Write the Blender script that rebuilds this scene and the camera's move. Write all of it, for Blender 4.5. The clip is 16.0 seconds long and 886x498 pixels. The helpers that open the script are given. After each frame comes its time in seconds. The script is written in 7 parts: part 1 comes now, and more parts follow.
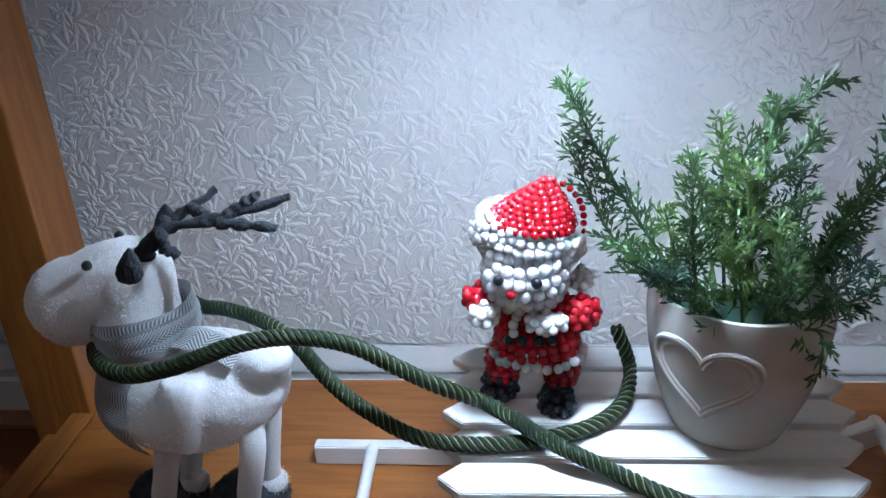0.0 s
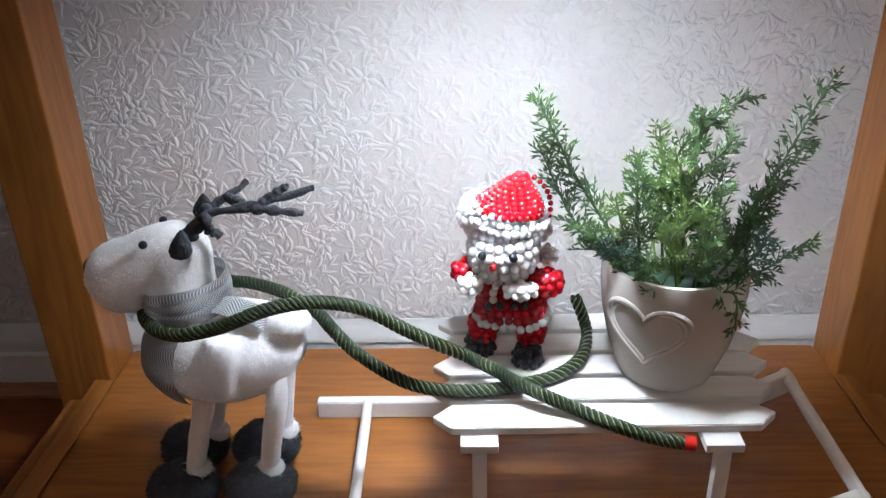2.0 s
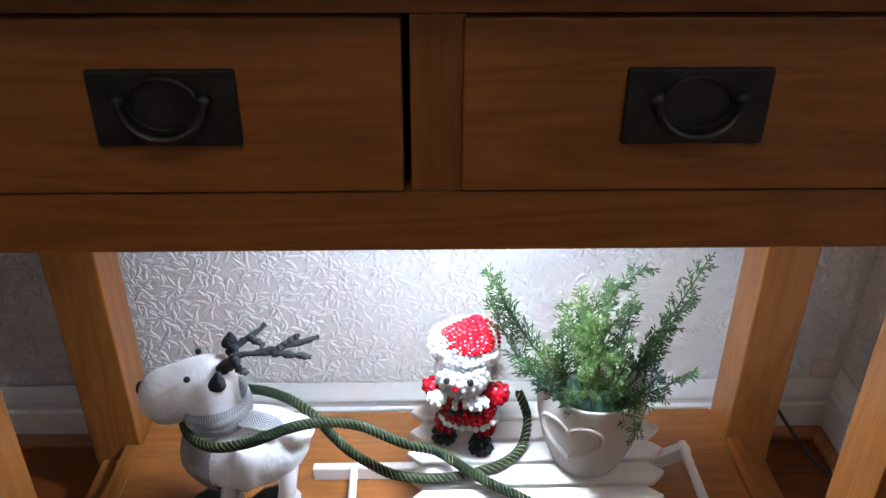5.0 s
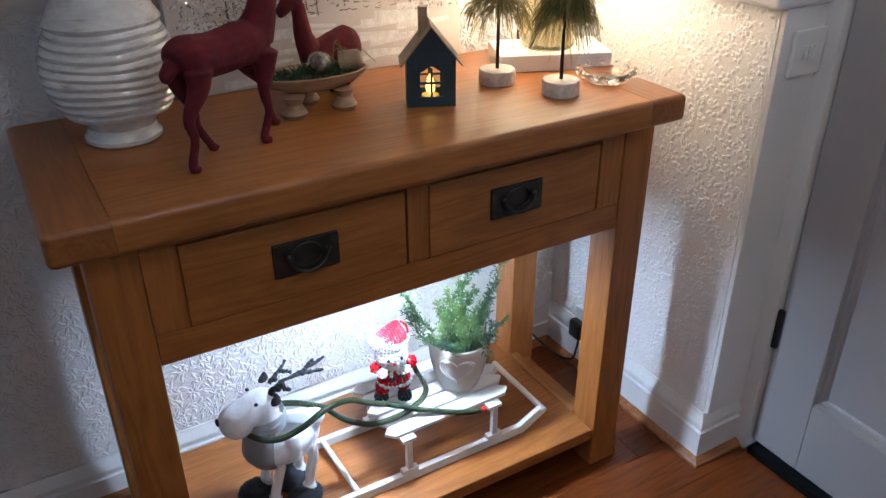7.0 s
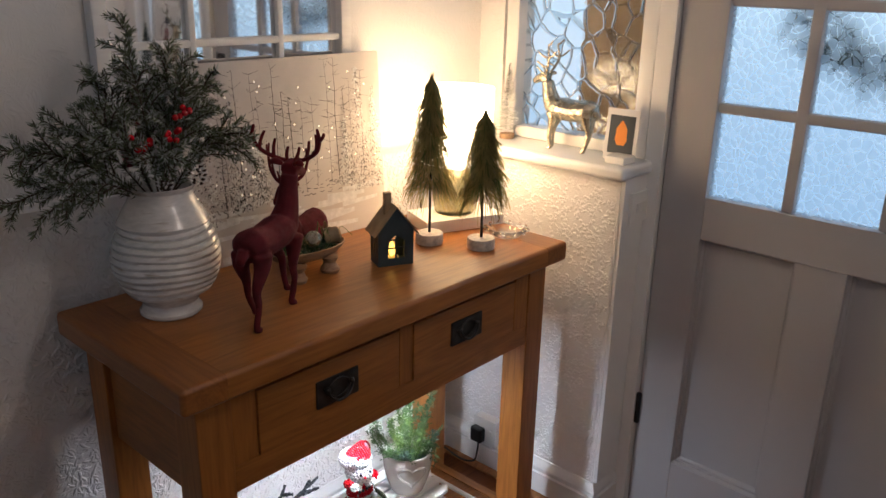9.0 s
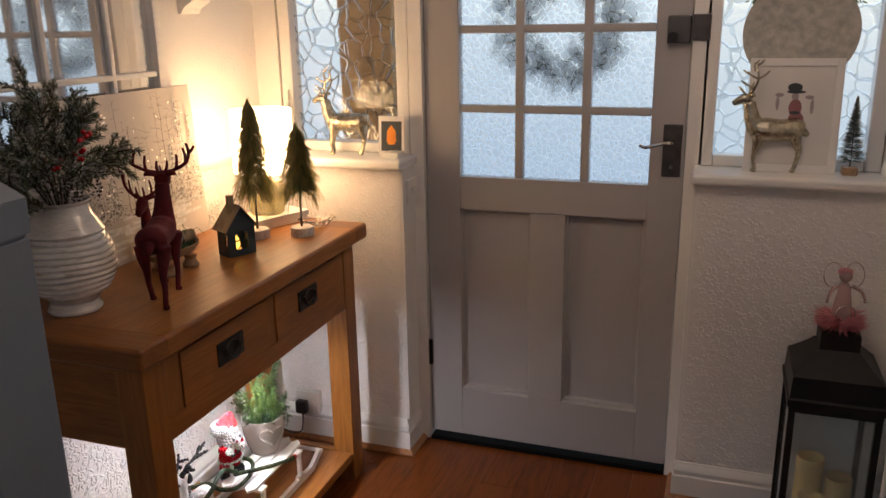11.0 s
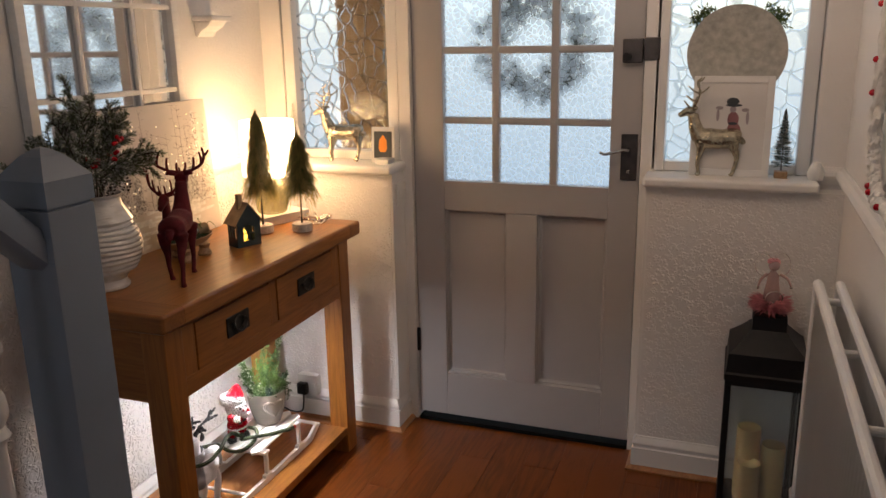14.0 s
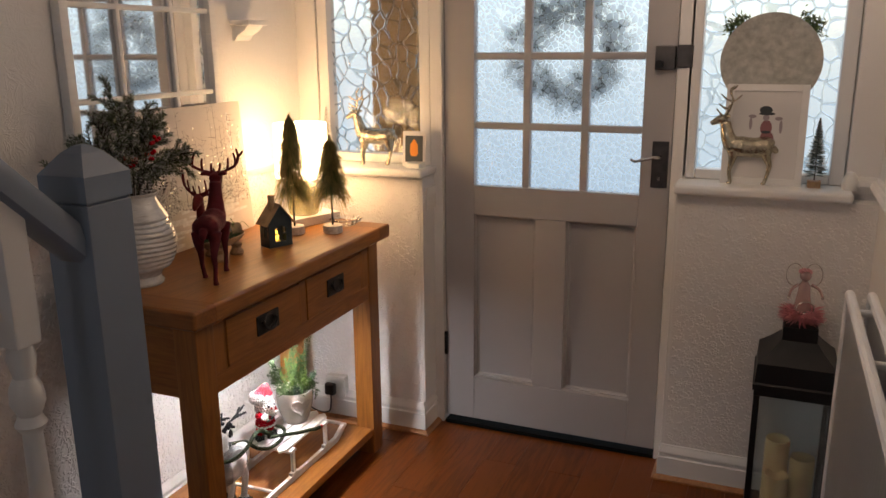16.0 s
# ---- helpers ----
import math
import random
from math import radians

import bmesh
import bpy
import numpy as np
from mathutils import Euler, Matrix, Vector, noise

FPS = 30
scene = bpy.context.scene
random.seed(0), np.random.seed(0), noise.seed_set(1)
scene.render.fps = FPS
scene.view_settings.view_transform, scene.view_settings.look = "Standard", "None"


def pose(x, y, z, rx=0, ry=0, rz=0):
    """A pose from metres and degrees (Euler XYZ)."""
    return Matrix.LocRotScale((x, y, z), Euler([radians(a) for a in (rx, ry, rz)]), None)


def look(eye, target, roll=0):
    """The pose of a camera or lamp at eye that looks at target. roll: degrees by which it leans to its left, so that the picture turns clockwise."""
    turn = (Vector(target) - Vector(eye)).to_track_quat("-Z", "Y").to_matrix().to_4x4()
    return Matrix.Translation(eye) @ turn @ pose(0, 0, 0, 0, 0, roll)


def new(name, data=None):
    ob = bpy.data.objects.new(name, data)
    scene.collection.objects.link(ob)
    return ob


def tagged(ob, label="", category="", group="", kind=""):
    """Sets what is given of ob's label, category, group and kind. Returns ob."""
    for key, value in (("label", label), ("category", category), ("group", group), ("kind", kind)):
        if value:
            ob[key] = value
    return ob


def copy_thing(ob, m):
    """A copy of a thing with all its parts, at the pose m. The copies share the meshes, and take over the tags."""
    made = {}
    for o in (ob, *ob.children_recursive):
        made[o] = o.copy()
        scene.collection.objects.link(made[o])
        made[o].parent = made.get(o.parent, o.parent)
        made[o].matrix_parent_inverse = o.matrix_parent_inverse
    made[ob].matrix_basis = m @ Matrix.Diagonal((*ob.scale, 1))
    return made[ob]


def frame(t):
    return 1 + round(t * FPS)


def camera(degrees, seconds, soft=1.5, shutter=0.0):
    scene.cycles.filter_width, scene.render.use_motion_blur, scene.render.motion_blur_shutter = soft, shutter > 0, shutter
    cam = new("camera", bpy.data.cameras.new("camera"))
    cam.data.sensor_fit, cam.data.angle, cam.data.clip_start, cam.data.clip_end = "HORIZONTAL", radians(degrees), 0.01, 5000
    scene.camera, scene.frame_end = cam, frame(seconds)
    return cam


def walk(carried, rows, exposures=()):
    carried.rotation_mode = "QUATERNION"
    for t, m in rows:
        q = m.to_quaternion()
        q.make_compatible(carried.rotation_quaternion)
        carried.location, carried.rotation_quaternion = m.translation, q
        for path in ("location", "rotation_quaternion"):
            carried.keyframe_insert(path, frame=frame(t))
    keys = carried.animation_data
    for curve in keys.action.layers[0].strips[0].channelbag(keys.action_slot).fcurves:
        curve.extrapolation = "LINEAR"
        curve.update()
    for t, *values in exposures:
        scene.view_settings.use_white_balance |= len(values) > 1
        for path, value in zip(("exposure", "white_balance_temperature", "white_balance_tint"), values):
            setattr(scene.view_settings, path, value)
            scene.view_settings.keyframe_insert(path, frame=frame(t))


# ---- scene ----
cam = camera(57.8, 16.0)
PATH = [
    (0, (0.028, -0.75, 0.613), (-0.158, 1.05, -0.24), -3.1),
    (0.5, (0.015, -0.799, 0.639), (-0.127, 1.012, -0.199), -2.7),
    (1, (0.013, -0.831, 0.63), (-0.1, 0.964, -0.244), -2.0),
    (1.5, (-0.003, -0.862, 0.635), (-0.103, 0.927, -0.253), -2.1),
    (2, (0.001, -0.875, 0.664), (-0.062, 0.92, -0.215), -1.6),
    (2.5, (-0.001, -0.884, 0.685), (-0.052, 0.909, -0.201), -1.5),
    (3, (0.014, -0.894, 0.714), (-0.012, 0.902, -0.167), -1.4),
    (3.5, (0.009, -0.896, 0.712), (0.004, 0.898, -0.173), -1.2),
    (4, (0.027, -0.825, 0.689), (0.031, 0.959, -0.216), -0.7),
    (4.2, (0.031, -0.811, 0.709), (0.029, 0.953, -0.232), -0.3),
    (6.3, (-0.297, -1.4, 1.322), (0.152, 0.276, 0.327), 0.3),
    (6.5, (-0.374, -1.42, 1.335), (0.211, 0.235, 0.377), -0.3),
    (7, (-0.566, -1.45, 1.347), (0.315, 0.064, 0.382), -0.3),
    (7.5, (-0.691, -1.461, 1.403), (0.339, -0.014, 0.484), 0.6),
    (8, (-0.845, -1.511, 1.464), (0.299, -0.106, 0.617), 0.9),
    (8.2, (-0.903, -1.496, 1.494), (0.322, -0.118, 0.719), 0.8),
    (10.3, (-1.565, -1.53, 1.538), (0.107, -0.57, 1.007), -0.3),
    (10.5, (-1.641, -1.505, 1.522), (0.099, -0.676, 0.99), -0.6),
    (11, (-1.766, -1.514, 1.513), (0.048, -0.876, 0.962), -1.0),
    (11.5, (-1.871, -1.584, 1.512), (-0.041, -0.993, 0.961), -0.8),
    (12, (-1.981, -1.682, 1.514), (-0.163, -1.046, 0.976), -0.9),
    (12.5, (-2.03, -1.696, 1.52), (-0.213, -1.041, 1.002), -1.1),
    (13, (-2.041, -1.704, 1.525), (-0.224, -1.042, 1.012), -1.2),
    (13.5, (-2.052, -1.713, 1.522), (-0.236, -1.048, 1.012), -1.1),
    (14, (-2.053, -1.72, 1.528), (-0.239, -1.052, 1.017), -1.0),
    (14.5, (-2.06, -1.727, 1.529), (-0.248, -1.04, 1.033), -1.3),
    (15, (-2.062, -1.727, 1.529), (-0.249, -1.04, 1.04), -1.1),
    (15.5, (-2.065, -1.735, 1.526), (-0.277, -0.989, 1.029), -0.6),
    (16, (-2.068, -1.732, 1.524), (-0.277, -0.992, 1.029), -0.5),
]
EXPOSURES = [(0, -0.58, 5350, 9), (0.5, -0.50, 6000, 10), (1.0, -0.43, 6250, 11), (1.5, -0.14, 6300, 14), (4.2, -0.14, 6300, 14), (6.3, 0.60, 5200, 10), (8.2, 0.30, 5700, 12), (10.3, -0.02, 7100, 24), (12, 0.17, 7500, 23), (16, 0.16, 7600, 22)]
walk(cam, [(t, look(eye, target, roll)) for t, eye, target, roll in PATH], EXPOSURES)

# ---- world and lights ----
world = bpy.data.worlds.new("world")
scene.world = world
world.use_nodes = True
wn = world.node_tree
sky = wn.nodes.new("ShaderNodeTexSky")
sky.sky_type, sky.sun_disc = "NISHITA", False
sky.sun_elevation, sky.sun_rotation = radians(12), radians(-60)
wn.links.new(sky.outputs[0], wn.nodes["Background"].inputs[0])
wn.nodes["Background"].inputs[1].default_value = 0.12


def lamp(name, kind, m, energy, colour, size=0.1, size_y=None):
    data = bpy.data.lights.new(name, kind)
    data.energy, data.color = energy, colour
    if kind == "AREA":
        data.size = size
        if size_y:
            data.shape, data.size_y = "RECTANGLE", size_y
    else:
        data.shadow_soft_size = size
    ob = new(name, data)
    ob.matrix_world = m
    return ob


# ---- building helpers ----
def mesh_of(bm, name, smooth=True):
    me = bpy.data.meshes.new(name)
    bmesh.ops.recalc_face_normals(bm, faces=bm.faces)
    bm.to_mesh(me)
    bm.free()
    if smooth:
        me.shade_smooth()
        me.set_sharp_from_angle(angle=radians(35))
    return me


def part(name, bm, material, parent, label="", kind="", smooth=True, m=None):
    ob = new(name, mesh_of(bm, name, smooth))
    if material:
        ob.data.materials.append(material)
    if parent:
        ob.parent = parent
    if m is not None:
        ob.matrix_basis = m
    if smooth:
        mo = ob.modifiers.new("even_shading", "WEIGHTED_NORMAL")
        mo.keep_sharp = True
    tagged(ob, label, "", "", kind)
    return ob


def thing(name, label, category, m=None, group="", kind=""):
    ob = new(name)
    ob.empty_display_size = 0.05
    if m is not None:
        ob.matrix_basis = m
    return tagged(ob, label, category, group, kind)


def solid(name, bm, material, label, category, m=None, group="", kind="", smooth=True):
    ob = part(name, bm, material, None, label, kind, smooth, m)
    return tagged(ob, label, category, group, kind)


def box(bm, x0, x1, y0, y1, z0, z1, bevel=0.0, seg=2):
    vs = [bm.verts.new((x, y, z)) for z in (z0, z1) for y in (y0, y1) for x in (x0, x1)]
    fs = [bm.faces.new([vs[i] for i in q]) for q in ((0, 2, 3, 1), (4, 5, 7, 6), (0, 1, 5, 4), (2, 6, 7, 3), (0, 4, 6, 2), (1, 3, 7, 5))]
    if bevel:
        es = list({e for f in fs for e in f.edges})
        bmesh.ops.bevel(bm, geom=es, offset=bevel, segments=seg, affect="EDGES", profile=0.5)
    return bm


def boxm(*a, **k):
    return box(bmesh.new(), *a, **k)


def lathe(bm, profile, seg=32, at=(0, 0, 0), sx=1.0, sy=1.0):
    """A turned shape from (radius, height) pairs."""
    rings = []
    for r, z in profile:
        rings.append([bm.verts.new((at[0] + sx * r * math.cos(2 * math.pi * i / seg), at[1] + sy * r * math.sin(2 * math.pi * i / seg), at[2] + z)) for i in range(seg)])
    for a, b in zip(rings, rings[1:]):
        for i in range(seg):
            bm.faces.new((a[i], a[(i + 1) % seg], b[(i + 1) % seg], b[i]))
    for ring in (rings[0], rings[-1]):
        try:
            bm.faces.new(ring)
        except ValueError:
            pass
    return bm


def smooth_path(points, n):
    """n points on a Catmull-Rom curve through the given ones."""
    p = [Vector(q) for q in points]
    p = [2 * p[0] - p[1]] + p + [2 * p[-1] - p[-2]]
    out = []
    for k in range(n):
        u = k / (n - 1) * (len(p) - 3)
        i = min(int(u), len(p) - 4)
        t = u - i
        a, b, c, d = p[i:i + 4]
        out.append(0.5 * (2 * b + (c - a) * t + (2 * a - 5 * b + 4 * c - d) * t * t + (3 * b - a - 3 * c + d) * t ** 3))
    return out


def tube(bm, points, radius, seg=8, caps=True, section=None):
    """A pipe along points; radius: a number or a function of 0..1. section(u, a): a factor on the radius."""
    points = [Vector(q) for q in points]
    n = len(points)
    d = [(points[min(i + 1, n - 1)] - points[max(i - 1, 0)]).normalized() for i in range(n)]
    side = d[0].orthogonal().normalized()
    rings = []
    for i in range(n):
        side = (side - d[i] * side.dot(d[i])).normalized()
        up = d[i].cross(side)
        u = i / (n - 1)
        r = radius(u) if callable(radius) else radius
        ring = []
        for j in range(seg):
            a = 2 * math.pi * j / seg
            k = r * (section(u, a) if section else 1)
            ring.append(bm.verts.new(points[i] + side * (math.cos(a) * k) + up * (math.sin(a) * k)))
        rings.append(ring)
    for a, b in zip(rings, rings[1:]):
        for j in range(seg):
            bm.faces.new((a[j], a[(j + 1) % seg], b[(j + 1) % seg], b[j]))
    if caps:
        bm.faces.new(rings[0][::-1])
        bm.faces.new(rings[-1])
    return bm


def ball(bm, at, r, sub=2, scale=(1, 1, 1)):
    got = bmesh.ops.create_icosphere(bm, subdivisions=sub, radius=r)
    for v in got["verts"]:
        v.co = Vector(at) + Vector((v.co.x * scale[0], v.co.y * scale[1], v.co.z * scale[2]))
    return bm


def rough(bm, amount, scale, seed=0.0):
    """Uneven, hand-made surface."""
    bm.normal_update()
    for v in bm.verts:
        v.co += v.normal * amount * noise.noise(v.co * scale + Vector((seed, seed * 2, 0)))
    return bm


def prism(bm, outline, z0, z1, axis="z"):
    """A flat outline, pulled along an axis."""
    def place(a, b, c):
        return {"z": (a, b, c), "y": (a, c, b), "x": (c, a, b)}[axis]
    lo = [bm.verts.new(place(a, b, z0)) for a, b in outline]
    hi = [bm.verts.new(place(a, b, z1)) for a, b in outline]
    n = len(outline)
    for i in range(n):
        bm.faces.new((lo[i], lo[(i + 1) % n], hi[(i + 1) % n], hi[i]))
    bm.faces.new(lo[::-1])
    bm.faces.new(hi)
    return bm


# ---- materials ----
def material(name, colour, rough_=0.5, metal=0.0, spots=0.0, spot_scale=6.0, grain=0.0, grain_scale=120.0, bump=0.0, bump_scale=200.0, stretch=(1, 1, 1), **inputs):
    """A surface with stains at one scale, grain at another, and relief."""
    mat = bpy.data.materials.new(name)
    mat.use_nodes = True
    nt = mat.node_tree
    b = nt.nodes["Principled BSDF"]
    b.inputs["Roughness"].default_value, b.inputs["Metallic"].default_value = rough_, metal
    b.inputs["Base Color"].default_value = (*colour, 1)
    for k, v in inputs.items():
        b.inputs[k.replace("_", " ")].default_value = v
    co = nt.nodes.new("ShaderNodeTexCoord")
    mp = nt.nodes.new("ShaderNodeMapping")
    mp.inputs["Scale"].default_value = stretch
    nt.links.new(co.outputs["Object"], mp.inputs[0])
    last = None
    for amount, sc in ((spots, spot_scale), (grain, grain_scale)):
        if amount:
            nz = nt.nodes.new("ShaderNodeTexNoise")
            nz.inputs["Scale"].default_value, nz.inputs["Detail"].default_value = sc, 5
            nt.links.new(mp.outputs[0], nz.inputs["Vector"])
            mx = nt.nodes.new("ShaderNodeMix")
            mx.data_type, mx.blend_type = "RGBA", "MULTIPLY"
            mx.inputs[0].default_value = 1
            rp = nt.nodes.new("ShaderNodeMapRange")
            rp.inputs[1].default_value, rp.inputs[2].default_value = 0.3, 0.7
            rp.inputs[3].default_value, rp.inputs[4].default_value = 1 - amount, 1 + amount * 0.4
            nt.links.new(nz.outputs[0], rp.inputs[0])
            if last:
                nt.links.new(last, mx.inputs[6])
            else:
                mx.inputs[6].default_value = (*colour, 1)
            nt.links.new(rp.outputs[0], mx.inputs[7])
            last = mx.outputs[2]
    if last:
        nt.links.new(last, b.inputs["Base Color"])
    if bump:
        nz = nt.nodes.new("ShaderNodeTexNoise")
        nz.inputs["Scale"].default_value, nz.inputs["Detail"].default_value = bump_scale, 4
        nt.links.new(mp.outputs[0], nz.inputs["Vector"])
        bp = nt.nodes.new("ShaderNodeBump")
        bp.inputs["Strength"].default_value, bp.inputs["Distance"].default_value = bump, 0.002
        nt.links.new(nz.outputs[0], bp.inputs["Height"])
        nt.links.new(bp.outputs[0], b.inputs["Normal"])
    return mat


def wood(name, dark, light, axis, rough_=0.35, fine=1.0, knots=0.5, vary=0.0):
    """Grain that runs along one axis, with growth rings, pores and a change of tone from piece to piece."""
    mat = bpy.data.materials.new(name)
    mat.use_nodes = True
    nt = mat.node_tree
    b = nt.nodes["Principled BSDF"]
    b.inputs["Roughness"].default_value = rough_
    co = nt.nodes.new("ShaderNodeTexCoord")
    info = nt.nodes.new("ShaderNodeObjectInfo")
    add = nt.nodes.new("ShaderNodeVectorMath")
    nt.links.new(co.outputs["Object"], add.inputs[0])
    rnd = nt.nodes.new("ShaderNodeVectorMath")
    rnd.operation = "SCALE"
    rnd.inputs[0].default_value = (7.3, 5.1, 3.7)
    nt.links.new(info.outputs["Random"], rnd.inputs["Scale"])
    nt.links.new(rnd.outputs[0], add.inputs[1])
    mp = nt.nodes.new("ShaderNodeMapping")
    mp.inputs["Scale"].default_value = [0.09 if a == axis else 1 for a in "xyz"]
    nt.links.new(add.outputs[0], mp.inputs[0])
    n1 = nt.nodes.new("ShaderNodeTexNoise")
    n1.inputs["Scale"].default_value, n1.inputs["Detail"].default_value, n1.inputs["Distortion"].default_value = 14 * fine, 3, knots
    n2 = nt.nodes.new("ShaderNodeTexNoise")
    n2.inputs["Scale"].default_value, n2.inputs["Detail"].default_value = 180 * fine, 4
    n3 = nt.nodes.new("ShaderNodeTexNoise")
    n3.inputs["Scale"].default_value, n3.inputs["Detail"].default_value = 3.0, 2
    for n in (n1, n2):
        nt.links.new(mp.outputs[0], n.inputs["Vector"])
    nt.links.new(add.outputs[0], n3.inputs["Vector"])
    ring = nt.nodes.new("ShaderNodeMath")
    ring.operation = "MULTIPLY"
    ring.inputs[1].default_value = 9.0
    nt.links.new(n1.outputs[0], ring.inputs[0])
    pp = nt.nodes.new("ShaderNodeMath")
    pp.operation = "PINGPONG"
    pp.inputs[1].default_value = 0.5
    nt.links.new(ring.outputs[0], pp.inputs[0])
    mixf = nt.nodes.new("ShaderNodeMath")
    mixf.operation = "MULTIPLY_ADD"
    mixf.inputs[1].default_value, mixf.inputs[2].default_value = 0.55, 0.12
    nt.links.new(pp.outputs[0], mixf.inputs[0])
    m2 = nt.nodes.new("ShaderNodeMath")
    m2.operation = "MULTIPLY_ADD"
    m2.inputs[1].default_value = 0.6
    nt.links.new(n2.outputs[0], m2.inputs[0])
    nt.links.new(mixf.outputs[0], m2.inputs[2])
    m3 = nt.nodes.new("ShaderNodeMath")
    m3.operation = "MULTIPLY_ADD"
    m3.inputs[1].default_value = 0.5
    nt.links.new(n3.outputs[0], m3.inputs[0])
    nt.links.new(m2.outputs[0], m3.inputs[2])
    m4 = nt.nodes.new("ShaderNodeMath")
    m4.operation = "MULTIPLY_ADD"
    m4.inputs[1].default_value = vary
    nt.links.new(info.outputs["Random"], m4.inputs[0])
    nt.links.new(m3.outputs[0], m4.inputs[2])
    rp = nt.nodes.new("ShaderNodeValToRGB")
    rp.color_ramp.elements[0].position, rp.color_ramp.elements[1].position = 0.35, 1.0
    rp.color_ramp.elements[0].color, rp.color_ramp.elements[1].color = (*dark, 1), (*light, 1)
    nt.links.new(m4.outputs[0], rp.inputs[0])
    nt.links.new(rp.outputs[0], b.inputs["Base Color"])
    bp = nt.nodes.new("ShaderNodeBump")
    bp.inputs["Strength"].default_value, bp.inputs["Distance"].default_value = 0.12, 0.001
    nt.links.new(n2.outputs[0], bp.inputs["Height"])
    nt.links.new(bp.outputs[0], b.inputs["Normal"])
    rr = nt.nodes.new("ShaderNodeMapRange")
    rr.inputs[3].default_value, rr.inputs[4].default_value = rough_ - 0.06, rough_ + 0.12
    nt.links.new(n3.outputs[0], rr.inputs[0])
    nt.links.new(rr.outputs[0], b.inputs["Roughness"])
    return mat


def wallpaper(name, colour, depth=1.0):
    """Painted anaglypta: raised scrolls, leaves and stems."""
    mat = material(name, colour, 0.55, spots=0.05, spot_scale=2.0)
    nt = mat.node_tree
    b = nt.nodes["Principled BSDF"]
    co = nt.nodes.new("ShaderNodeTexCoord")
    def node(kind, **kw):
        n = nt.nodes.new(kind)
        for k, v in kw.items():
            n.inputs[k].default_value = v
        return n
    warp = node("ShaderNodeTexNoise", Scale=11.0, Detail=1.0)
    nt.links.new(co.outputs["Object"], warp.inputs["Vector"])
    sub = nt.nodes.new("ShaderNodeVectorMath")
    sub.operation = "MULTIPLY_ADD"
    sub.inputs[1].default_value = (0.13, 0.13, 0.13)
    nt.links.new(warp.outputs["Color"], sub.inputs[0])
    nt.links.new(co.outputs["Object"], sub.inputs[2])
    heights = []
    for sc, lo, hi, k, dist in ((15.0, 0.02, 0.10, 1.0, 1.6), (34.0, 0.02, 0.12, 0.75, 1.2)):
        n = node("ShaderNodeTexNoise", Scale=sc, Detail=0.6, Distortion=dist)
        nt.links.new(sub.outputs[0], n.inputs["Vector"])
        s = nt.nodes.new("ShaderNodeMath")
        s.operation = "MULTIPLY"
        s.inputs[1].default_value = 5.0
        nt.links.new(n.outputs[0], s.inputs[0])
        p = nt.nodes.new("ShaderNodeMath")
        p.operation = "PINGPONG"
        p.inputs[1].default_value = 0.5
        nt.links.new(s.outputs[0], p.inputs[0])
        r = nt.nodes.new("ShaderNodeMapRange")
        r.interpolation_type = "SMOOTHSTEP"
        for i, v in ((1, lo), (2, hi + 0.13), (3, k), (4, 0.0)):
            r.inputs[i].default_value = v
        nt.links.new(p.outputs[0], r.inputs[0])
        heights.append(r.outputs[0])
    v = node("ShaderNodeTexVoronoi", Scale=30.0)
    nt.links.new(sub.outputs[0], v.inputs["Vector"])
    r = nt.nodes.new("ShaderNodeMapRange")
    r.interpolation_type = "SMOOTHSTEP"
    for i, q in ((1, 0.12), (2, 0.42), (3, 0.8), (4, 0.0)):
        r.inputs[i].default_value = q
    nt.links.new(v.outputs["Distance"], r.inputs[0])
    heights.append(r.outputs[0])
    last = heights[0]
    for h in heights[1:]:
        m = nt.nodes.new("ShaderNodeMath")
        m.operation = "MAXIMUM"
        nt.links.new(last, m.inputs[0])
        nt.links.new(h, m.inputs[1])
        last = m.outputs[0]
    bp = node("ShaderNodeBump", Strength=0.28 * depth, Distance=0.0024)
    nt.links.new(last, bp.inputs["Height"])
    nt.links.new(bp.outputs[0], b.inputs["Normal"])
    return mat


def glow(name, colour, strength):
    mat = bpy.data.materials.new(name)
    mat.use_nodes = True
    b = mat.node_tree.nodes["Principled BSDF"]
    b.inputs["Base Color"].default_value = (*colour, 1)
    b.inputs["Emission Color"].default_value = (*colour, 1)
    b.inputs["Emission Strength"].default_value = strength
    return mat


PAPER = wallpaper("white_embossed_paper", (0.78, 0.76, 0.74))
PAPER_SIDE = wallpaper("white_plaster_paper", (0.82, 0.80, 0.78), 0.8)
PAINT = material("white_gloss_paint", (0.80, 0.79, 0.77), 0.28, spots=0.05, spot_scale=4, bump=0.05, bump_scale=60)
DOOR_PAINT = material("pale_grey_door_paint", (0.415, 0.405, 0.41), 0.38, spots=0.05, spot_scale=3, bump=0.06, bump_scale=90)
NEWEL_PAINT = material("grey_white_stair_paint", (0.215, 0.262, 0.325), 0.4, spots=0.06, spot_scale=5, bump=0.05, bump_scale=70)
CEILING = material("white_ceiling_paint", (0.75, 0.74, 0.72), 0.8, spots=0.04, bump=0.1, bump_scale=50)
OAK_X = wood("honey_oak_lengthwise", (0.180, 0.060, 0.012), (0.375, 0.140, 0.030), "x", 0.31)
OAK_Y = wood("honey_oak_crosswise", (0.180, 0.060, 0.012), (0.375, 0.140, 0.030), "y", 0.31)
OAK_Z = wood("honey_oak_upright", (0.180, 0.060, 0.012), (0.375, 0.140, 0.030), "z", 0.32)
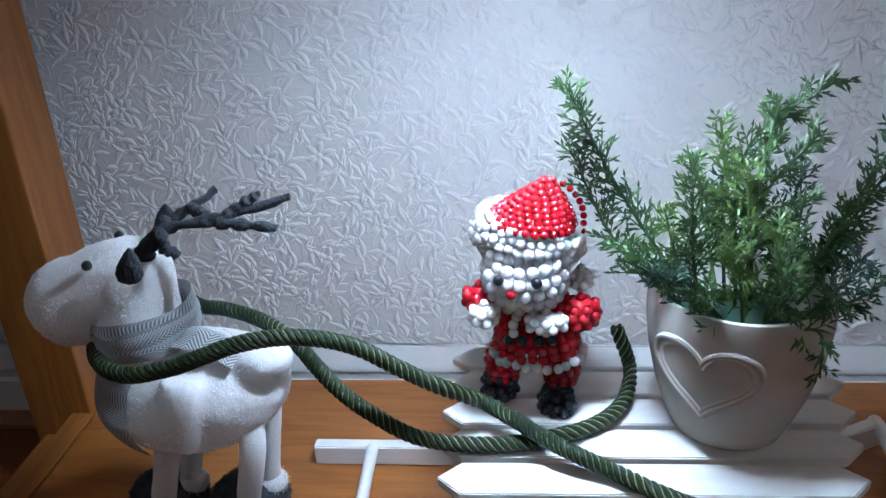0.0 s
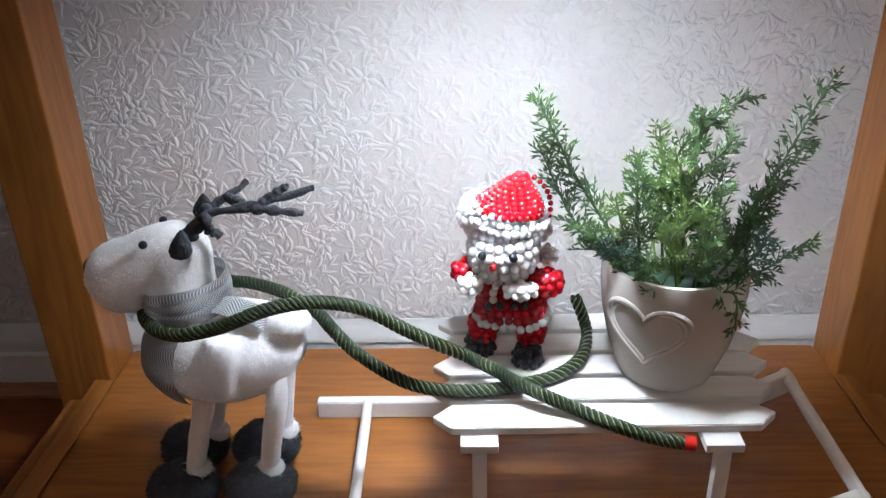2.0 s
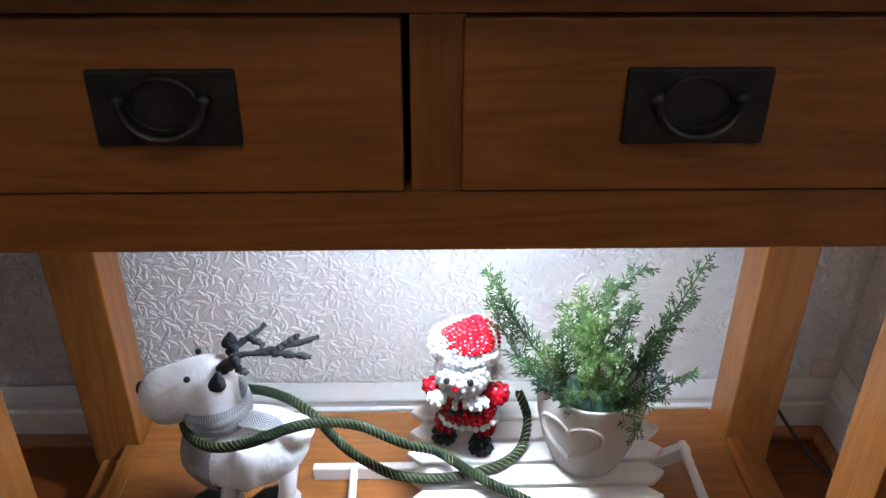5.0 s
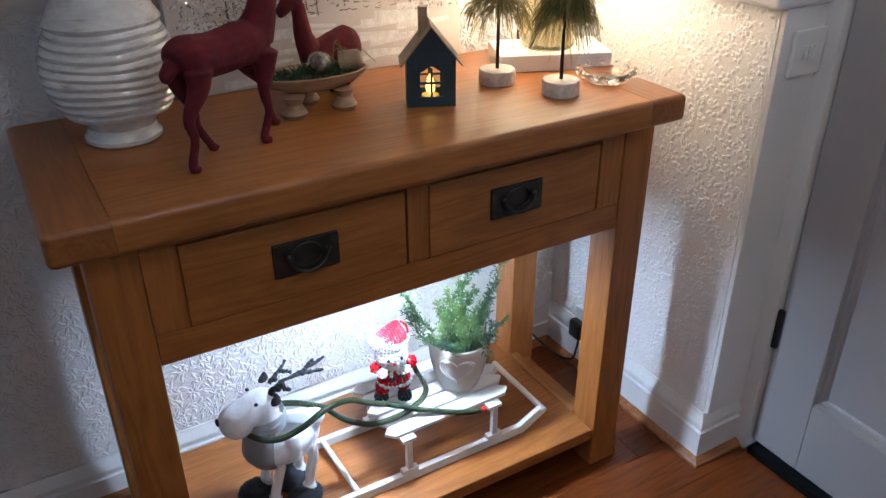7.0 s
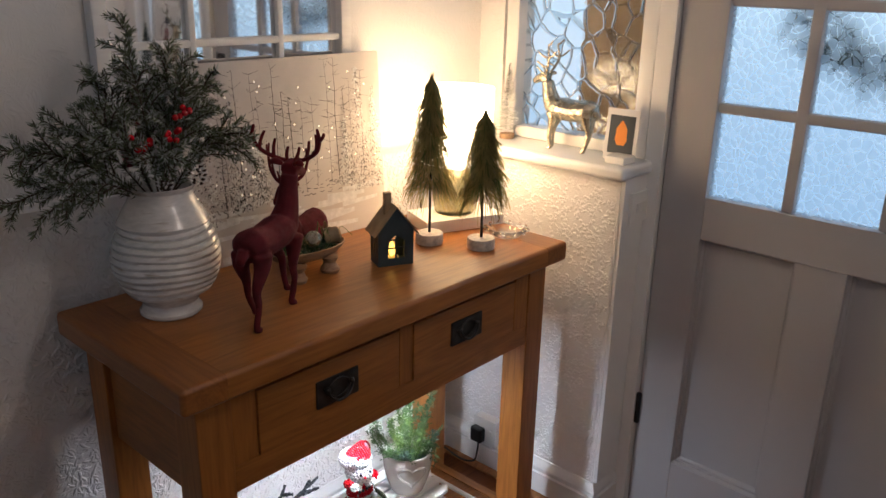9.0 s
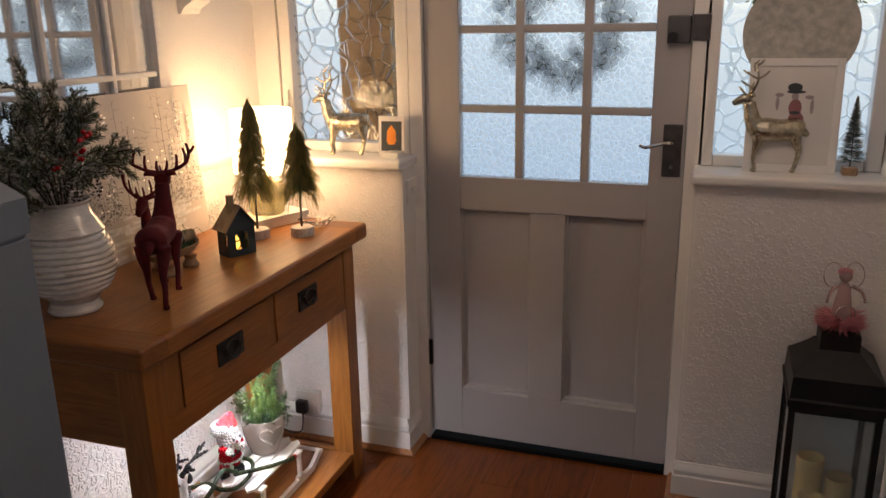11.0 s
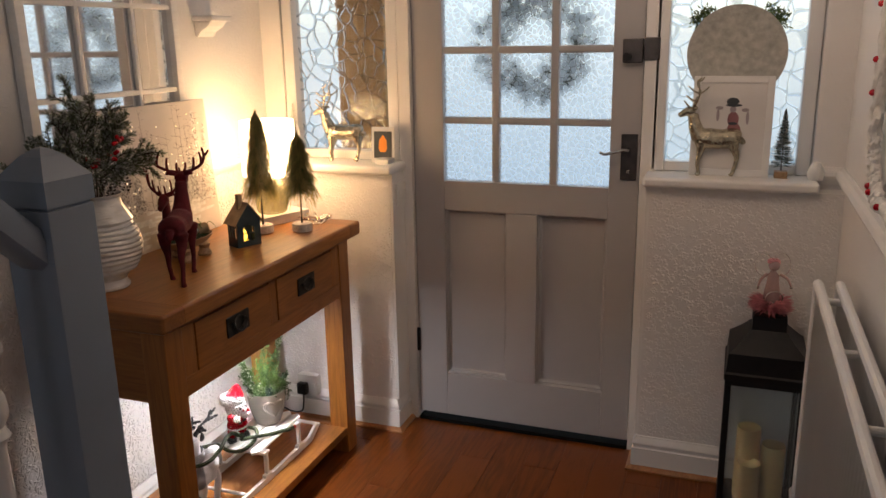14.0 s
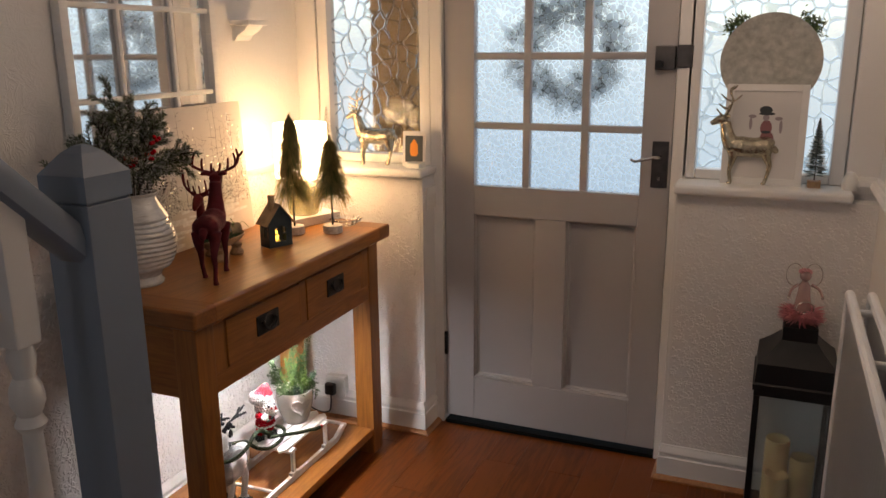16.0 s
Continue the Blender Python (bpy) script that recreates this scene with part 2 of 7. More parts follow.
OAK_END = wood("honey_oak_end_board", (0.150, 0.045, 0.010), (0.290, 0.105, 0.024), "y", 0.32)
FLOOR_WOOD = wood("brown_laminate_board", (0.034, 0.0066, 0.0010), (0.185, 0.047, 0.008), "x", 0.31, 0.8, 0.8, 0.35)
FLOOR_WOOD.node_tree.nodes["Principled BSDF"].inputs["Specular IOR Level"].default_value = 0.28
BEAD_WOOD = wood("brown_beading_wood", (0.17, 0.06, 0.018), (0.36, 0.15, 0.05), "x", 0.4)
BLACK = material("matt_black_metal", (0.012, 0.012, 0.013), 0.45, 0.3, spots=0.3, spot_scale=20, bump=0.1)
PEWTER = material("dark_pewter", (0.075, 0.07, 0.062), 0.42, 0.85, spots=0.4, spot_scale=40, bump=0.2, bump_scale=150)
WHITE_WOOD = material("white_painted_wood", (0.80, 0.79, 0.77), 0.5, spots=0.05, spot_scale=9, grain=0.06, grain_scale=90, bump=0.25, bump_scale=80, stretch=(0.15, 1, 1))

RED_VELVET = material("dark_red_velvet", (0.110, 0.003, 0.008), 0.9, spots=0.35, spot_scale=30, bump=0.3, bump_scale=500, Sheen_Weight=0.025, Sheen_Roughness=0.4, Sheen_Tint=(0.9, 0.12, 0.12, 1))
FUR = material("white_plush_fur", (0.89, 0.87, 0.86), 0.95, spots=0.05, spot_scale=30, grain=0.05, grain_scale=300, bump=0.35, bump_scale=520, Sheen_Weight=0.5)
FELT = material("dark_grey_felt", (0.042, 0.044, 0.051), 0.95, spots=0.35, spot_scale=70, grain=0.3, grain_scale=400, bump=0.8, bump_scale=350)
BEAD_RED = material("red_glass_bead", (0.55, 0.004, 0.012), 0.12, Coat_Weight=0.6, spots=0.2, spot_scale=60)
BEAD_WHITE = material("white_pearl_bead", (0.90, 0.86, 0.84), 0.15, Subsurface_Weight=0.5, Subsurface_Scale=0.003, Subsurface_Radius=(1.0, 1.0, 1.0), Coat_Weight=0.5, spots=0.05, spot_scale=60)
BEAD_CLEAR = material("milky_white_bead", (0.97, 0.95, 0.95), 0.10, spots=0.02, Subsurface_Weight=0.6, Subsurface_Scale=0.006, Subsurface_Radius=(1.0, 0.95, 0.95), Coat_Weight=0.6)
BEAD_BLACK = material("black_bead", (0.008, 0.008, 0.011), 0.28, spots=0.1)
CERAMIC = material("cream_glazed_ceramic", (0.66, 0.62, 0.56), 0.18, spots=0.06, spot_scale=12, Coat_Weight=0.5)
VASE_GLAZE = material("white_vase_glaze", (0.72, 0.69, 0.65), 0.26, spots=0.18, spot_scale=14, grain=0.12, grain_scale=60, stretch=(1, 1, 3), Coat_Weight=0.5)


def stained(mat, colour, scale, stretch, low, high):
    """Smudges of another colour, drawn out along the ribs."""
    nt = mat.node_tree
    b = nt.nodes["Principled BSDF"]
    co = nt.nodes.new("ShaderNodeTexCoord")
    mp = nt.nodes.new("ShaderNodeMapping")
    mp.inputs["Scale"].default_value = stretch
    nt.links.new(co.outputs["Object"], mp.inputs[0])
    nz = nt.nodes.new("ShaderNodeTexNoise")
    nz.inputs["Scale"].default_value, nz.inputs["Detail"].default_value = scale, 4
    nt.links.new(mp.outputs[0], nz.inputs["Vector"])
    r = nt.nodes.new("ShaderNodeMapRange")
    r.inputs[1].default_value, r.inputs[2].default_value, r.inputs[4].default_value = low, high, 0.75
    nt.links.new(nz.outputs[0], r.inputs[0])
    mx = nt.nodes.new("ShaderNodeMix")
    mx.data_type = "RGBA"
    nt.links.new(r.outputs[0], mx.inputs[0])
    nt.links.new(b.inputs["Base Color"].links[0].from_socket, mx.inputs[6])
    mx.inputs[7].default_value = (*colour, 1)
    nt.links.new(mx.outputs[2], b.inputs["Base Color"])


stained(VASE_GLAZE, (0.30, 0.22, 0.14), 16.0, (1, 1, 5.5), 0.60, 0.74)
LEAF = material("green_cedar_leaf", (0.058, 0.118, 0.030), 0.5, spots=0.45, spot_scale=22, grain=0.2, grain_scale=120)
LEAF_PALE = material("yellow_green_cedar_leaf", (0.115, 0.190, 0.042), 0.5, spots=0.3, spot_scale=25)
LEAF_DARK = material("blue_green_fir_needle", (0.022, 0.055, 0.032), 0.55, spots=0.4, spot_scale=18)
FIR_GREEN = material("olive_fir_needle", (0.135, 0.165, 0.092), 0.55, spots=0.4, spot_scale=18)
FROST_LEAF = material("frosted_fir_needle", (0.46, 0.49, 0.45), 0.6, spots=0.3, spot_scale=25)
TREE_LEAF = material("olive_drooping_needle", (0.48, 0.40, 0.16), 0.6, spots=0.4, spot_scale=30)
TWIG = material("brown_twig", (0.06, 0.035, 0.02), 0.8, spots=0.3, bump=0.5)
ROPE = material("green_satin_cord", (0.016, 0.027, 0.010), 0.45, Specular_IOR_Level=0.25, spots=0.25, spot_scale=40, bump=0.25, bump_scale=900)
ROPE_GOLD = material("pale_gold_cord_thread", (0.24, 0.25, 0.12), 0.35, bump=0.3, bump_scale=700)
RED_TAPE = material("bright_red_tape", (0.62, 0.02, 0.012), 0.4, spots=0.1)
GOLD = material("antique_gold_metal", (0.52, 0.47, 0.36), 0.27, 0.9, spots=0.40, spot_scale=55, bump=1.0, bump_scale=75)
HOUSE_BLUE = material("dark_teal_metal", (0.032, 0.056, 0.070), 0.5, 0.2, spots=0.3, spot_scale=25, bump=0.15)
ROOF_GOLD = material("worn_gold_sheet", (0.34, 0.25, 0.15), 0.55, 0.25, spots=0.35, spot_scale=30, bump=0.2)
SLICE = material("whitewashed_birch", (0.66, 0.60, 0.53), 0.75, spots=0.2, spot_scale=30, grain=0.2, grain_scale=120, bump=0.4, bump_scale=140)
BOWL_WOOD = wood("pale_mango_wood", (0.17, 0.09, 0.045), (0.42, 0.27, 0.15), "x", 0.55, 1.5)
PLASTIC = material("white_plastic", (0.78, 0.77, 0.74), 0.35, spots=0.03)
BLACK_PLASTIC = material("black_plastic", (0.012, 0.012, 0.012), 0.35, spots=0.2)
WAX = material("ivory_wax", (0.72, 0.55, 0.27), 0.5, spots=0.1, spot_scale=20, Subsurface_Weight=0.2)
PINK = material("pink_gauze", (0.80, 0.36, 0.40), 0.7, spots=0.2, spot_scale=60, Transmission_Weight=0.2)
PINK_GLASS = material("pale_pink_glass", (0.80, 0.55, 0.53), 0.1, Transmission_Weight=0.6)
CANVAS = material("printed_canvas_snow", (0.62, 0.57, 0.53), 0.75, spots=0.12, spot_scale=5, bump=0.4, bump_scale=600)
PRINT_DARK = material("printed_dark_bark", (0.075, 0.062, 0.056), 0.8, spots=0.3, spot_scale=60)
PRINT_GREY = material("printed_grey_twigs", (0.27, 0.245, 0.235), 0.8, spots=0.3, spot_scale=60)
SHELL = material("grey_capiz_shell", (0.50, 0.50, 0.46), 0.22, spots=0.30, spot_scale=45, bump=0.9, bump_scale=45, Coat_Weight=0.3)
PICTURE_PAPER = material("off_white_card", (0.72, 0.70, 0.68), 0.7, spots=0.06)
INK_GREY = material("grey_ink", (0.40, 0.34, 0.36), 0.8, spots=0.2)
INK_RED = material("dull_red_ink", (0.30, 0.13, 0.14), 0.8, spots=0.2)
INK_DARK = material("dark_ink", (0.05, 0.06, 0.07), 0.7, spots=0.3)
INK_ORANGE = material("orange_ink", (0.75, 0.25, 0.03), 0.6)
RUBBER = material("black_rubber", (0.008, 0.008, 0.008), 0.9, spots=0.3, spot_scale=20, Specular_IOR_Level=0.08)
SNOW = material("frosted_white_flock", (0.75, 0.74, 0.72), 0.8, spots=0.2, spot_scale=60, bump=0.8, bump_scale=300)
CHROME = material("satin_steel", (0.55, 0.53, 0.50), 0.25, 0.95, spots=0.2, spot_scale=40)
BRONZE = material("dark_bronze_plate", (0.10, 0.092, 0.09), 0.4, 0.7, spots=0.3, spot_scale=30)
BRICK_TAN = material("tan_roughcast_outside", (0.50, 0.29, 0.13), 0.9, spots=0.3, spot_scale=6, bump=0.5)
SHRUB = material("dark_green_wreath", (0.02, 0.035, 0.022), 0.8, spots=0.4, spot_scale=15)
RADIATOR = material("white_radiator_enamel", (0.86, 0.86, 0.86), 0.3, spots=0.03)
MIRROR = material("mirror_silver", (0.86, 0.87, 0.88), 0.03, 1.0)
HERRING = material("grey_herringbone_wool", (0.42, 0.43, 0.45), 0.9, Sheen_Weight=0.3)
LED_WARM = glow("tiny_warm_led", (1.0, 0.78, 0.5), 6)
LED_COLD = glow("cold_white_led_face", (0.85, 0.92, 1.0), 9)
CANDLE_GLOW = glow("tea_light_glow", (1.0, 0.62, 0.10), 3.0)
SHADE = glow("lit_cream_lampshade", (1.0, 0.72, 0.40), 13.0)


def herring_nodes(mat):
    """Zigzag weave on the scarf."""
    nt = mat.node_tree
    b = nt.nodes["Principled BSDF"]
    co = nt.nodes.new("ShaderNodeTexCoord")
    sep = nt.nodes.new("ShaderNodeSeparateXYZ")
    nt.links.new(co.outputs["UV"], sep.inputs[0])
    def math_(op, a, c):
        n = nt.nodes.new("ShaderNodeMath")
        n.operation = op
        for i, v in enumerate((a, c)):
            if isinstance(v, (int, float)):
                n.inputs[i].default_value = v
            else:
                nt.links.new(v, n.inputs[i])
        return n.outputs[0]
    zig = math_("PINGPONG", math_("MULTIPLY", sep.outputs[1], 1.0), 0.011)
    lines = math_("PINGPONG", math_("ADD", sep.outputs[0], zig), 0.0016)
    f = math_("MULTIPLY", lines, 1 / 0.0016)
    rp = nt.nodes.new("ShaderNodeValToRGB")
    rp.color_ramp.elements[0].position, rp.color_ramp.elements[1].position = 0.35, 0.65
    rp.color_ramp.elements[0].color, rp.color_ramp.elements[1].color = (0.20, 0.21, 0.225, 1), (0.66, 0.66, 0.66, 1)
    nt.links.new(f, rp.inputs[0])
    nt.links.new(rp.outputs[0], b.inputs["Base Color"])
    bp = nt.nodes.new("ShaderNodeBump")
    bp.inputs["Strength"].default_value, bp.inputs["Distance"].default_value = 0.4, 0.0006
    nt.links.new(f, bp.inputs["Height"])
    nt.links.new(bp.outputs[0], b.inputs["Normal"])


herring_nodes(HERRING)


def obscured_glass(name, scale, strength, edge, cell, line, cell_rough, line_rough, dist=0.004):
    """Rolled glass with a pressed net of lines round frosted cells; their two tints paint in the refraction."""
    mat = bpy.data.materials.new(name)
    mat.use_nodes = True
    nt = mat.node_tree
    b = nt.nodes["Principled BSDF"]
    b.inputs["Transmission Weight"].default_value = 1
    b.inputs["IOR"].default_value = 1.45
    co = nt.nodes.new("ShaderNodeTexCoord")
    nz = nt.nodes.new("ShaderNodeTexNoise")
    nz.inputs["Scale"].default_value = scale * 0.55
    add = nt.nodes.new("ShaderNodeVectorMath")
    add.operation = "MULTIPLY_ADD"
    add.inputs[1].default_value = (0.9 / scale,) * 3
    nt.links.new(co.outputs["Object"], nz.inputs["Vector"])
    nt.links.new(nz.outputs["Color"], add.inputs[0])
    nt.links.new(co.outputs["Object"], add.inputs[2])
    flat = nt.nodes.new("ShaderNodeVectorMath")
    flat.operation = "MULTIPLY"
    flat.inputs[1].default_value = (0, 1, 0.86)
    nt.links.new(add.outputs[0], flat.inputs[0])
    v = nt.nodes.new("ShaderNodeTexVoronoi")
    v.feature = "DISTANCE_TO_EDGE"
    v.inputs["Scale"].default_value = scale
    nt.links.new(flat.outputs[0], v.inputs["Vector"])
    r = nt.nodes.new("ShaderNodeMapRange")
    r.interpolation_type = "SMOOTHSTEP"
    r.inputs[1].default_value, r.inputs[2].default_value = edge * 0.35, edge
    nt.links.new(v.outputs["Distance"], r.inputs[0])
    fine = nt.nodes.new("ShaderNodeTexNoise")
    fine.inputs["Scale"].default_value = scale * 2.2
    nt.links.new(co.outputs["Object"], fine.inputs["Vector"])
    hh = nt.nodes.new("ShaderNodeMath")
    hh.operation = "MULTIPLY_ADD"
    hh.inputs[1].default_value = 0.25
    nt.links.new(fine.outputs[0], hh.inputs[0])
    nt.links.new(r.outputs[0], hh.inputs[2])
    bp = nt.nodes.new("ShaderNodeBump")
    bp.inputs["Strength"].default_value, bp.inputs["Distance"].default_value = strength, dist
    nt.links.new(hh.outputs[0], bp.inputs["Height"])
    nt.links.new(bp.outputs[0], b.inputs["Normal"])
    # line and cell tints put bright and dark refraction into the colour
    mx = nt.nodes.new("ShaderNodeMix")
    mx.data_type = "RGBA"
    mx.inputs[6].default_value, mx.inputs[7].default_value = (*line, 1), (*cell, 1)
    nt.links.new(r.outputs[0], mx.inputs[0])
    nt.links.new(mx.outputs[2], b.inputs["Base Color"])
    rr = nt.nodes.new("ShaderNodeMapRange")
    rr.inputs[3].default_value, rr.inputs[4].default_value = line_rough, cell_rough
    nt.links.new(r.outputs[0], rr.inputs[0])
    nt.links.new(rr.outputs[0], b.inputs["Roughness"])
    return mat


# refraction painted by tint: crackle lines lighter than cells, large-cell lines darker
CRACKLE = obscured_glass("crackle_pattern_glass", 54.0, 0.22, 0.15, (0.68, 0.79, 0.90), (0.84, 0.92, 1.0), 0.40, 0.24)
RIPPLE = obscured_glass("large_cell_pattern_glass", 19.0, 0.55, 0.075, (0.90, 0.96, 1.0), (0.60, 0.68, 0.74), 0.09, 0.05, 0.008)
CLEAR = material("clear_pressed_glass", (0.97, 0.98, 1.0), 0.03, Transmission_Weight=1.0, IOR=1.45)
SMOKE_GLASS = material("grey_lantern_glass", (0.80, 0.84, 0.84), 0.05, Transmission_Weight=0.93, IOR=1.3)
LAMP_GLASS = material("olive_crackled_glass", (0.62, 0.58, 0.36), 0.12, Transmission_Weight=0.75, IOR=1.4, bump=0.6, bump_scale=90)


def leafy(mat, amount):
    """Lets part of the light through thin leaves."""
    nt = mat.node_tree
    b = nt.nodes["Principled BSDF"]
    tr = nt.nodes.new("ShaderNodeBsdfTranslucent")
    if b.inputs["Base Color"].links:
        nt.links.new(b.inputs["Base Color"].links[0].from_socket, tr.inputs[0])
    mx = nt.nodes.new("ShaderNodeMixShader")
    mx.inputs[0].default_value = amount
    nt.links.new(b.outputs[0], mx.inputs[1])
    nt.links.new(tr.outputs[0], mx.inputs[2])
    nt.links.new(mx.outputs[0], nt.nodes["Material Output"].inputs[0])


for mat_, amount_ in ((TREE_LEAF, 0.50), (LEAF, 0.10), (LEAF_PALE, 0.12), (FIR_GREEN, 0.3), (PINK, 0.4), (FUR, 0.30), (BEAD_CLEAR, 0.40)):
    leafy(mat_, amount_)


class Soup:
    """Many small pieces gathered into one mesh."""

    def __init__(self):
        self.v, self.f, self.m = [], [], []

    def spike(self, p, d, length, r, mat=0, bend=None):
        d = Vector(d).normalized()
        a = d.orthogonal().normalized() * r
        b = d.cross(a)
        p = Vector(p)
        mid = p + d * length * 0.45
        tip = p + d * length + (Vector(bend) if bend else Vector((0, 0, 0)))
        i = len(self.v)
        self.v += [p, mid + a, mid - a * 0.5 + b * 0.87, mid - a * 0.5 - b * 0.87, tip]
        self.f += [(i, i + 1, i + 2), (i, i + 2, i + 3), (i, i + 3, i + 1), (i + 4, i + 2, i + 1), (i + 4, i + 3, i + 2), (i + 4, i + 1, i + 3)]
        self.m += [mat] * 6

    def stem(self, pts, r0, r1, mat=0, seg=5):
        pts = [Vector(q) for q in pts]
        n = len(pts)
        start = len(self.v)
        d0 = (pts[1] - pts[0]).normalized()
        side = d0.orthogonal().normalized()
        for i, q in enumerate(pts):
            d = (pts[min(i + 1, n - 1)] - pts[max(i - 1, 0)]).normalized()
            side = (side - d * side.dot(d)).normalized()
            up = d.cross(side)
            r = r0 + (r1 - r0) * i / (n - 1)
            for j in range(seg):
                a = 2 * math.pi * j / seg
                self.v.append(q + side * math.cos(a) * r + up * math.sin(a) * r)
        for i in range(n - 1):
            for j in range(seg):
                a, b = start + i * seg + j, start + i * seg + (j + 1) % seg
                self.f.append((a, b, b + seg, a + seg))
                self.m.append(mat)
        self.f.append(tuple(start + (n - 1) * seg + j for j in range(seg)))
        self.m.append(mat)

    def ball(self, at, r, mat=0, scale=(1, 1, 1), sub=1):
        bm = bmesh.new()
        bmesh.ops.create_icosphere(bm, subdivisions=sub, radius=1)
        self.take(bm, mat, lambda c: Vector(at) + Vector((c.x * r * scale[0], c.y * r * scale[1], c.z * r * scale[2])))

    def take(self, bm, mat=0, move=None):
        bm.verts.ensure_lookup_table()
        i = len(self.v)
        for v in bm.verts:
            v.index = len(self.v) - i
            self.v.append(move(v.co) if move else v.co.copy())
        for f in bm.faces:
            self.f.append(tuple(i + v.index for v in f.verts))
            self.m.append(mat)
        bm.free()

    def quad(self, a, b, c, d, mat=0):
        i = len(self.v)
        self.v += [Vector(q) for q in (a, b, c, d)]
        self.f.append((i, i + 1, i + 2, i + 3))
        self.m.append(mat)

    def fur(self, bm, count, length, r, mat, rng, down=0.3):
        """Short tufts on a surface."""
        bm.normal_update()
        faces = list(bm.faces)
        areas = np.cumsum([f.calc_area() for f in faces])
        for _ in range(count):
            f = faces[int(np.searchsorted(areas, rng.random() * areas[-1]))]
            w = [rng.random() for _ in f.verts]
            s = sum(w)
            p = sum((v.co * (q / s) for v, q in zip(f.verts, w)), Vector((0, 0, 0)))
            d = f.normal + Vector((rng.uniform(-0.7, 0.7), rng.uniform(-0.7, 0.7), rng.uniform(-0.7, 0.4) - down))
            self.spike(p - f.normal * 0.0005, d, length * rng.uniform(0.5, 1.2), r, mat)

    def mesh(self, name, mats, smooth=True):
        me = bpy.data.meshes.new(name)
        me.from_pydata([tuple(v) for v in self.v], [], self.f)
        for m in mats:
            me.materials.append(m)
        me.polygons.foreach_set("material_index", self.m)
        if smooth:
            me.shade_smooth()
            me.set_sharp_from_angle(angle=radians(50))
        me.update()
        return me

    def thing(self, name, mats, label, category, m=None, group="", kind="", smooth=True):
        ob = new(name, self.mesh(name, mats, smooth))
        if m is not None:
            ob.matrix_basis = m
        return tagged(ob, label, category, group, kind)

    def part(self, name, mats, parent, label="", smooth=True, kind=""):
        ob = new(name, self.mesh(name, mats, smooth))
        ob.parent = parent
        return tagged(ob, label, "", "", kind)


# ---- the plan ----
ZF = -0.02              # floor
YW = 0.085              # face of the wall behind the table
XN = 0.685              # face of the low walls beside the door
XD = 0.818              # face of the door
YL, YR = -0.50, -1.456  # the low walls end at the doorway
YS = -2.05              # face of the wall with the radiator
XB = -3.4               # far end of the hall
ZC = 2.42               # ceiling
ZS = 1.066              # top of the window sills
DY0, DY1 = -0.550, -1.405   # the door's edges

# ---- the room ----
solid("wall_north", boxm(XB, 0.80, YW, YW + 0.15, ZF - 0.1, ZC), PAPER, "white painted embossed wallpaper on the hall wall", "wall", kind="structure", smooth=False)
solid("wall_south", boxm(XB, 0.80, YS - 0.15, YS, ZF - 0.1, ZC), PAPER_SIDE, "off-white papered wall behind the radiator", "wall", kind="structure", smooth=False)
solid("wall_west", boxm(XB - 0.15, XB, YS - 0.15, YW + 0.15, ZF - 0.1, ZC), PAPER_SIDE, "plain off-white end wall of the hall", "wall", kind="structure", smooth=False)
solid("ceiling", boxm(XB - 0.15, 1.0, YS - 0.15, YW + 0.15, ZC, ZC + 0.1), CEILING, "plain white ceiling", "ceiling", kind="structure", smooth=False)
solid("wall_east_1", boxm(XN, 0.95, YL, YW + 0.15, ZF - 0.1, ZS - 0.035), PAPER_SIDE, "low papered wall under the window beside the door", "wall", kind="structure", smooth=False)
solid("wall_east_2", boxm(XN, 0.95, YS - 0.15, YR, ZF - 0.1, ZS - 0.035), PAPER_SIDE, "low papered wall under the window beside the door", "wall", kind="structure", smooth=False)
solid("wall_east_3", boxm(0.80, 0.95, -0.005, YW + 0.15, ZS - 0.035, ZC), PAPER_SIDE, "narrow papered pier between the corner and the window", "wall", kind="structure", smooth=False)
solid("wall_east_4", boxm(0.76, 0.95, YS - 0.15, -1.955, ZS - 0.035, ZC), PAPER_SIDE, "narrow papered pier between the window and the corner", "wall", kind="structure", smooth=False)
solid("wall_east_5", boxm(0.80, 0.95, -1.955, -0.005, 2.06, ZC), PAPER_SIDE, "papered wall over the front door and windows", "wall", kind="structure", smooth=False)


def moulding(name, profile, x0, x1, label, mat=PAINT, axis="x", at=0.0, sign=1, miter0=0.0, miter1=0.0):
    """A strip with a profile of (out from the wall, height), along x or y."""
    bm = bmesh.new()
    ends = []
    for pos, mi in ((x0, miter0), (x1, miter1)):
        ring = []
        for d, z in profile:
            p = pos + mi * d
            ring.append(bm.verts.new((p, at + sign * d, z) if axis == "x" else (at + sign * d, p, z)))
        ends.append(ring)
    n = len(profile)
    for i in range(n):
        bm.faces.new((ends[0][i], ends[0][(i + 1) % n], ends[1][(i + 1) % n], ends[1][i]))
    bm.faces.new(ends[0])
    bm.faces.new(ends[1][::-1])
    return solid(name, bm, mat, label, "trim", kind="structure")


SK = [(0, ZF), (0.018, ZF), (0.018, ZF + 0.084), (0.012, ZF + 0.087), (0.012, ZF + 0.096), (0.016, ZF + 0.100), (0.016, ZF + 0.108), (0.007, ZF + 0.121), (0.004, ZF + 0.13), (0, ZF + 0.13)]
SKN = [(d, z if z < ZF + 0.05 else z - 0.022) for d, z in SK]
BD = [(0.018, ZF - 0.01), (0.036, ZF - 0.01), (0.035, ZF + 0.006), (0.028, ZF + 0.014), (0.018, ZF + 0.017)]
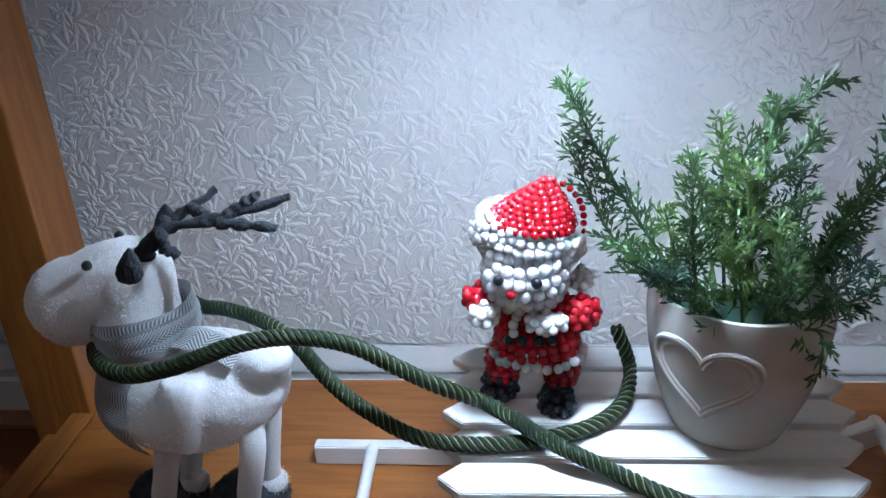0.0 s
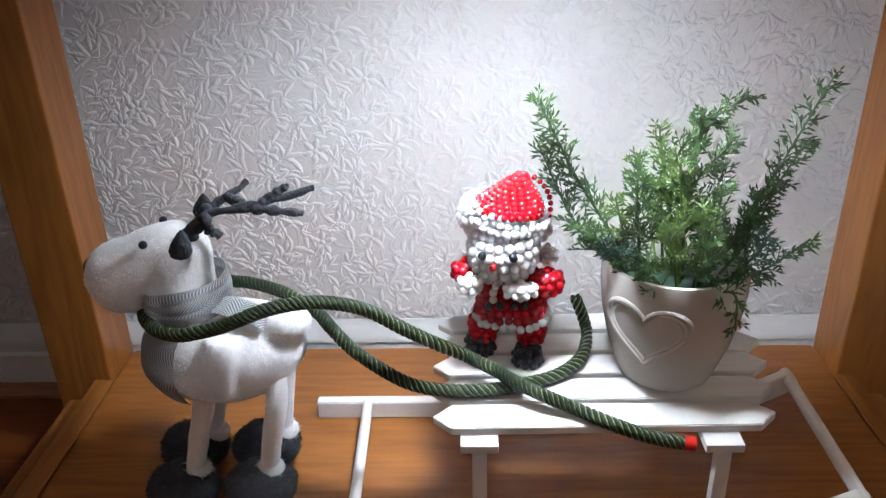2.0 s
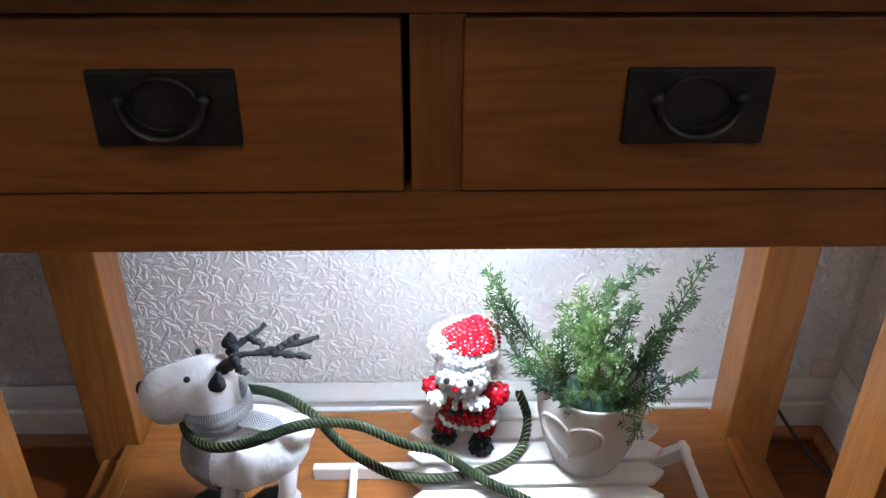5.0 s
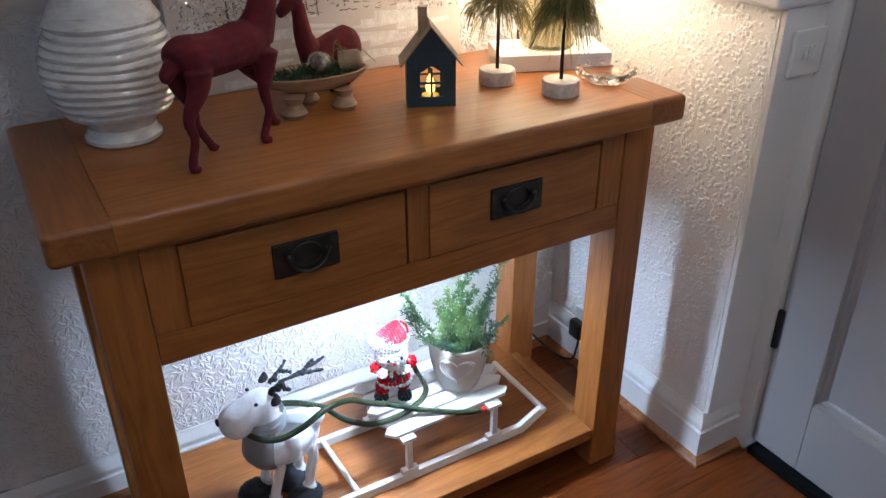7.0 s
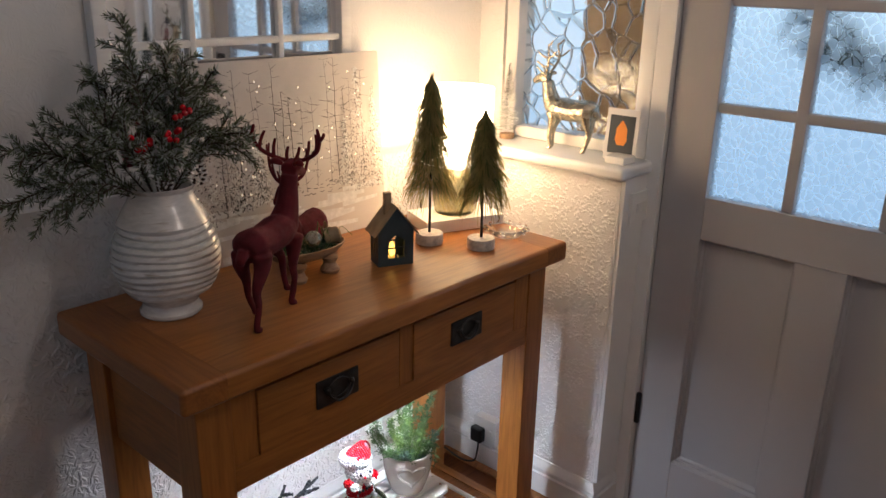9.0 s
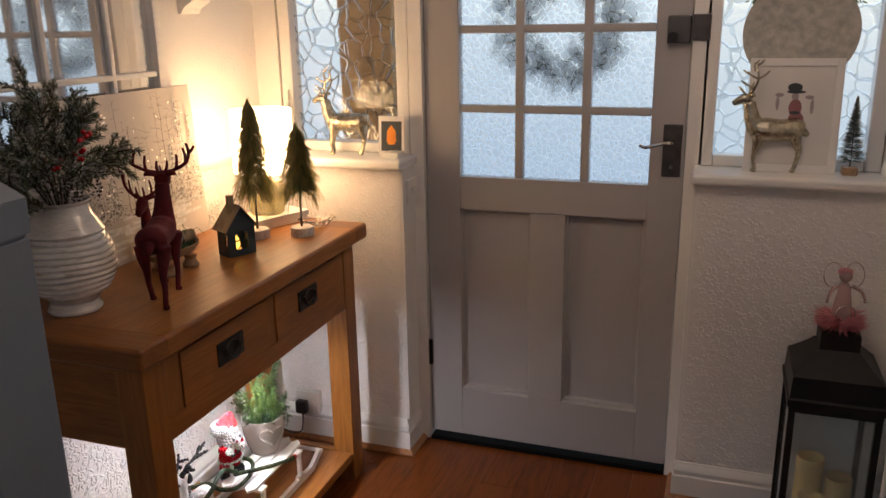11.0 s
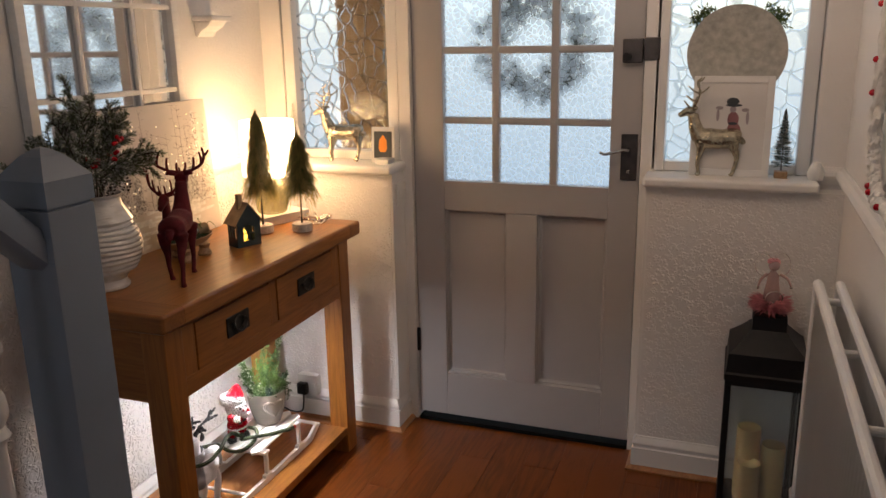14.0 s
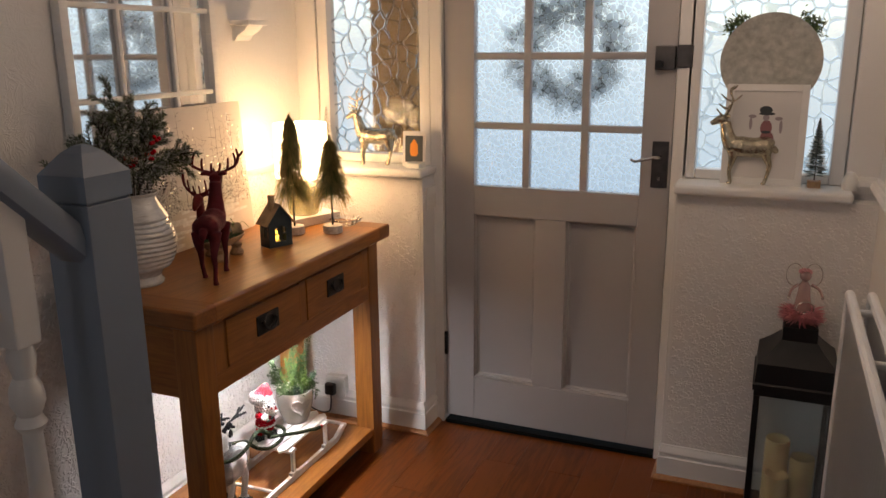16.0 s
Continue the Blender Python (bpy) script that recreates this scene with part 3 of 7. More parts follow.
DADO = [(0, 1.050), (0.012, 1.050), (0.016, 1.061), (0.024, 1.067), (0.028, 1.079), (0.022, 1.091), (0.010, 1.095), (0.006, 1.105), (0, 1.105)]
for nm, prof, mat in (("baseboard", SK, PAINT), ("beading", BD, BEAD_WOOD)):
    lab = "white moulded skirting board" if nm == "baseboard" else "brown quarter-round floor beading"
    moulding(nm + "_1", SKN if nm == "baseboard" else prof, XB, XN, lab + " along the papered wall", mat, "x", YW, -1, 0, -1)
    moulding(nm + "_2", prof, YW, YL, lab + " under the window", mat, "y", XN, -1, -1, -1)
    moulding(nm + "_3", prof, XN, 0.80, lab + " round the end of the low wall", mat, "x", YL, -1, -1, 0)
    moulding(nm + "_4", prof, YR, YS, lab + " beside the lantern", mat, "y", XN, -1, 1, 1)
    moulding(nm + "_5", prof, XN, 0.80, lab + " at the door frame", mat, "x", YR, 1, -1, 0)
    moulding(nm + "_6", prof, XB, XN, lab + " under the radiator", mat, "x", YS, 1, 0, -1)
moulding("dado_rail_1", DADO, XB, XN + 0.02, "white painted dado rail on papered wall", PAINT, "x", YW, -1)
moulding("dado_rail_2", DADO, XB, 0.76, "white painted dado rail over the radiator", PAINT, "x", YS, 1)
moulding("dado_rail_3", DADO, -1.955, YS, "short white dado rail on the pier", PAINT, "y", 0.76, -1)


def sill(name, y0, y1):
    bm = bmesh.new()
    box(bm, XN - 0.035, 0.84, y0, y1, ZS - 0.034, ZS, bevel=0.012, seg=4)
    solid(name, bm, PAINT, "glossy white painted window sill with a rounded edge", "sill", kind="structure")


sill("window_sill_1", YL - 0.022, YW - 0.001)
sill("window_sill_2", -1.975, YR + 0.022)
solid("sill_corner_block", lathe(bmesh.new(), [(0.0, 0.0), (0.022, 0.0), (0.026, 0.02), (0.02, 0.04), (0.012, 0.055), (0.0, 0.06)], 16, (0.735, -1.965, ZS)), PAINT, "rounded white plaster stop at the sill's end", "trim", kind="structure")


def window(name, y0, y1, z1, label):
    """A side light: a frame round one pane of pressed glass."""
    w = thing(name, label, "window", kind="structure")
    w0 = 0.045
    part("window_frame", boxm(0.80, 0.87, y0, y0 + w0, ZS, z1, bevel=0.006), PAINT, w)
    part("window_frame", boxm(0.80, 0.87, y1 - w0, y1, ZS, z1, bevel=0.006), PAINT, w)
    part("window_frame", boxm(0.803, 0.87, y0 + w0, y1 - w0, ZS, ZS + 0.035, bevel=0.006), PAINT, w)
    part("window_frame", boxm(0.803, 0.87, y0 + w0, y1 - w0, z1 - 0.05, z1, bevel=0.006), PAINT, w)
    pane = part("pane", boxm(0.838, 0.843, y0 + w0 - 0.004, y1 - w0 + 0.004, ZS + 0.03, z1 - 0.045), RIPPLE, w, "pressed obscured glass", smooth=False)
    pane.visible_shadow = False
    return w


window("window_1", -0.498, -0.012, 2.06, "white side window with patterned obscured glass")
window("window_2", -1.952, -1.443, 2.06, "white side window with patterned obscured glass")

# door frame and front door
jamb = thing("door_frame", "white painted frame round the front door", "door frame", kind="structure")
part("jamb", boxm(0.80, 0.90, DY0 + 0.003, YL + 0.002, ZF, 2.06, bevel=0.004), PAINT, jamb)
part("jamb", boxm(0.80, 0.90, YR - 0.004, DY1 - 0.003, ZF, 2.06, bevel=0.004), PAINT, jamb)
part("jamb_lining", boxm(XN + 0.002, 0.80, YR - 0.001, YR + 0.012, ZF + 0.13, ZS - 0.034, bevel=0.003), PAINT, jamb)
part("jamb_lining", boxm(XN + 0.002, 0.80, YL - 0.012, YL + 0.001, ZF + 0.13, ZS - 0.034, bevel=0.003), PAINT, jamb)
part("head", boxm(0.80, 0.90, DY1, DY0, 2.0, 2.06, bevel=0.004), PAINT, jamb)
part("threshold", boxm(0.806, 0.92, DY1, DY0, ZF - 0.01, ZF + 0.012, bevel=0.003), RUBBER, jamb, "black rubber door threshold")

door = thing("door_1", "closed pale grey front door with nine obscured panes", "door", kind="structure")
X0, X1 = XD, XD + 0.044
PL, PITCH, PWID = -0.672, 0.219, 0.190
ROWS_Z = [(0.993, 1.210), (1.236, 1.466), (1.492, 1.722)]
part("stile", boxm(X0, X1, PL, DY0, ZF + 0.03, 1.99, bevel=0.003), DOOR_PAINT, door)
part("stile", boxm(X0, X1, DY1, -1.300, ZF + 0.03, 1.99, bevel=0.003), DOOR_PAINT, door)
part("bottom_rail", boxm(X0, X1, -1.300, PL, ZF + 0.03, 0.195, bevel=0.003), DOOR_PAINT, door)
part("lock_rail", boxm(X0, X1, -1.300, PL, 0.878, 0.993, bevel=0.003), DOOR_PAINT, door)
part("top_rail", boxm(X0, X1, -1.300, PL, 1.722, 1.99, bevel=0.003), DOOR_PAINT, door)
part("middle_stile", boxm(X0, X1, -1.040, -0.920, 0.195, 0.878, bevel=0.003), DOOR_PAINT, door)
for y0, y1 in ((-0.920, PL), (-1.300, -1.040)):
    pn = part("panel", boxm(X0 + 0.030, X1 - 0.004, y0, y1, 0.195, 0.878), DOOR_PAINT, door, smooth=False)
    bm = bmesh.new()
    ring = [[bm.verts.new((X0 + d, a, b)) for a, b in ((y0 + i, 0.195 + i), (y1 - i, 0.195 + i), (y1 - i, 0.878 - i), (y0 + i, 0.878 - i))] for d, i in ((0.003, 0.0), (0.017, 0.001), (0.0175, 0.007), (0.026, 0.009), (0.0305, 0.015))]
    for a, b in zip(ring, ring[1:]):
        for i in range(4):
            bm.faces.new((a[i], a[(i + 1) % 4], b[(i + 1) % 4], b[i]))
    part("panel_moulding", bm, DOOR_PAINT, pn, smooth=False)
for i in range(2):
    y = PL - PWID - i * PITCH
    part("glazing_bar", boxm(X0 + 0.004, X1 - 0.004, y - 0.029, y, 0.993, 1.722, bevel=0.006), DOOR_PAINT, door)
    z = ROWS_Z[i][1]
    part("glazing_bar", boxm(X0 + 0.006, X1 - 0.006, -1.300, PL, z, z + 0.026, bevel=0.006), DOOR_PAINT, door)
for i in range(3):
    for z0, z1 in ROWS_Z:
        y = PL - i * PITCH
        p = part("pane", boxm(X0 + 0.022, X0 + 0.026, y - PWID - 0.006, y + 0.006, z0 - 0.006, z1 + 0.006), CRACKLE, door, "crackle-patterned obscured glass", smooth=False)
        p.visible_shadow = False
hp = part("handle_plate", boxm(X0 - 0.007, X0 + 0.002, -1.396, -1.339, 1.025, 1.188, bevel=0.003), BRONZE, door, "dark bronze lever plate")
bm = tube(bmesh.new(), smooth_path([(X0 - 0.004, -1.366, 1.135), (X0 - 0.035, -1.366, 1.135), (X0 - 0.048, -1.350, 1.136), (X0 - 0.050, -1.315, 1.128), (X0 - 0.050, -1.290, 1.121), (X0 - 0.048, -1.272, 1.127)], 26), lambda u: 0.0075 - 0.003 * u, 10)
part("lever", bm, CHROME, hp, "worn steel lever")
bm = bmesh.new()
box(bm, X0 - 0.009, X0 - 0.004, -1.371, -1.362, 1.050, 1.058)
lathe(bm, [(0.006, 0), (0.006, 0.003)], 12, (X0 - 0.008, -1.3665, 1.060))
part("keyhole", bm, CHROME, hp)
lk = part("night_latch", boxm(X0 - 0.030, X0 + 0.002, -1.402, -1.335, 1.432, 1.512, bevel=0.004), BRONZE, door, "dark metal night latch")
part("knob", tube(bmesh.new(), [(X0 - 0.028, -1.352, 1.452), (X0 - 0.048, -1.352, 1.452), (X0 - 0.050, -1.352, 1.452)], 0.014, 14), BLACK, lk)
part("staple", boxm(X0 - 0.026, X0 + 0.001, -1.458, -1.407, 1.440, 1.515, bevel=0.003), BRONZE, jamb, "dark metal lock keep")
for z in (0.33, 1.75):
    part("hinge", boxm(XD - 0.010, XD + 0.002, DY0 - 0.010, DY0 + 0.012, z - 0.05, z + 0.05, bevel=0.004), BLACK, door, "black butt hinge")

# outside, seen through the obscured glass
bm = bmesh.new()
box(bm, 1.02, 1.20, -0.350, -0.140, ZF, 2.3)
solid("porch_post", bm, BRICK_TAN, "tan porch post outside the window", "post", kind="structure")
wreath = Soup()
rng = random.Random(5)
for k in range(420):
    a = rng.random() * 2 * math.pi
    r = 0.165 + rng.uniform(-0.05, 0.05)
    wreath.spike((0.955 + rng.uniform(0, 0.03), -0.985 + r * math.cos(a), 1.50 + r * math.sin(a)), (rng.uniform(-0.2, 0.3), rng.uniform(-1, 1), rng.uniform(-1, 1)), rng.uniform(0.05, 0.09), 0.006)
wreath.thing("door_wreath", [SHRUB], "dark green wreath hanging outside the front door", "wreath")
lamp("daylight", "AREA", pose(1.75, -0.98, 1.6, 0, 90, 0), 72, (0.55, 0.80, 1.0), 5.0, 6.0)


# raised pattern of the embossed paper: stems, leaves, petals
def relief(parent, origin, eu, ev, out, u1, v1, seed, high=0.0013, pitch=0.040, size=1.0, wide=1.0):
    r = random.Random(seed)
    origin, eu, ev, out = Vector(origin), Vector(eu), Vector(ev), Vector(out)
    verts, faces = [], []

    def leaf(u, v, a, bend, length, w, h, n=6):
        i0 = len(verts)
        length, w = length * size, w * (0.35 + 0.65 * size) * wide
        step = length / (n - 1)
        for k in range(n):
            t = k / (n - 1)
            half = w * math.sin(math.pi * min(1, 0.06 + 0.92 * t) ** 0.8) + 0.0001
            nu, nv = -math.sin(a), math.cos(a)
            hh = h * (0.25 + 0.75 * math.sin(math.pi * (0.1 + 0.85 * t)))
            for s, z in ((-1, 0.0), (-0.45, hh), (0.45, hh * 0.9), (1, 0.0)):
                cu, cv = u + nu * half * s, v + nv * half * s
                verts.append(origin + eu * min(max(cu, 0), u1) + ev * min(max(cv, 0), v1) + out * (z - 0.00005))
            u, v = u + math.cos(a) * step, v + math.sin(a) * step
            a += bend / (n - 1)
        for k in range(n - 1):
            for s in range(3):
                p = i0 + k * 4 + s
                faces.append((p, p + 4, p + 5, p + 1))
        return u, v, a

    nu, nv = int(u1 / pitch), int(v1 / pitch)
    for i in range(nu + 1):
        for j in range(nv + 1):
            u = (i + 0.5 * (j % 2) + r.uniform(-0.3, 0.3)) * pitch
            v = (j + r.uniform(-0.3, 0.3)) * pitch
            a = r.random() * 6.28
            kind = r.random()
            h = high * r.uniform(0.75, 1.15)
            if kind < 0.12:
                n = r.choice((5, 6, 7))
                for k in range(n):
                    b = a + 6.283 * k / n
                    leaf(u + 0.004 * math.cos(b), v + 0.004 * math.sin(b), b + 0.25, -0.5, r.uniform(0.010, 0.014), 0.0036, h)
                leaf(u - 0.003, v, 0, 0, 0.006, 0.003, h * 1.2, 4)
            elif kind < 0.72:
                bend = r.choice((-1, 1)) * r.uniform(0.8, 2.0)
                uu, vv, aa = u - 0.024 * size * math.cos(a), v - 0.024 * size * math.sin(a), a - bend / 2
                for k in range(5):
                    side = 1 if k % 2 else -1
                    leaf(uu, vv, aa + side * r.uniform(0.6, 1.0), -side * r.uniform(0.5, 1.3), r.uniform(0.012, 0.021), r.uniform(0.0024, 0.0036), h)
                    uu, vv, aa = leaf(uu, vv, aa, bend / 5, 0.0105, 0.0011, h * 0.8, 4)
                leaf(uu, vv, aa, bend * 0.5, 0.016, 0.0032, h)
            else:
                n = r.choice((3, 4, 5))
                for k in range(n):
                    b = a + (k - (n - 1) / 2) * 0.55
                    leaf(u - 0.012 * math.cos(a), v - 0.012 * math.sin(a), b, (k - (n - 1) / 2) * 0.7, r.uniform(0.018, 0.026), 0.0030, h)
                leaf(u - 0.014 * math.cos(a), v - 0.014 * math.sin(a), a + 3.14, r.uniform(-2.5, 2.5), 0.024, 0.0013, h * 0.8)
    me = bpy.data.meshes.new("embossed_relief")
    me.from_pydata([tuple(p) for p in verts], [], faces)
    me.materials.append(parent.data.materials[0])
    me.shade_smooth()
    ob = new("embossed_relief", me)
    ob.parent = parent
    return tagged(ob, "raised leaf and flower pattern", "", "", "stuff")


walls = bpy.data.objects
relief(walls["wall_north"], (-1.75, YW, 0.090), (1, 0, 0), (0, 0, 1), (0, -1, 0), 1.75 + XN, 0.958, 1, 0.0029, 0.0305, 1.28)
relief(walls["wall_east_1"], (XN, YL + 0.006, 0.108), (0, 1, 0), (0, 0, 1), (-1, 0, 0), YW - YL - 0.006, 0.918, 2, 0.0017, 0.031, 0.85, 1.8)
relief(walls["wall_east_2"], (XN, YS, 0.108), (0, 1, 0), (0, 0, 1), (-1, 0, 0), YR - YS - 0.006, 0.918, 3, 0.0019, 0.031, 0.85, 1.8)

# ---- console table ----
TX = 0.0
TOP, TT = 0.880, 0.052
SH = 0.088              # top of the low shelf
LO, LI = 0.515, 0.443   # legs, out and in
YF0, YB1 = -0.400, 0.012
table = thing("console_table", "honey-coloured oak console table with two drawers and a low shelf", "console table")
x0, x1, y0, y1 = TX - 0.557, TX + 0.552, -0.437, 0.030


def top_board(name, a, b, mat, ends):
    """A length of the top with rounded long edges; ends: the corners that show."""
    bm = boxm(a, b, y0, y1, TOP - TT, TOP)
    es = [e for e in bm.edges if abs(e.verts[0].co.y - e.verts[1].co.y) < 0.001 and abs(e.verts[0].co.z - e.verts[1].co.z) < 0.001]
    es += [e for e in bm.edges if e not in es and all(abs(v.co.x - ends) < 0.001 for v in e.verts)]
    bmesh.ops.bevel(bm, geom=es, offset=0.010, segments=4, affect="EDGES", profile=0.5)
    return part(name, bm, mat, table)


top_board("tabletop", x0 + 0.0865, x1 - 0.0865, OAK_X, 99)
top_board("end_board", x0, x0 + 0.086, OAK_END, x0)
top_board("end_board", x1 - 0.086, x1, OAK_END, x1)
for sx in (-1, 1):
    a, b = sorted((TX + sx * LI, TX + sx * LO))
    for ya, yb in ((YF0, YF0 + 0.075), (-0.062, YB1)):
        part("leg", boxm(a, b, ya, yb, ZF, TOP - TT, bevel=0.004), OAK_Z, table)
    a, b = sorted((TX + sx * (LI + 0.015), TX + sx * (LO - 0.012)))
    part("side_apron", boxm(a, b, YF0 + 0.075, -0.062, 0.610, TOP - TT, bevel=0.002), OAK_Y, table)
    part("side_stretcher", boxm(a, b, YF0 + 0.075, -0.062, SH - 0.052, SH - 0.026, bevel=0.002), OAK_Y, table)
    a, b = sorted((TX + sx * (LI - 0.004), TX + sx * (LI + 0.020)))
    part("shelf_batten", boxm(a, b, YF0 + 0.077, -0.064, SH + 0.001, SH + 0.005, bevel=0.0015), OAK_Y, table)
part("shelf", boxm(TX - LI - 0.0, TX + LI + 0.0, YF0 + 0.004, YB1, SH - 0.032, SH, bevel=0.005), OAK_X, table)
for sx in (-1, 1):
    a, b = sorted((TX + sx * LI, TX + sx * (LI + 0.022)))
    part("shelf_end", boxm(a, b, YF0 + 0.077, -0.064, SH - 0.025, SH, bevel=0.002), OAK_Y, table)
part("front_rail", boxm(TX - LI, TX + LI, YF0 + 0.003, YF0 + 0.028, 0.612, 0.666, bevel=0.002), OAK_X, table)
part("front_rail", boxm(TX - LI, TX + LI, YF0 + 0.003, YF0 + 0.028, 0.806, TOP - TT, bevel=0.002), OAK_X, table)
part("front_post", boxm(TX - 0.020, TX + 0.022, YF0 + 0.0035, YF0 + 0.028, 0.666, 0.806, bevel=0.002), OAK_Z, table)
for sx in (-1, 1):
    a, b = sorted((TX + sx * 0.390, TX + sx * LI))
    part("front_post", boxm(a, b, YF0 + 0.0035, YF0 + 0.028, 0.666, 0.806, bevel=0.002), OAK_Z, table)
part("underside_panel", boxm(TX - LI, TX + LI, YF0 + 0.028, YB1, 0.618, 0.630), OAK_X, table, smooth=False)
part("back_panel", boxm(TX - LI, TX + LI, YB1 - 0.015, YB1, 0.63, TOP - TT), OAK_X, table, smooth=False)
for a, b, pc in ((-0.3900, -0.0255, -0.2015), (0.0195, 0.3822, 0.195)):
    d = part("drawer", boxm(a, b, YF0 - 0.001, YF0 + 0.022, 0.6680, 0.8040, bevel=0.0025), OAK_X, table)
    h = part("handle_plate", boxm(pc - 0.0545, pc + 0.0545, YF0 - 0.006, YF0 + 0.001, 0.709, 0.768, bevel=0.0025), PEWTER, d, "dark pewter drawer plate")
    bm = bmesh.new()
    pts = [(pc + 0.031 * math.cos(t), YF0 - 0.013 - 0.004 * math.sin(t) ** 2, 0.744 + 0.026 * math.sin(t)) for t in np.linspace(math.pi * 0.97, math.pi * 2.03, 22)]
    tube(bm, pts, 0.0032, 8)
    for s in (-1, 1):
        ball(bm, (pc + s * 0.031, YF0 - 0.010, 0.746), 0.0062, 2)
    pts = [(pc + 0.026 * math.cos(t), YF0 - 0.0085, 0.742 + 0.020 * math.sin(t)) for t in np.linspace(0, 2 * math.pi, 28)]
    tube(bm, pts, 0.0022, 6)
    part("ring_pull", bm, PEWTER, h)

# cold light under the drawers
puck = thing("puck_light", "round cold white light stuck under the drawers", "light")
part("case", lathe(bmesh.new(), [(0.0, 0.0), (0.030, 0.0), (0.034, 0.004), (0.034, 0.016), (0.0, 0.016)], 28, (0.034, -0.262, 0.602)), PLASTIC, puck)
part("lens", lathe(bmesh.new(), [(0.0, -0.0025), (0.022, -0.002), (0.027, 0.001), (0.0, 0.001)], 24, (0.034, -0.262, 0.602)), LED_COLD, puck, "lit diffuser")
lamp("puck_beam", "AREA", pose(0.034, -0.255, 0.598), 5.2, (0.80, 0.91, 1.0), 0.060)

# ---- sled ----
sled = thing("toy_sled", "small white painted wooden sled on the oak shelf", "sled", group="")
SL = 0.210
rng = random.Random(2)
for k, (yc, xr) in enumerate(((-0.131, 0.300), (-0.171, 0.299), (-0.211, 0.294), (-0.251, 0.285), (-0.291, 0.275))):
    h, e = 0.0170, 0.018
    a, b = -0.035 + rng.uniform(-0.001, 0.002), xr
    bm = prism(bmesh.new(), [(a, yc), (a + e, yc - h), (b - e, yc - h + 0.003), (b, yc + 0.004), (b - e, yc + h + 0.003), (a + e, yc + h)], SL - 0.0085, SL)
    bmesh.ops.bevel(bm, geom=list(bm.edges), offset=0.0010, segments=2, affect="EDGES")
    part("slat", bm, WHITE_WOOD, sled)
RT = SH + 0.0215
for yc in (-0.130, -0.317):
    h = 0.0068
    out = [(-0.173, SH), (0.300, SH), (0.362, SH + 0.036), (0.364, SH + 0.044), (0.358, SH + 0.052), (0.349, SH + 0.054), (0.290, RT), (-0.173, RT)]
    bm = prism(bmesh.new(), out, yc - h, yc + h, "y")
    bmesh.ops.bevel(bm, geom=list(bm.edges), offset=0.0013, segments=2, affect="EDGES")
    part("runner", bm, WHITE_WOOD, sled)
    for xc in (0.0085, 0.2215):
        part("post", boxm(xc - 0.0065, xc + 0.0065, yc - 0.006, yc + 0.006, RT + 0.0112, SL - 0.0172, bevel=0.0012), WHITE_WOOD, sled)
        part("post_foot", boxm(xc - 0.019, xc + 0.019, yc - 0.0075, yc + 0.0075, RT + 0.0002, RT + 0.0112, bevel=0.0015), WHITE_WOOD, sled)
for xc in (0.0085, 0.2215):
    part("cross_bearer", boxm(xc - 0.0168, xc + 0.0168, -0.3225, -0.106, SL - 0.0172, SL - 0.0087, bevel=0.0012), WHITE_WOOD, sled)
part("dowel", tube(bmesh.new(), [(-0.115, -0.134, RT - 0.002), (-0.113, -0.220, RT - 0.002), (-0.111, -0.313, RT - 0.002)], 0.0058, 12), WHITE_WOOD, sled)
part("dowel", tube(bmesh.new(), [(0.353, -0.120, SH + 0.047), (0.353, -0.2, SH + 0.047), (0.353, -0.328, SH + 0.047)], 0.0066, 12), WHITE_WOOD, sled)

# ---- pot with cedar sprigs ----
PX, PY, PZ = 0.190, -0.217, SL
plant = thing("potted_plant", "cream heart pot full of green artificial cedar sprigs on the sled", "potted plant")
bm = bmesh.new()
prof = [(0.0, 0.0), (0.040, 0.0), (0.0435, 0.003), (0.0480, 0.014), (0.0575, 0.042), (0.0640, 0.073), (0.0665, 0.098), (0.0660, 0.1175), (0.0652, 0.1222), (0.0634, 0.1232), (0.0616, 0.1218), (0.0620, 0.100), (0.056, 0.060), (0.0, 0.058)]
lathe(bm, prof, 56, (PX, PY, PZ))
pot = part("pot", bm, CERAMIC, plant)
heart = []
for t in np.linspace(0, 2 * math.pi, 60):
    hx = 16 * math.sin(t) ** 3
    hz = 13 * math.cos(t) - 5 * math.cos(2 * t) - 2 * math.cos(3 * t) - math.cos(4 * t)
    heart.append((hx * 0.00235, 0.072 + hz * 0.00225))


def on_pot(u, z, turn, out):
    r = np.interp(z, [0.0, 0.003, 0.014, 0.042, 0.073, 0.098, 0.1175], [0.040, 0.0435, 0.0480, 0.0575, 0.0640, 0.0665, 0.0660]) + out
    a = turn + u / 0.060
    return (PX + r * math.cos(a), PY + r * math.sin(a), PZ + z)


part("heart_relief", tube(bmesh.new(), [on_pot(u, z, radians(-124), 0.0002) for u, z in heart], 0.0026, 8, caps=False), CERAMIC, pot)
bm = tube(bmesh.new(), [on_pot(u * 0.86, 0.072 + (z - 0.072) * 0.86, radians(-124), -0.0004) for u, z in heart], 0.0019, 8, caps=False)
part("heart_relief", bm, CERAMIC, pot)
part("moss", lathe(bmesh.new(), [(0.0, 0.088), (0.03, 0.090), (0.0570, 0.084), (0.0, 0.08)], 20, (PX, PY, PZ)), LEAF_DARK, plant)


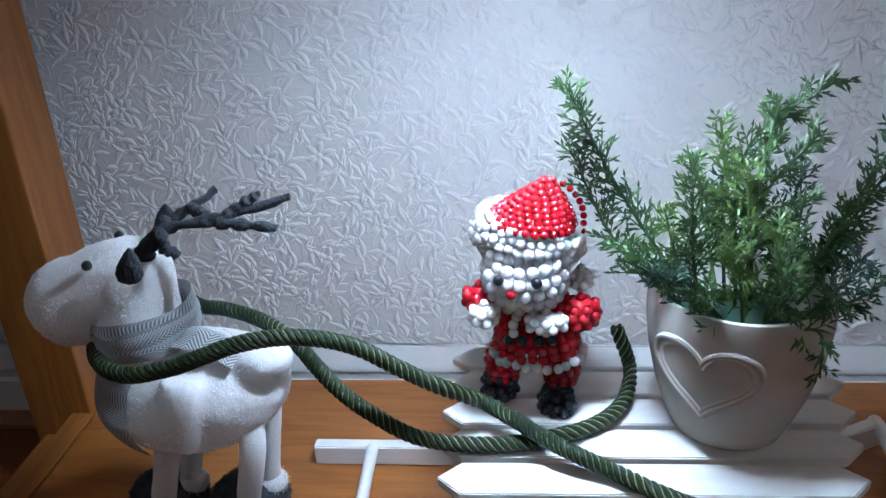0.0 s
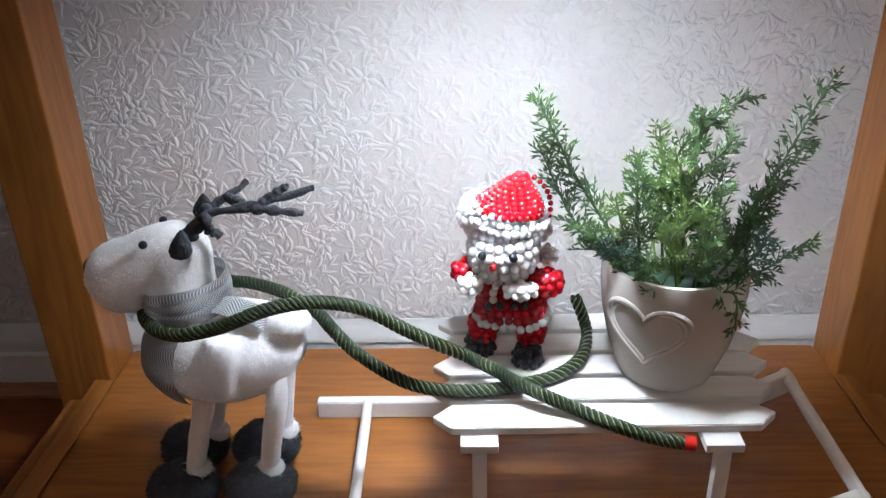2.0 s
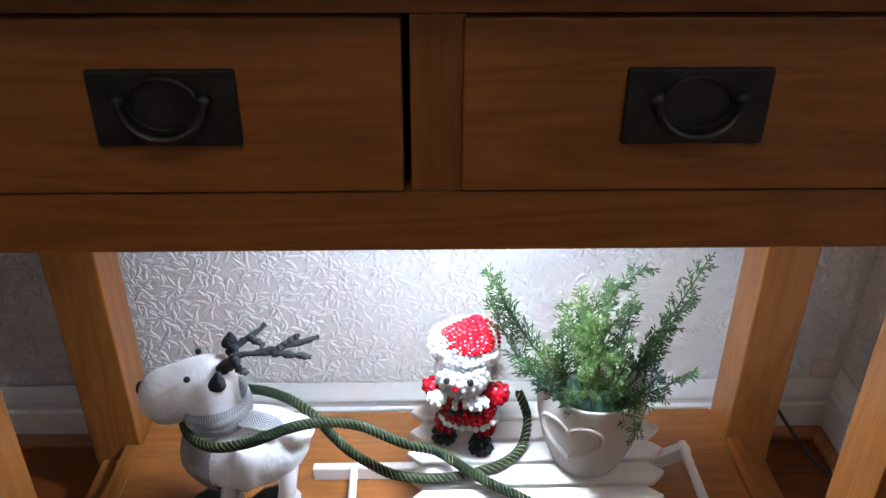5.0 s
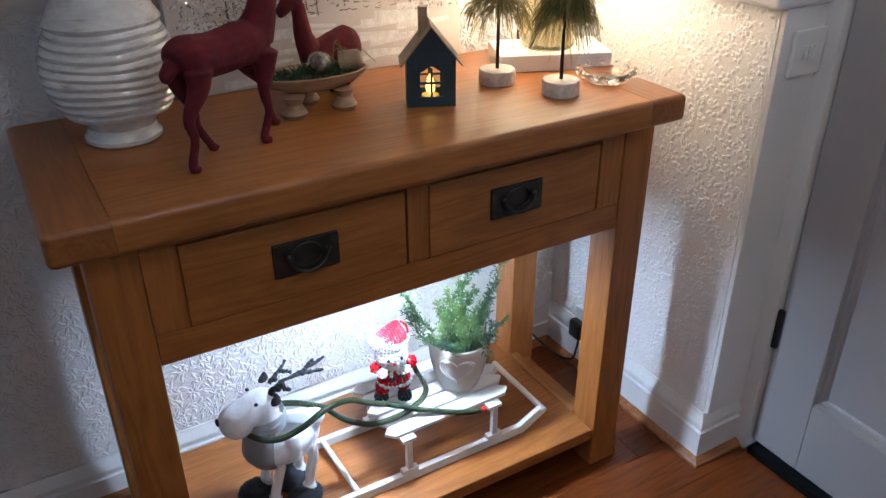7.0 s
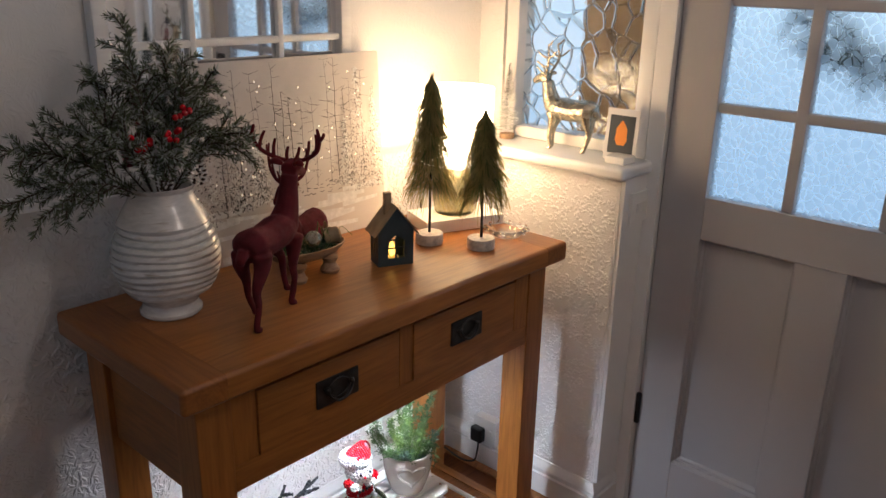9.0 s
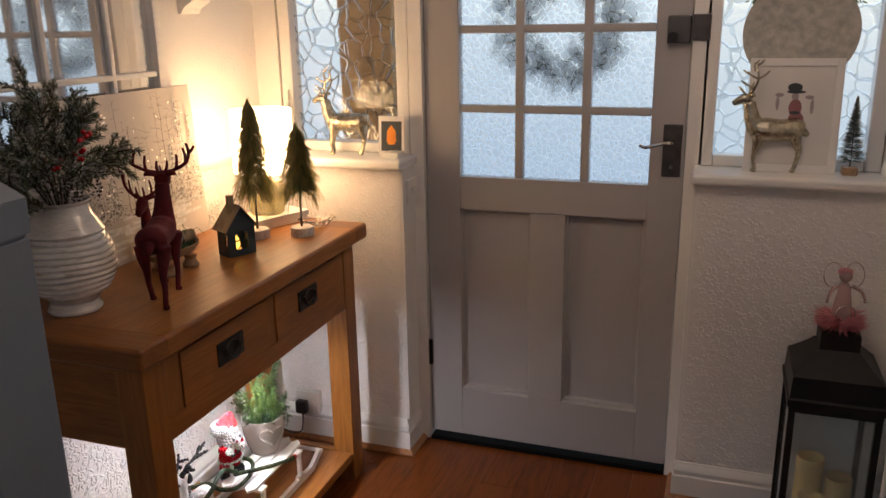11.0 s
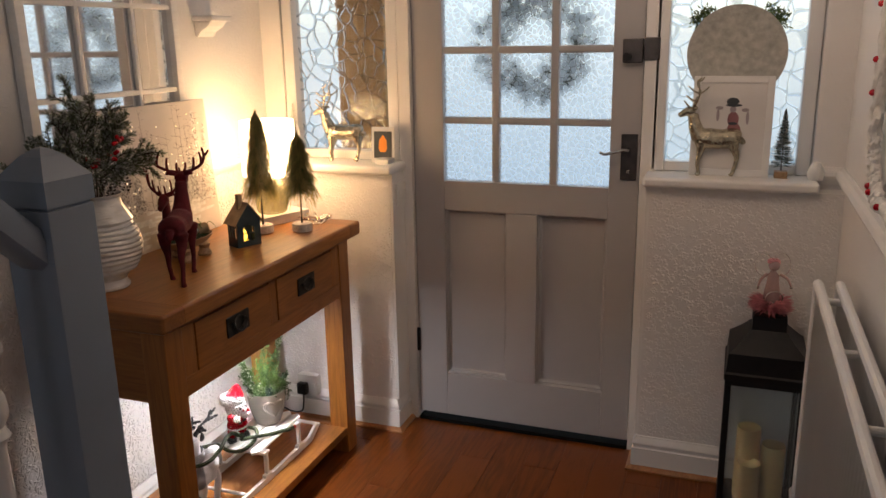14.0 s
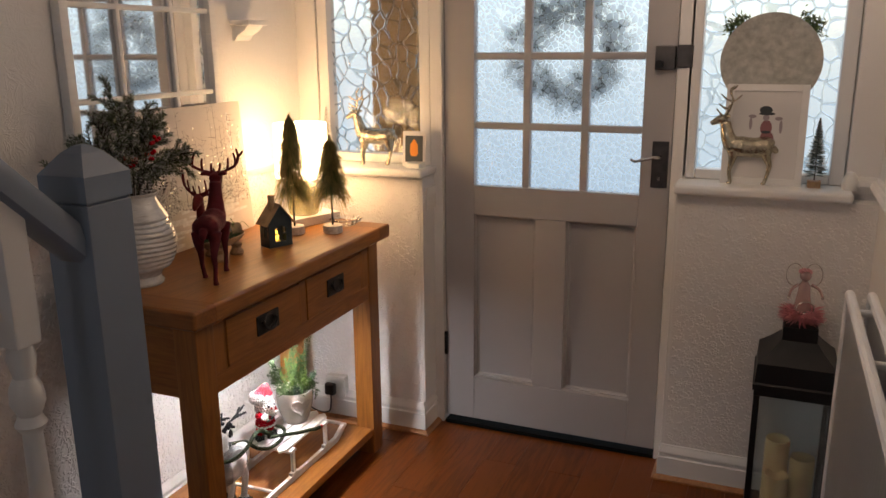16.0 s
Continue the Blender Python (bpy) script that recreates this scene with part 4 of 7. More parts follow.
def cedar(base, tip, bow, width, seed, mat, dens=1.0):
    """A cedar sprig: a bowed stem, alternate side twigs, forked scale leaves."""
    r = random.Random(seed)
    base, tip = Vector(base), Vector(tip)
    mid = (base + tip) / 2 + Vector(bow)
    pts = smooth_path([base, mid, tip], 24)
    s = Soup()
    s.stem(pts, 0.0016, 0.0008, 1)
    L = (tip - base).length
    n = int(L / 0.0040 * dens)
    for k in range(n):
        u = 0.22 + 0.78 * k / n
        i = min(int(u * 23), 22)
        p = pts[i].lerp(pts[i + 1], u * 23 - i)
        d = (pts[i + 1] - pts[i]).normalized()
        az = r.random() * 2 * math.pi
        a = d.orthogonal().normalized()
        o = a * math.cos(az) + d.cross(a) * math.sin(az)
        tl = width * (1.08 - u * 0.75) * r.uniform(0.55, 1.1)
        td = (o * 0.85 + d * r.uniform(0.6, 1.0) + Vector((0, 0, r.uniform(-0.15, 0.25)))).normalized()
        end = p + td * tl
        s.stem([p, (p + end) / 2 + d * tl * 0.06, end], 0.0008, 0.0004, 1, 3)
        m = max(3, int(tl / 0.0042))
        side = td.orthogonal().normalized()
        for q in range(m):
            w = (q + 0.6) / m
            lp = p.lerp(end, w)
            az2 = r.random() * 6.28
            so = side * math.cos(az2) + td.cross(side) * math.sin(az2)
            ld = td * 0.9 + so * 0.85
            ll = 0.0108 * (1.1 - 0.40 * w) * r.uniform(0.7, 1.25)
            s.spike(lp, ld, ll, 0.00125, 1)
            if r.random() < 0.7:
                s.spike(lp + ld.normalized() * ll * 0.4, ld.normalized() + so.cross(td) * 0.8, ll * 0.75, 0.0011, 1)
        s.spike(end, td, 0.008, 0.0012, 1)
    return s.part("sprig", [TWIG, mat], plant)


GREEN = [LEAF, LEAF_PALE, LEAF_DARK]
for k, (bx, by, tx, ty, tz, bow, wd, g) in enumerate((
        (-0.030, 0.005, 0.060, -0.217, 0.481, (-0.012, 0, 0.012), 0.030, 0),
        (-0.036, -0.010, 0.063, -0.207, 0.437, (-0.010, 0.0, -0.008), 0.026, 0),
        (-0.040, 0.004, 0.097, -0.237, 0.370, (0.0, -0.01, 0.012), 0.026, 0),
        (-0.012, 0.012, 0.155, -0.187, 0.420, (0.0, 0, 0.0), 0.030, 1),
        (-0.022, -0.012, 0.125, -0.247, 0.403, (-0.006, 0, 0.0), 0.030, 1),
        (0.000, 0.010, 0.241, -0.197, 0.476, (-0.030, 0.0, 0.030), 0.030, 0),
        (0.004, -0.006, 0.226, -0.227, 0.448, (-0.016, 0.0, 0.018), 0.026, 0),
        (0.010, 0.004, 0.167, -0.202, 0.451, (-0.004, 0, 0.0), 0.024, 1),
        (0.030, 0.002, 0.302, -0.217, 0.496, (-0.006, 0.0, -0.022), 0.030, 0),
        (0.034, 0.010, 0.302, -0.192, 0.434, (-0.004, 0.0, -0.014), 0.026, 0),
        (0.040, -0.006, 0.299, -0.237, 0.357, (0.0, 0.0, -0.010), 0.024, 0),
        (0.012, -0.022, 0.195, -0.267, 0.399, (0.004, 0, 0.0), 0.028, 1),
        (0.008, -0.038, 0.230, -0.280, 0.291, (0.008, -0.016, 0.030), 0.022, 0),
        (0.020, -0.014, 0.214, -0.247, 0.412, (0.002, 0.0, 0.0), 0.028, 0),
        (-0.004, -0.030, 0.164, -0.274, 0.384, (0.0, -0.006, 0.008), 0.028, 1),
        (-0.024, -0.026, 0.115, -0.274, 0.371, (-0.004, -0.006, 0.010), 0.024, 2),
        (0.036, -0.020, 0.255, -0.258, 0.370, (0.004, -0.004, 0.006), 0.026, 2),
        (0.024, 0.018, 0.237, -0.177, 0.406, (0.0, 0.004, 0.0), 0.028, 2),
        (-0.004, 0.026, 0.183, -0.162, 0.394, (0.0, 0.004, 0.0), 0.026, 2),
        (-0.030, -0.018, 0.139, -0.257, 0.438, (-0.004, -0.004, 0.0), 0.030, 0),
        (0.016, -0.030, 0.200, -0.274, 0.374, (0.0, -0.008, 0.006), 0.030, 0),
        (0.002, -0.010, 0.180, -0.232, 0.427, (0.002, 0.0, 0.0), 0.032, 1),
        (-0.016, -0.036, 0.143, -0.284, 0.360, (-0.002, -0.008, 0.008), 0.028, 0),
        (0.032, -0.030, 0.232, -0.274, 0.349, (0.002, -0.006, 0.010), 0.028, 0),
        (0.044, 0.008, 0.276, -0.202, 0.390, (0.002, 0.0, -0.008), 0.026, 0),
        (0.008, 0.0, 0.200, -0.217, 0.466, (-0.006, 0.0, 0.006), 0.028, 0))):
    cedar((PX + bx, PY + by, PZ + 0.098), (tx, ty, tz), bow, wd, 40 + k, GREEN[g], 1.05)

# ---- beaded doll: one mesh ----
doll = Soup()
rng = random.Random(11)
SX, SY = 0.0405, -0.190


def bead(x, y, z, r, m):
    doll.ball((SX + x, SY + y, z), r * rng.uniform(0.94, 1.06), m, sub=2)


def bead_ring(cx, cy, z, rx, ry, r, m, n=None, a0=0.0, a1=2 * math.pi, off=0.0):
    n = n or max(3, int((rx + ry) / 2 * abs(a1 - a0) / (r * 1.85)))
    for i in range(n):
        a = a0 + off + (a1 - a0) * i / n
        bead(cx + rx * math.cos(a) + rng.uniform(-0.0008, 0.0008), cy + ry * math.sin(a) + rng.uniform(-0.0008, 0.0008), z + rng.uniform(-0.0014, 0.0014), r, m)


def bead_shell(cx, cy, cz, rx, ry, rz, r, m, z0=-1.0, z1=1.0, lean=0.0, gloss=None):
    """Beads strung in rows over a rounded form, from z0 to z1 of its half height."""
    rows_ = max(2, int(round((z1 - z0) * rz / (r * 1.70))))
    for q in range(rows_ + 1):
        t = z0 + (z1 - z0) * q / rows_
        k = math.sqrt(max(0.0, 1 - t * t))
        if k * rx < r * 0.8:
            bead(cx + lean * t * rz, cy, cz + t * rz, r, m)
            continue
        n = max(4, int(2 * math.pi * k * (rx + ry) / 2 / (r * 1.92)))
        for i in range(n):
            a = 2 * math.pi * (i + 0.5 * (q % 2)) / n
            mm = m if gloss is None or rng.random() > 0.45 else gloss
            bead(cx + lean * t * rz + k * rx * math.cos(a) + rng.uniform(-0.0005, 0.0005), cy + k * ry * math.sin(a), cz + t * rz + rng.uniform(-0.0006, 0.0006), r, mm)
    doll.ball((SX + cx + lean * 0.3 * rz, SY + cy, cz + (z0 + z1) / 2 * rz), 1, m, (rx * 0.98, ry * 0.98, rz * (z1 - z0) * 0.49), 3)


# head, fur brim and pointed hat
bead_shell(-0.007, -0.008, 0.3310, 0.0310, 0.0325, 0.0300, 0.0050, 2, -0.72, 0.45)
for q, (rr, dz) in enumerate(((0.0355, -0.0085), (0.0395, -0.0035), (0.0410, 0.0030), (0.0405, 0.0095), (0.0380, 0.0155), (0.0325, 0.0205))):
    n = int(2 * math.pi * rr / 0.0071)
    for i in range(n):
        a = 2 * math.pi * (i + 0.5 * (q % 2)) / n
        fluff = rr * rng.uniform(0.95, 1.05)
        x = fluff * math.cos(a)
        bead(-0.005 + x, 0.006 + fluff * 0.86 * math.sin(a), 0.3535 + dz - 0.14 * x + rng.uniform(-0.0016, 0.0016), rng.uniform(0.0034, 0.0050), 2 if rng.random() < 0.7 else 1)
doll.ball((SX - 0.005, SY + 0.008, 0.3560), 1, 1, (0.0385, 0.0300, 0.0185), 3)
for q in range(10):
    t = q / 9
    rr = 0.0285 * (1 - t ** 1.2) + 0.0030
    n = max(4, int(2 * math.pi * rr / 0.0066))
    for i in range(n):
        a = 2 * math.pi * (i + 0.5 * (q % 2)) / n
        x = rr * math.cos(a)
        cx, cz = -0.002 + 0.011 * t, 0.3715 + 0.0310 * t - 0.12 * x * (1 - t)
        bead(cx + x, rr * 0.9 * math.sin(a), cz, 0.0036, 0)
        if (i + q) % 2 == 0:
            bead(cx + x * 1.07, rr * 0.965 * math.sin(a) - 0.0004, cz + 0.0026, 0.0008, 1)
for q in range(4):
    t = q / 4
    doll.ball((SX - 0.002 + 0.011 * t, SY, 0.3705 + 0.029 * t), 1, 0, (0.0275 * (1 - t ** 1.2), 0.0250 * (1 - t ** 1.2), 0.011), 2)
for q in range(10):
    t = q / 9
    bead(0.014 + 0.020 * math.sin(t * 2.3) ** 0.8 + 0.004 * t, -0.002, 0.4035 - 0.048 * t ** 1.3, 0.0028, 0)
bead_shell(0.0365, 0.008, 0.3170, 0.0085, 0.0085, 0.0095, 0.0033, 1)
for x, z in ((-0.0272, 0.3405), (0.0005, 0.3385)):
    bead(x, -0.0410 + 0.0014 * (x < -0.02), z, 0.0044, 3)
bead(-0.0178, -0.0440, 0.3305, 0.0036, 0)
# coat with a front edging, belt and flared skirt
bead_shell(-0.001, 0.000, 0.2960, 0.0275, 0.0225, 0.0270, 0.0042, 0, -0.85, 0.80)
for q in range(5):
    bead(-0.0165 + 0.0012 * q * (q < 3) , -0.0245 - 0.0012 * (q == 2), 0.3165 - 0.0075 * q, 0.0042, 1)
for x in (-0.0245, -0.006, 0.0045):
    bead(x, -0.0225, 0.3145 - 0.003 * (x > 0), 0.0040, 1)
for x in (-0.020, -0.010, 0.003, 0.013):
    bead(x, -0.0262 + 0.30 * abs(x + 0.003) ** 1.4, 0.2805, 0.0043, 3)
for q, rr in enumerate((0.0290, 0.0315, 0.0330)):
    bead_ring(0.002, 0, 0.2780 - q * 0.0070, rr, rr * 0.86, 0.0043, 0, off=q * 0.2)
bead_ring(0.003, 0, 0.2575, 0.0365, 0.0310, 0.0042, 2)
doll.ball((SX + 0.002, SY, 0.272), 1, 0, (0.0295, 0.0250, 0.014), 3)
# sleeves and mittens
for ax, ay, az, ar, hx, hy, hz, hrx, hrz in ((-0.0425, -0.010, 0.3105, 0.0112, -0.0385, -0.0285, 0.3055, 0.0095, 0.0095), (0.0355, -0.010, 0.2965, 0.0135, 0.0085, -0.0330, 0.3010, 0.0140, 0.0088)):
    bead_shell(ax, ay, az, ar, ar * 0.9, ar, 0.0043, 0)
    bead_shell(hx, hy, hz, hrx, 0.0080, hrz, 0.0038, 1)
# trousers and boots
for cx, cy, fx, fy in ((-0.0255, 0.004, -0.0285, 0.004), (0.0215, -0.004, 0.0175, -0.018)):
    bead_shell(cx, cy, 0.2420, 0.0125, 0.0115, 0.0200, 0.0042, 0, -0.9, 0.75)
    for q, k in enumerate((1.0, 1.0, 0.8)):
        bead_ring(fx, fy, 0.2142 + q * 0.0066, 0.0125 * k, 0.0125 * k, 0.0042, 3, off=q * 0.4)
        bead_ring(fx, fy, 0.2142 + q * 0.0066, 0.0058, 0.0058, 0.0042, 3, n=4)
doll.thing("beaded_doll", [BEAD_RED, BEAD_WHITE, BEAD_CLEAR, BEAD_BLACK], "small red, white and black glass bead doll standing on the sled", "doll")

# ---- plush reindeer: one mesh ----
toy = Soup()
rng = random.Random(3)
DYc = -0.233


def plush(bm, mat, tufts, length=0.0045):
    if tufts:
        toy.fur(bm, tufts, length, 0.00028, mat, rng, 0.0)
    toy.take(bm, mat)


def blended(bm, voxel, passes):
    """Overlapping stuffed pieces drawn into one soft skin."""
    ob = new("stuffing", mesh_of(bm, "stuffing"))
    mo = ob.modifiers.new("skin", "REMESH")
    mo.mode, mo.voxel_size = "VOXEL", voxel
    mo = ob.modifiers.new("soft", "SMOOTH")
    mo.factor, mo.iterations = 0.5, passes
    got = bpy.data.meshes.new_from_object(ob.evaluated_get(bpy.context.evaluated_depsgraph_get()))
    out = bmesh.new()
    out.from_mesh(got)
    bpy.data.objects.remove(ob)
    bpy.data.meshes.remove(got)
    return out


bm = bmesh.new()
ball(bm, (-0.2300, DYc, 0.2455), 1, 4, (0.0775, 0.053, 0.0490))
for v in bm.verts:
    u = (v.co.x + 0.230) / 0.0775
    v.co.z += 0.004 * u + 0.007 * max(0, u) ** 2
tube(bm, smooth_path([(-0.2640, DYc, 0.272), (-0.2625, DYc, 0.310), (-0.2615, DYc, 0.348)], 14), lambda u: 0.0325 - 0.0015 * u, 24)
ball(bm, (-0.2610, DYc, 0.3490), 0.0315, 4, (1.0, 0.95, 0.96))
tube(bm, smooth_path([(-0.258, DYc, 0.352), (-0.276, DYc, 0.346), (-0.296, DYc, 0.336), (-0.310, DYc, 0.329)], 16), lambda u: 0.0285 + 0.0045 * u, 24)
ball(bm, (-0.3130, DYc, 0.3265), 0.0358, 4, (0.98, 0.92, 1.0))
ball(bm, (-0.1680, DYc - 0.012, 0.2830), 0.0200, 3, (1.25, 1.1, 0.85))
tube(bm, smooth_path([(-0.2205, DYc - 0.040, 0.282), (-0.2225, DYc - 0.047, 0.255), (-0.2250, DYc - 0.040, 0.226)], 12), lambda u: 0.0150 + 0.0012 * math.sin(u * 9), 16)
bm = blended(bm, 0.0022, 34)
rough(bm, 0.0009, 60)
rough(bm, 0.0004, 230, 3)
plush(bm, 0, 9000, 0.0019)
for k, (tx, fx, fy, pz, sx) in enumerate(((-0.2507, -0.2700, -0.2640, 0.1240, -0.2890), (-0.2500, -0.2690, -0.2020, 0.1220, -0.2960), (-0.1814, -0.1967, -0.2640, 0.1255, -0.2115), (-0.1850, -0.1950, -0.2020, 0.1240, -0.2190))):
    bm = bmesh.new()
    tube(bm, smooth_path([(tx, fy * 0.7 + DYc * 0.3, 0.232), (tx, fy, 0.205), ((tx + fx) / 2 - 0.001, fy, 0.165), (fx, fy, 0.130)], 14), lambda u: 0.0108 - 0.0014 * u, 16)
    rough(bm, 0.0009, 80, k)
    plush(bm, 0, 150, 0.0014)
    bm = bmesh.new()
    ball(bm, (fx, fy, pz), 0.0140, 3, (1.06, 1.06, 0.86))
    rough(bm, 0.0014, 120, k)
    plush(bm, 0, 420, 0.0038)
    bm = bmesh.new()
    ball(bm, (sx + 0.004, fy - 0.003, SH + 0.0195), 1, 4, (0.0360, 0.0295, 0.0255))
    for v in bm.verts:
        u = (v.co.x - sx) / 0.036
        v.co.z += 0.0015 * u
        v.co.z = max(v.co.z, SH + 0.0005)
    rough(bm, 0.0022, 90, k)
    rough(bm, 0.0010, 300, k)
    for v in bm.verts:
        v.co.z = max(v.co.z, SH + 0.0005)
    toy.fur(bm, 2600, 0.0032, 0.00035, 1, rng, 0.0)
    toy.take(bm, 1)
# felt antlers, knotted and uneven
for k, pts in enumerate(([(-0.2426, -0.2402, 0.374), (-0.2310, -0.2430, 0.385), (-0.2191, -0.2453, 0.3934), (-0.1916, -0.2453, 0.3975), (-0.1579, -0.2412, 0.4046), (-0.1304, -0.2381, 0.4118)],
                         [(-0.1753, -0.2442, 0.4005), (-0.1630, -0.2410, 0.4090), (-0.1518, -0.2381, 0.4152)],
                         [(-0.1916, -0.2453, 0.3975), (-0.1650, -0.2490, 0.3965), (-0.1386, -0.2514, 0.3939)],
                         [(-0.2405, -0.2239, 0.3801), (-0.2280, -0.2190, 0.3880), (-0.2156, -0.2137, 0.3944), (-0.1967, -0.2024, 0.4050)],
                         [(-0.2156, -0.2137, 0.3944), (-0.2060, -0.2220, 0.3960), (-0.1963, -0.2310, 0.3965)],
                         [(-0.2283, -0.2504, 0.3863), (-0.2181, -0.2565, 0.3812), (-0.2110, -0.2585, 0.3761)],
                         [(-0.2450, -0.2420, 0.3690), (-0.2330, -0.2460, 0.3830), (-0.2240, -0.2470, 0.3900)])):
    bm = bmesh.new()
    tube(bm, smooth_path(pts, 26), lambda u: (0.0044 if k != 6 else 0.0068) * (1 - 0.28 * u) + 0.0007 * math.sin(u * 23 + k), 12)
    rough(bm, 0.0020, 170, k)
    rough(bm, 0.0008, 420, k)
    toy.fur(bm, 420, 0.0016, 0.00022, 1, rng)
    toy.take(bm, 1)
for at in ((-0.2310, -0.2530, 0.3830), (-0.2225, -0.2540, 0.3905), (-0.2290, -0.2300, 0.3900)):
    bm = bmesh.new()
    ball(bm, at, 0.0056, 2, (1.0, 0.9, 1.1))
    rough(bm, 0.0012, 200, 2)
    toy.take(bm, 1)
for s_, dz in ((-1, 0.0), (1, 0.006)):
    # a folded felt ear, pinched at the top and open below
    bm = bmesh.new()
    ball(bm, (0, 0, 0), 1, 4, (0.0118, 0.0042, 0.0135))
    for v in bm.verts:
        u = (v.co.z + 0.0135) / 0.027
        v.co.x *= 1.20 - 0.85 * u
        v.co.y *= 1.15 - 0.5 * u
        v.co.x += 0.0040 * (u - 0.4)
    rough(bm, 0.0007, 300, 1)
    toy.take(bm, 1, lambda c, s_=s_, dz=dz: Vector((-0.2430 + c.x, DYc + s_ * (0.0335 + 0.10 * (0.0135 - c.z)) + c.y, 0.3735 + dz + c.z)))
    bm = bmesh.new()
    ball(bm, (-0.2790, DYc + s_ * 0.0262, 0.3700), 0.0040, 2)
    toy.take(bm, 2)
bm = bmesh.new()
ball(bm, (-0.3480, DYc + 0.006, 0.3330), 0.0080, 2, (0.5, 1.1, 1))
toy.take(bm, 2)
toy.thing("toy_reindeer", [FUR, FELT, BEAD_BLACK], "white plush toy reindeer with grey felt antlers and shoes", "soft toy")

# scarf round its neck
scarf = thing("toy_scarf", "grey herringbone wool scarf round the toy's neck", "scarf")


def cloth(name, rows_, parent, thick=0.0022):
    """A strip of cloth through rows of points, with its weave laid along it."""
    bm = bmesh.new()
    uvl = bm.loops.layers.uv.new("UVMap")
    grid, uv = [], {}
    for i, row in enumerate(rows_):
        line = []
        for j, p in enumerate(row):
            v = bm.verts.new(p)
            u = 0 if j == 0 else uv[line[-1]][0] + (v.co - line[-1].co).length
            w = 0 if i == 0 else uv[grid[-1][j]][1] + (v.co - grid[-1][j].co).length
            uv[v] = (u, w)
            line.append(v)
        grid.append(line)
    for a, b in zip(grid, grid[1:]):
        for j in range(len(a) - 1):
            f = bm.faces.new((a[j], a[j + 1], b[j + 1], b[j]))
            for lp in f.loops:
                lp[uvl].uv = uv[lp.vert]
    bmesh.ops.solidify(bm, geom=list(bm.faces), thickness=thick)
    return part(name, bm, HERRING, parent)


NECK = (-0.2580, DYc)
wrap = []
for i in range(11):
    z = 0.2930 + i * 0.0033
    bulge = 0.0380 + 0.0030 * math.sin(i / 10 * math.pi) - (0.0016 if i in (4, 7) else 0)
    wrap.append([(NECK[0] - 0.002 * (i / 10) + bulge * 1.02 * math.cos(a), NECK[1] + bulge * 0.98 * math.sin(a), z + 0.005 * math.cos(a) + 0.0012 * math.sin(3 * a + i * 0.6)) for a in np.linspace(0, 2 * math.pi, 61)])
cloth("neck_wrap", wrap, scarf)
bib = []
for i in range(16):
    z = 0.2940 - i / 15 * 0.084
    k = math.sqrt(max(0.05, 1 - ((z - 0.2455) / 0.0575) ** 2))
    bib.append([(-0.2310 + 0.0810 * math.cos(a) * k + 0.0006 * math.sin(i * 1.1), DYc + 0.0560 * math.sin(a) * k, z + 0.002 * math.sin(a * 3)) for a in np.linspace(math.pi * 0.74, math.pi * 1.36, 28)])
cloth("front_tail", bib, scarf)
tail = []
for i in range(14):
    u = i / 13
    tail.append([(-0.2260 + 0.046 * u + 0.003 * math.sin(w * 5), DYc - 0.004 - 0.026 * w - 0.004 * u, 0.3110 - 0.0165 * u + 0.004 * math.sin(u * 3.1) - 0.010 * abs(w - 0.3)) for w in np.linspace(0, 1, 10)])
cloth("back_tail", tail, scarf)

# ---- green cord ----
rope = thing("cord_rope", "twisted dark green cord leading from the toy to the sled", "rope")
way = [(0.113, -0.135, 0.244), (0.125, -0.145, 0.209), (0.112, -0.205, 0.217), (0.087, -0.236, 0.217), (0.049, -0.254, 0.217), (0.019, -0.261, 0.217), (-0.017, -0.262, 0.217), (-0.052, -0.262, 0.224), (-0.083, -0.255, 0.238), (-0.108, -0.250, 0.256), (-0.127, -0.245, 0.277), (-0.140, -0.236, 0.288), (-0.170, -0.205, 0.288), (-0.194, -0.190, 0.289), (-0.217, -0.184, 0.292), (-0.237, -0.181, 0.293), (-0.262, -0.184, 0.309), (-0.297, -0.208, 0.306), (-0.297, -0.245, 0.296), (-0.278, -0.275, 0.296), (-0.249, -0.292, 0.299), (-0.215, -0.296, 0.308), (-0.191, -0.296, 0.317), (-0.168, -0.290, 0.323), (-0.141, -0.282, 0.324), (-0.114, -0.275, 0.319), (-0.087, -0.268, 0.307), (-0.060, -0.262, 0.286), (-0.031, -0.258, 0.267), (-0.001, -0.234, 0.236), (0.024, -0.252, 0.233), (0.043, -0.267, 0.230), (0.067, -0.282, 0.226), (0.095, -0.293, 0.219), (0.125, -0.314, 0.218), (0.158, -0.318, 0.207), (0.189, -0.320, 0.202)]
path = smooth_path(way, 520)
length = sum((a - b).length for a, b in zip(path, path[1:]))
turns = length / 0.023
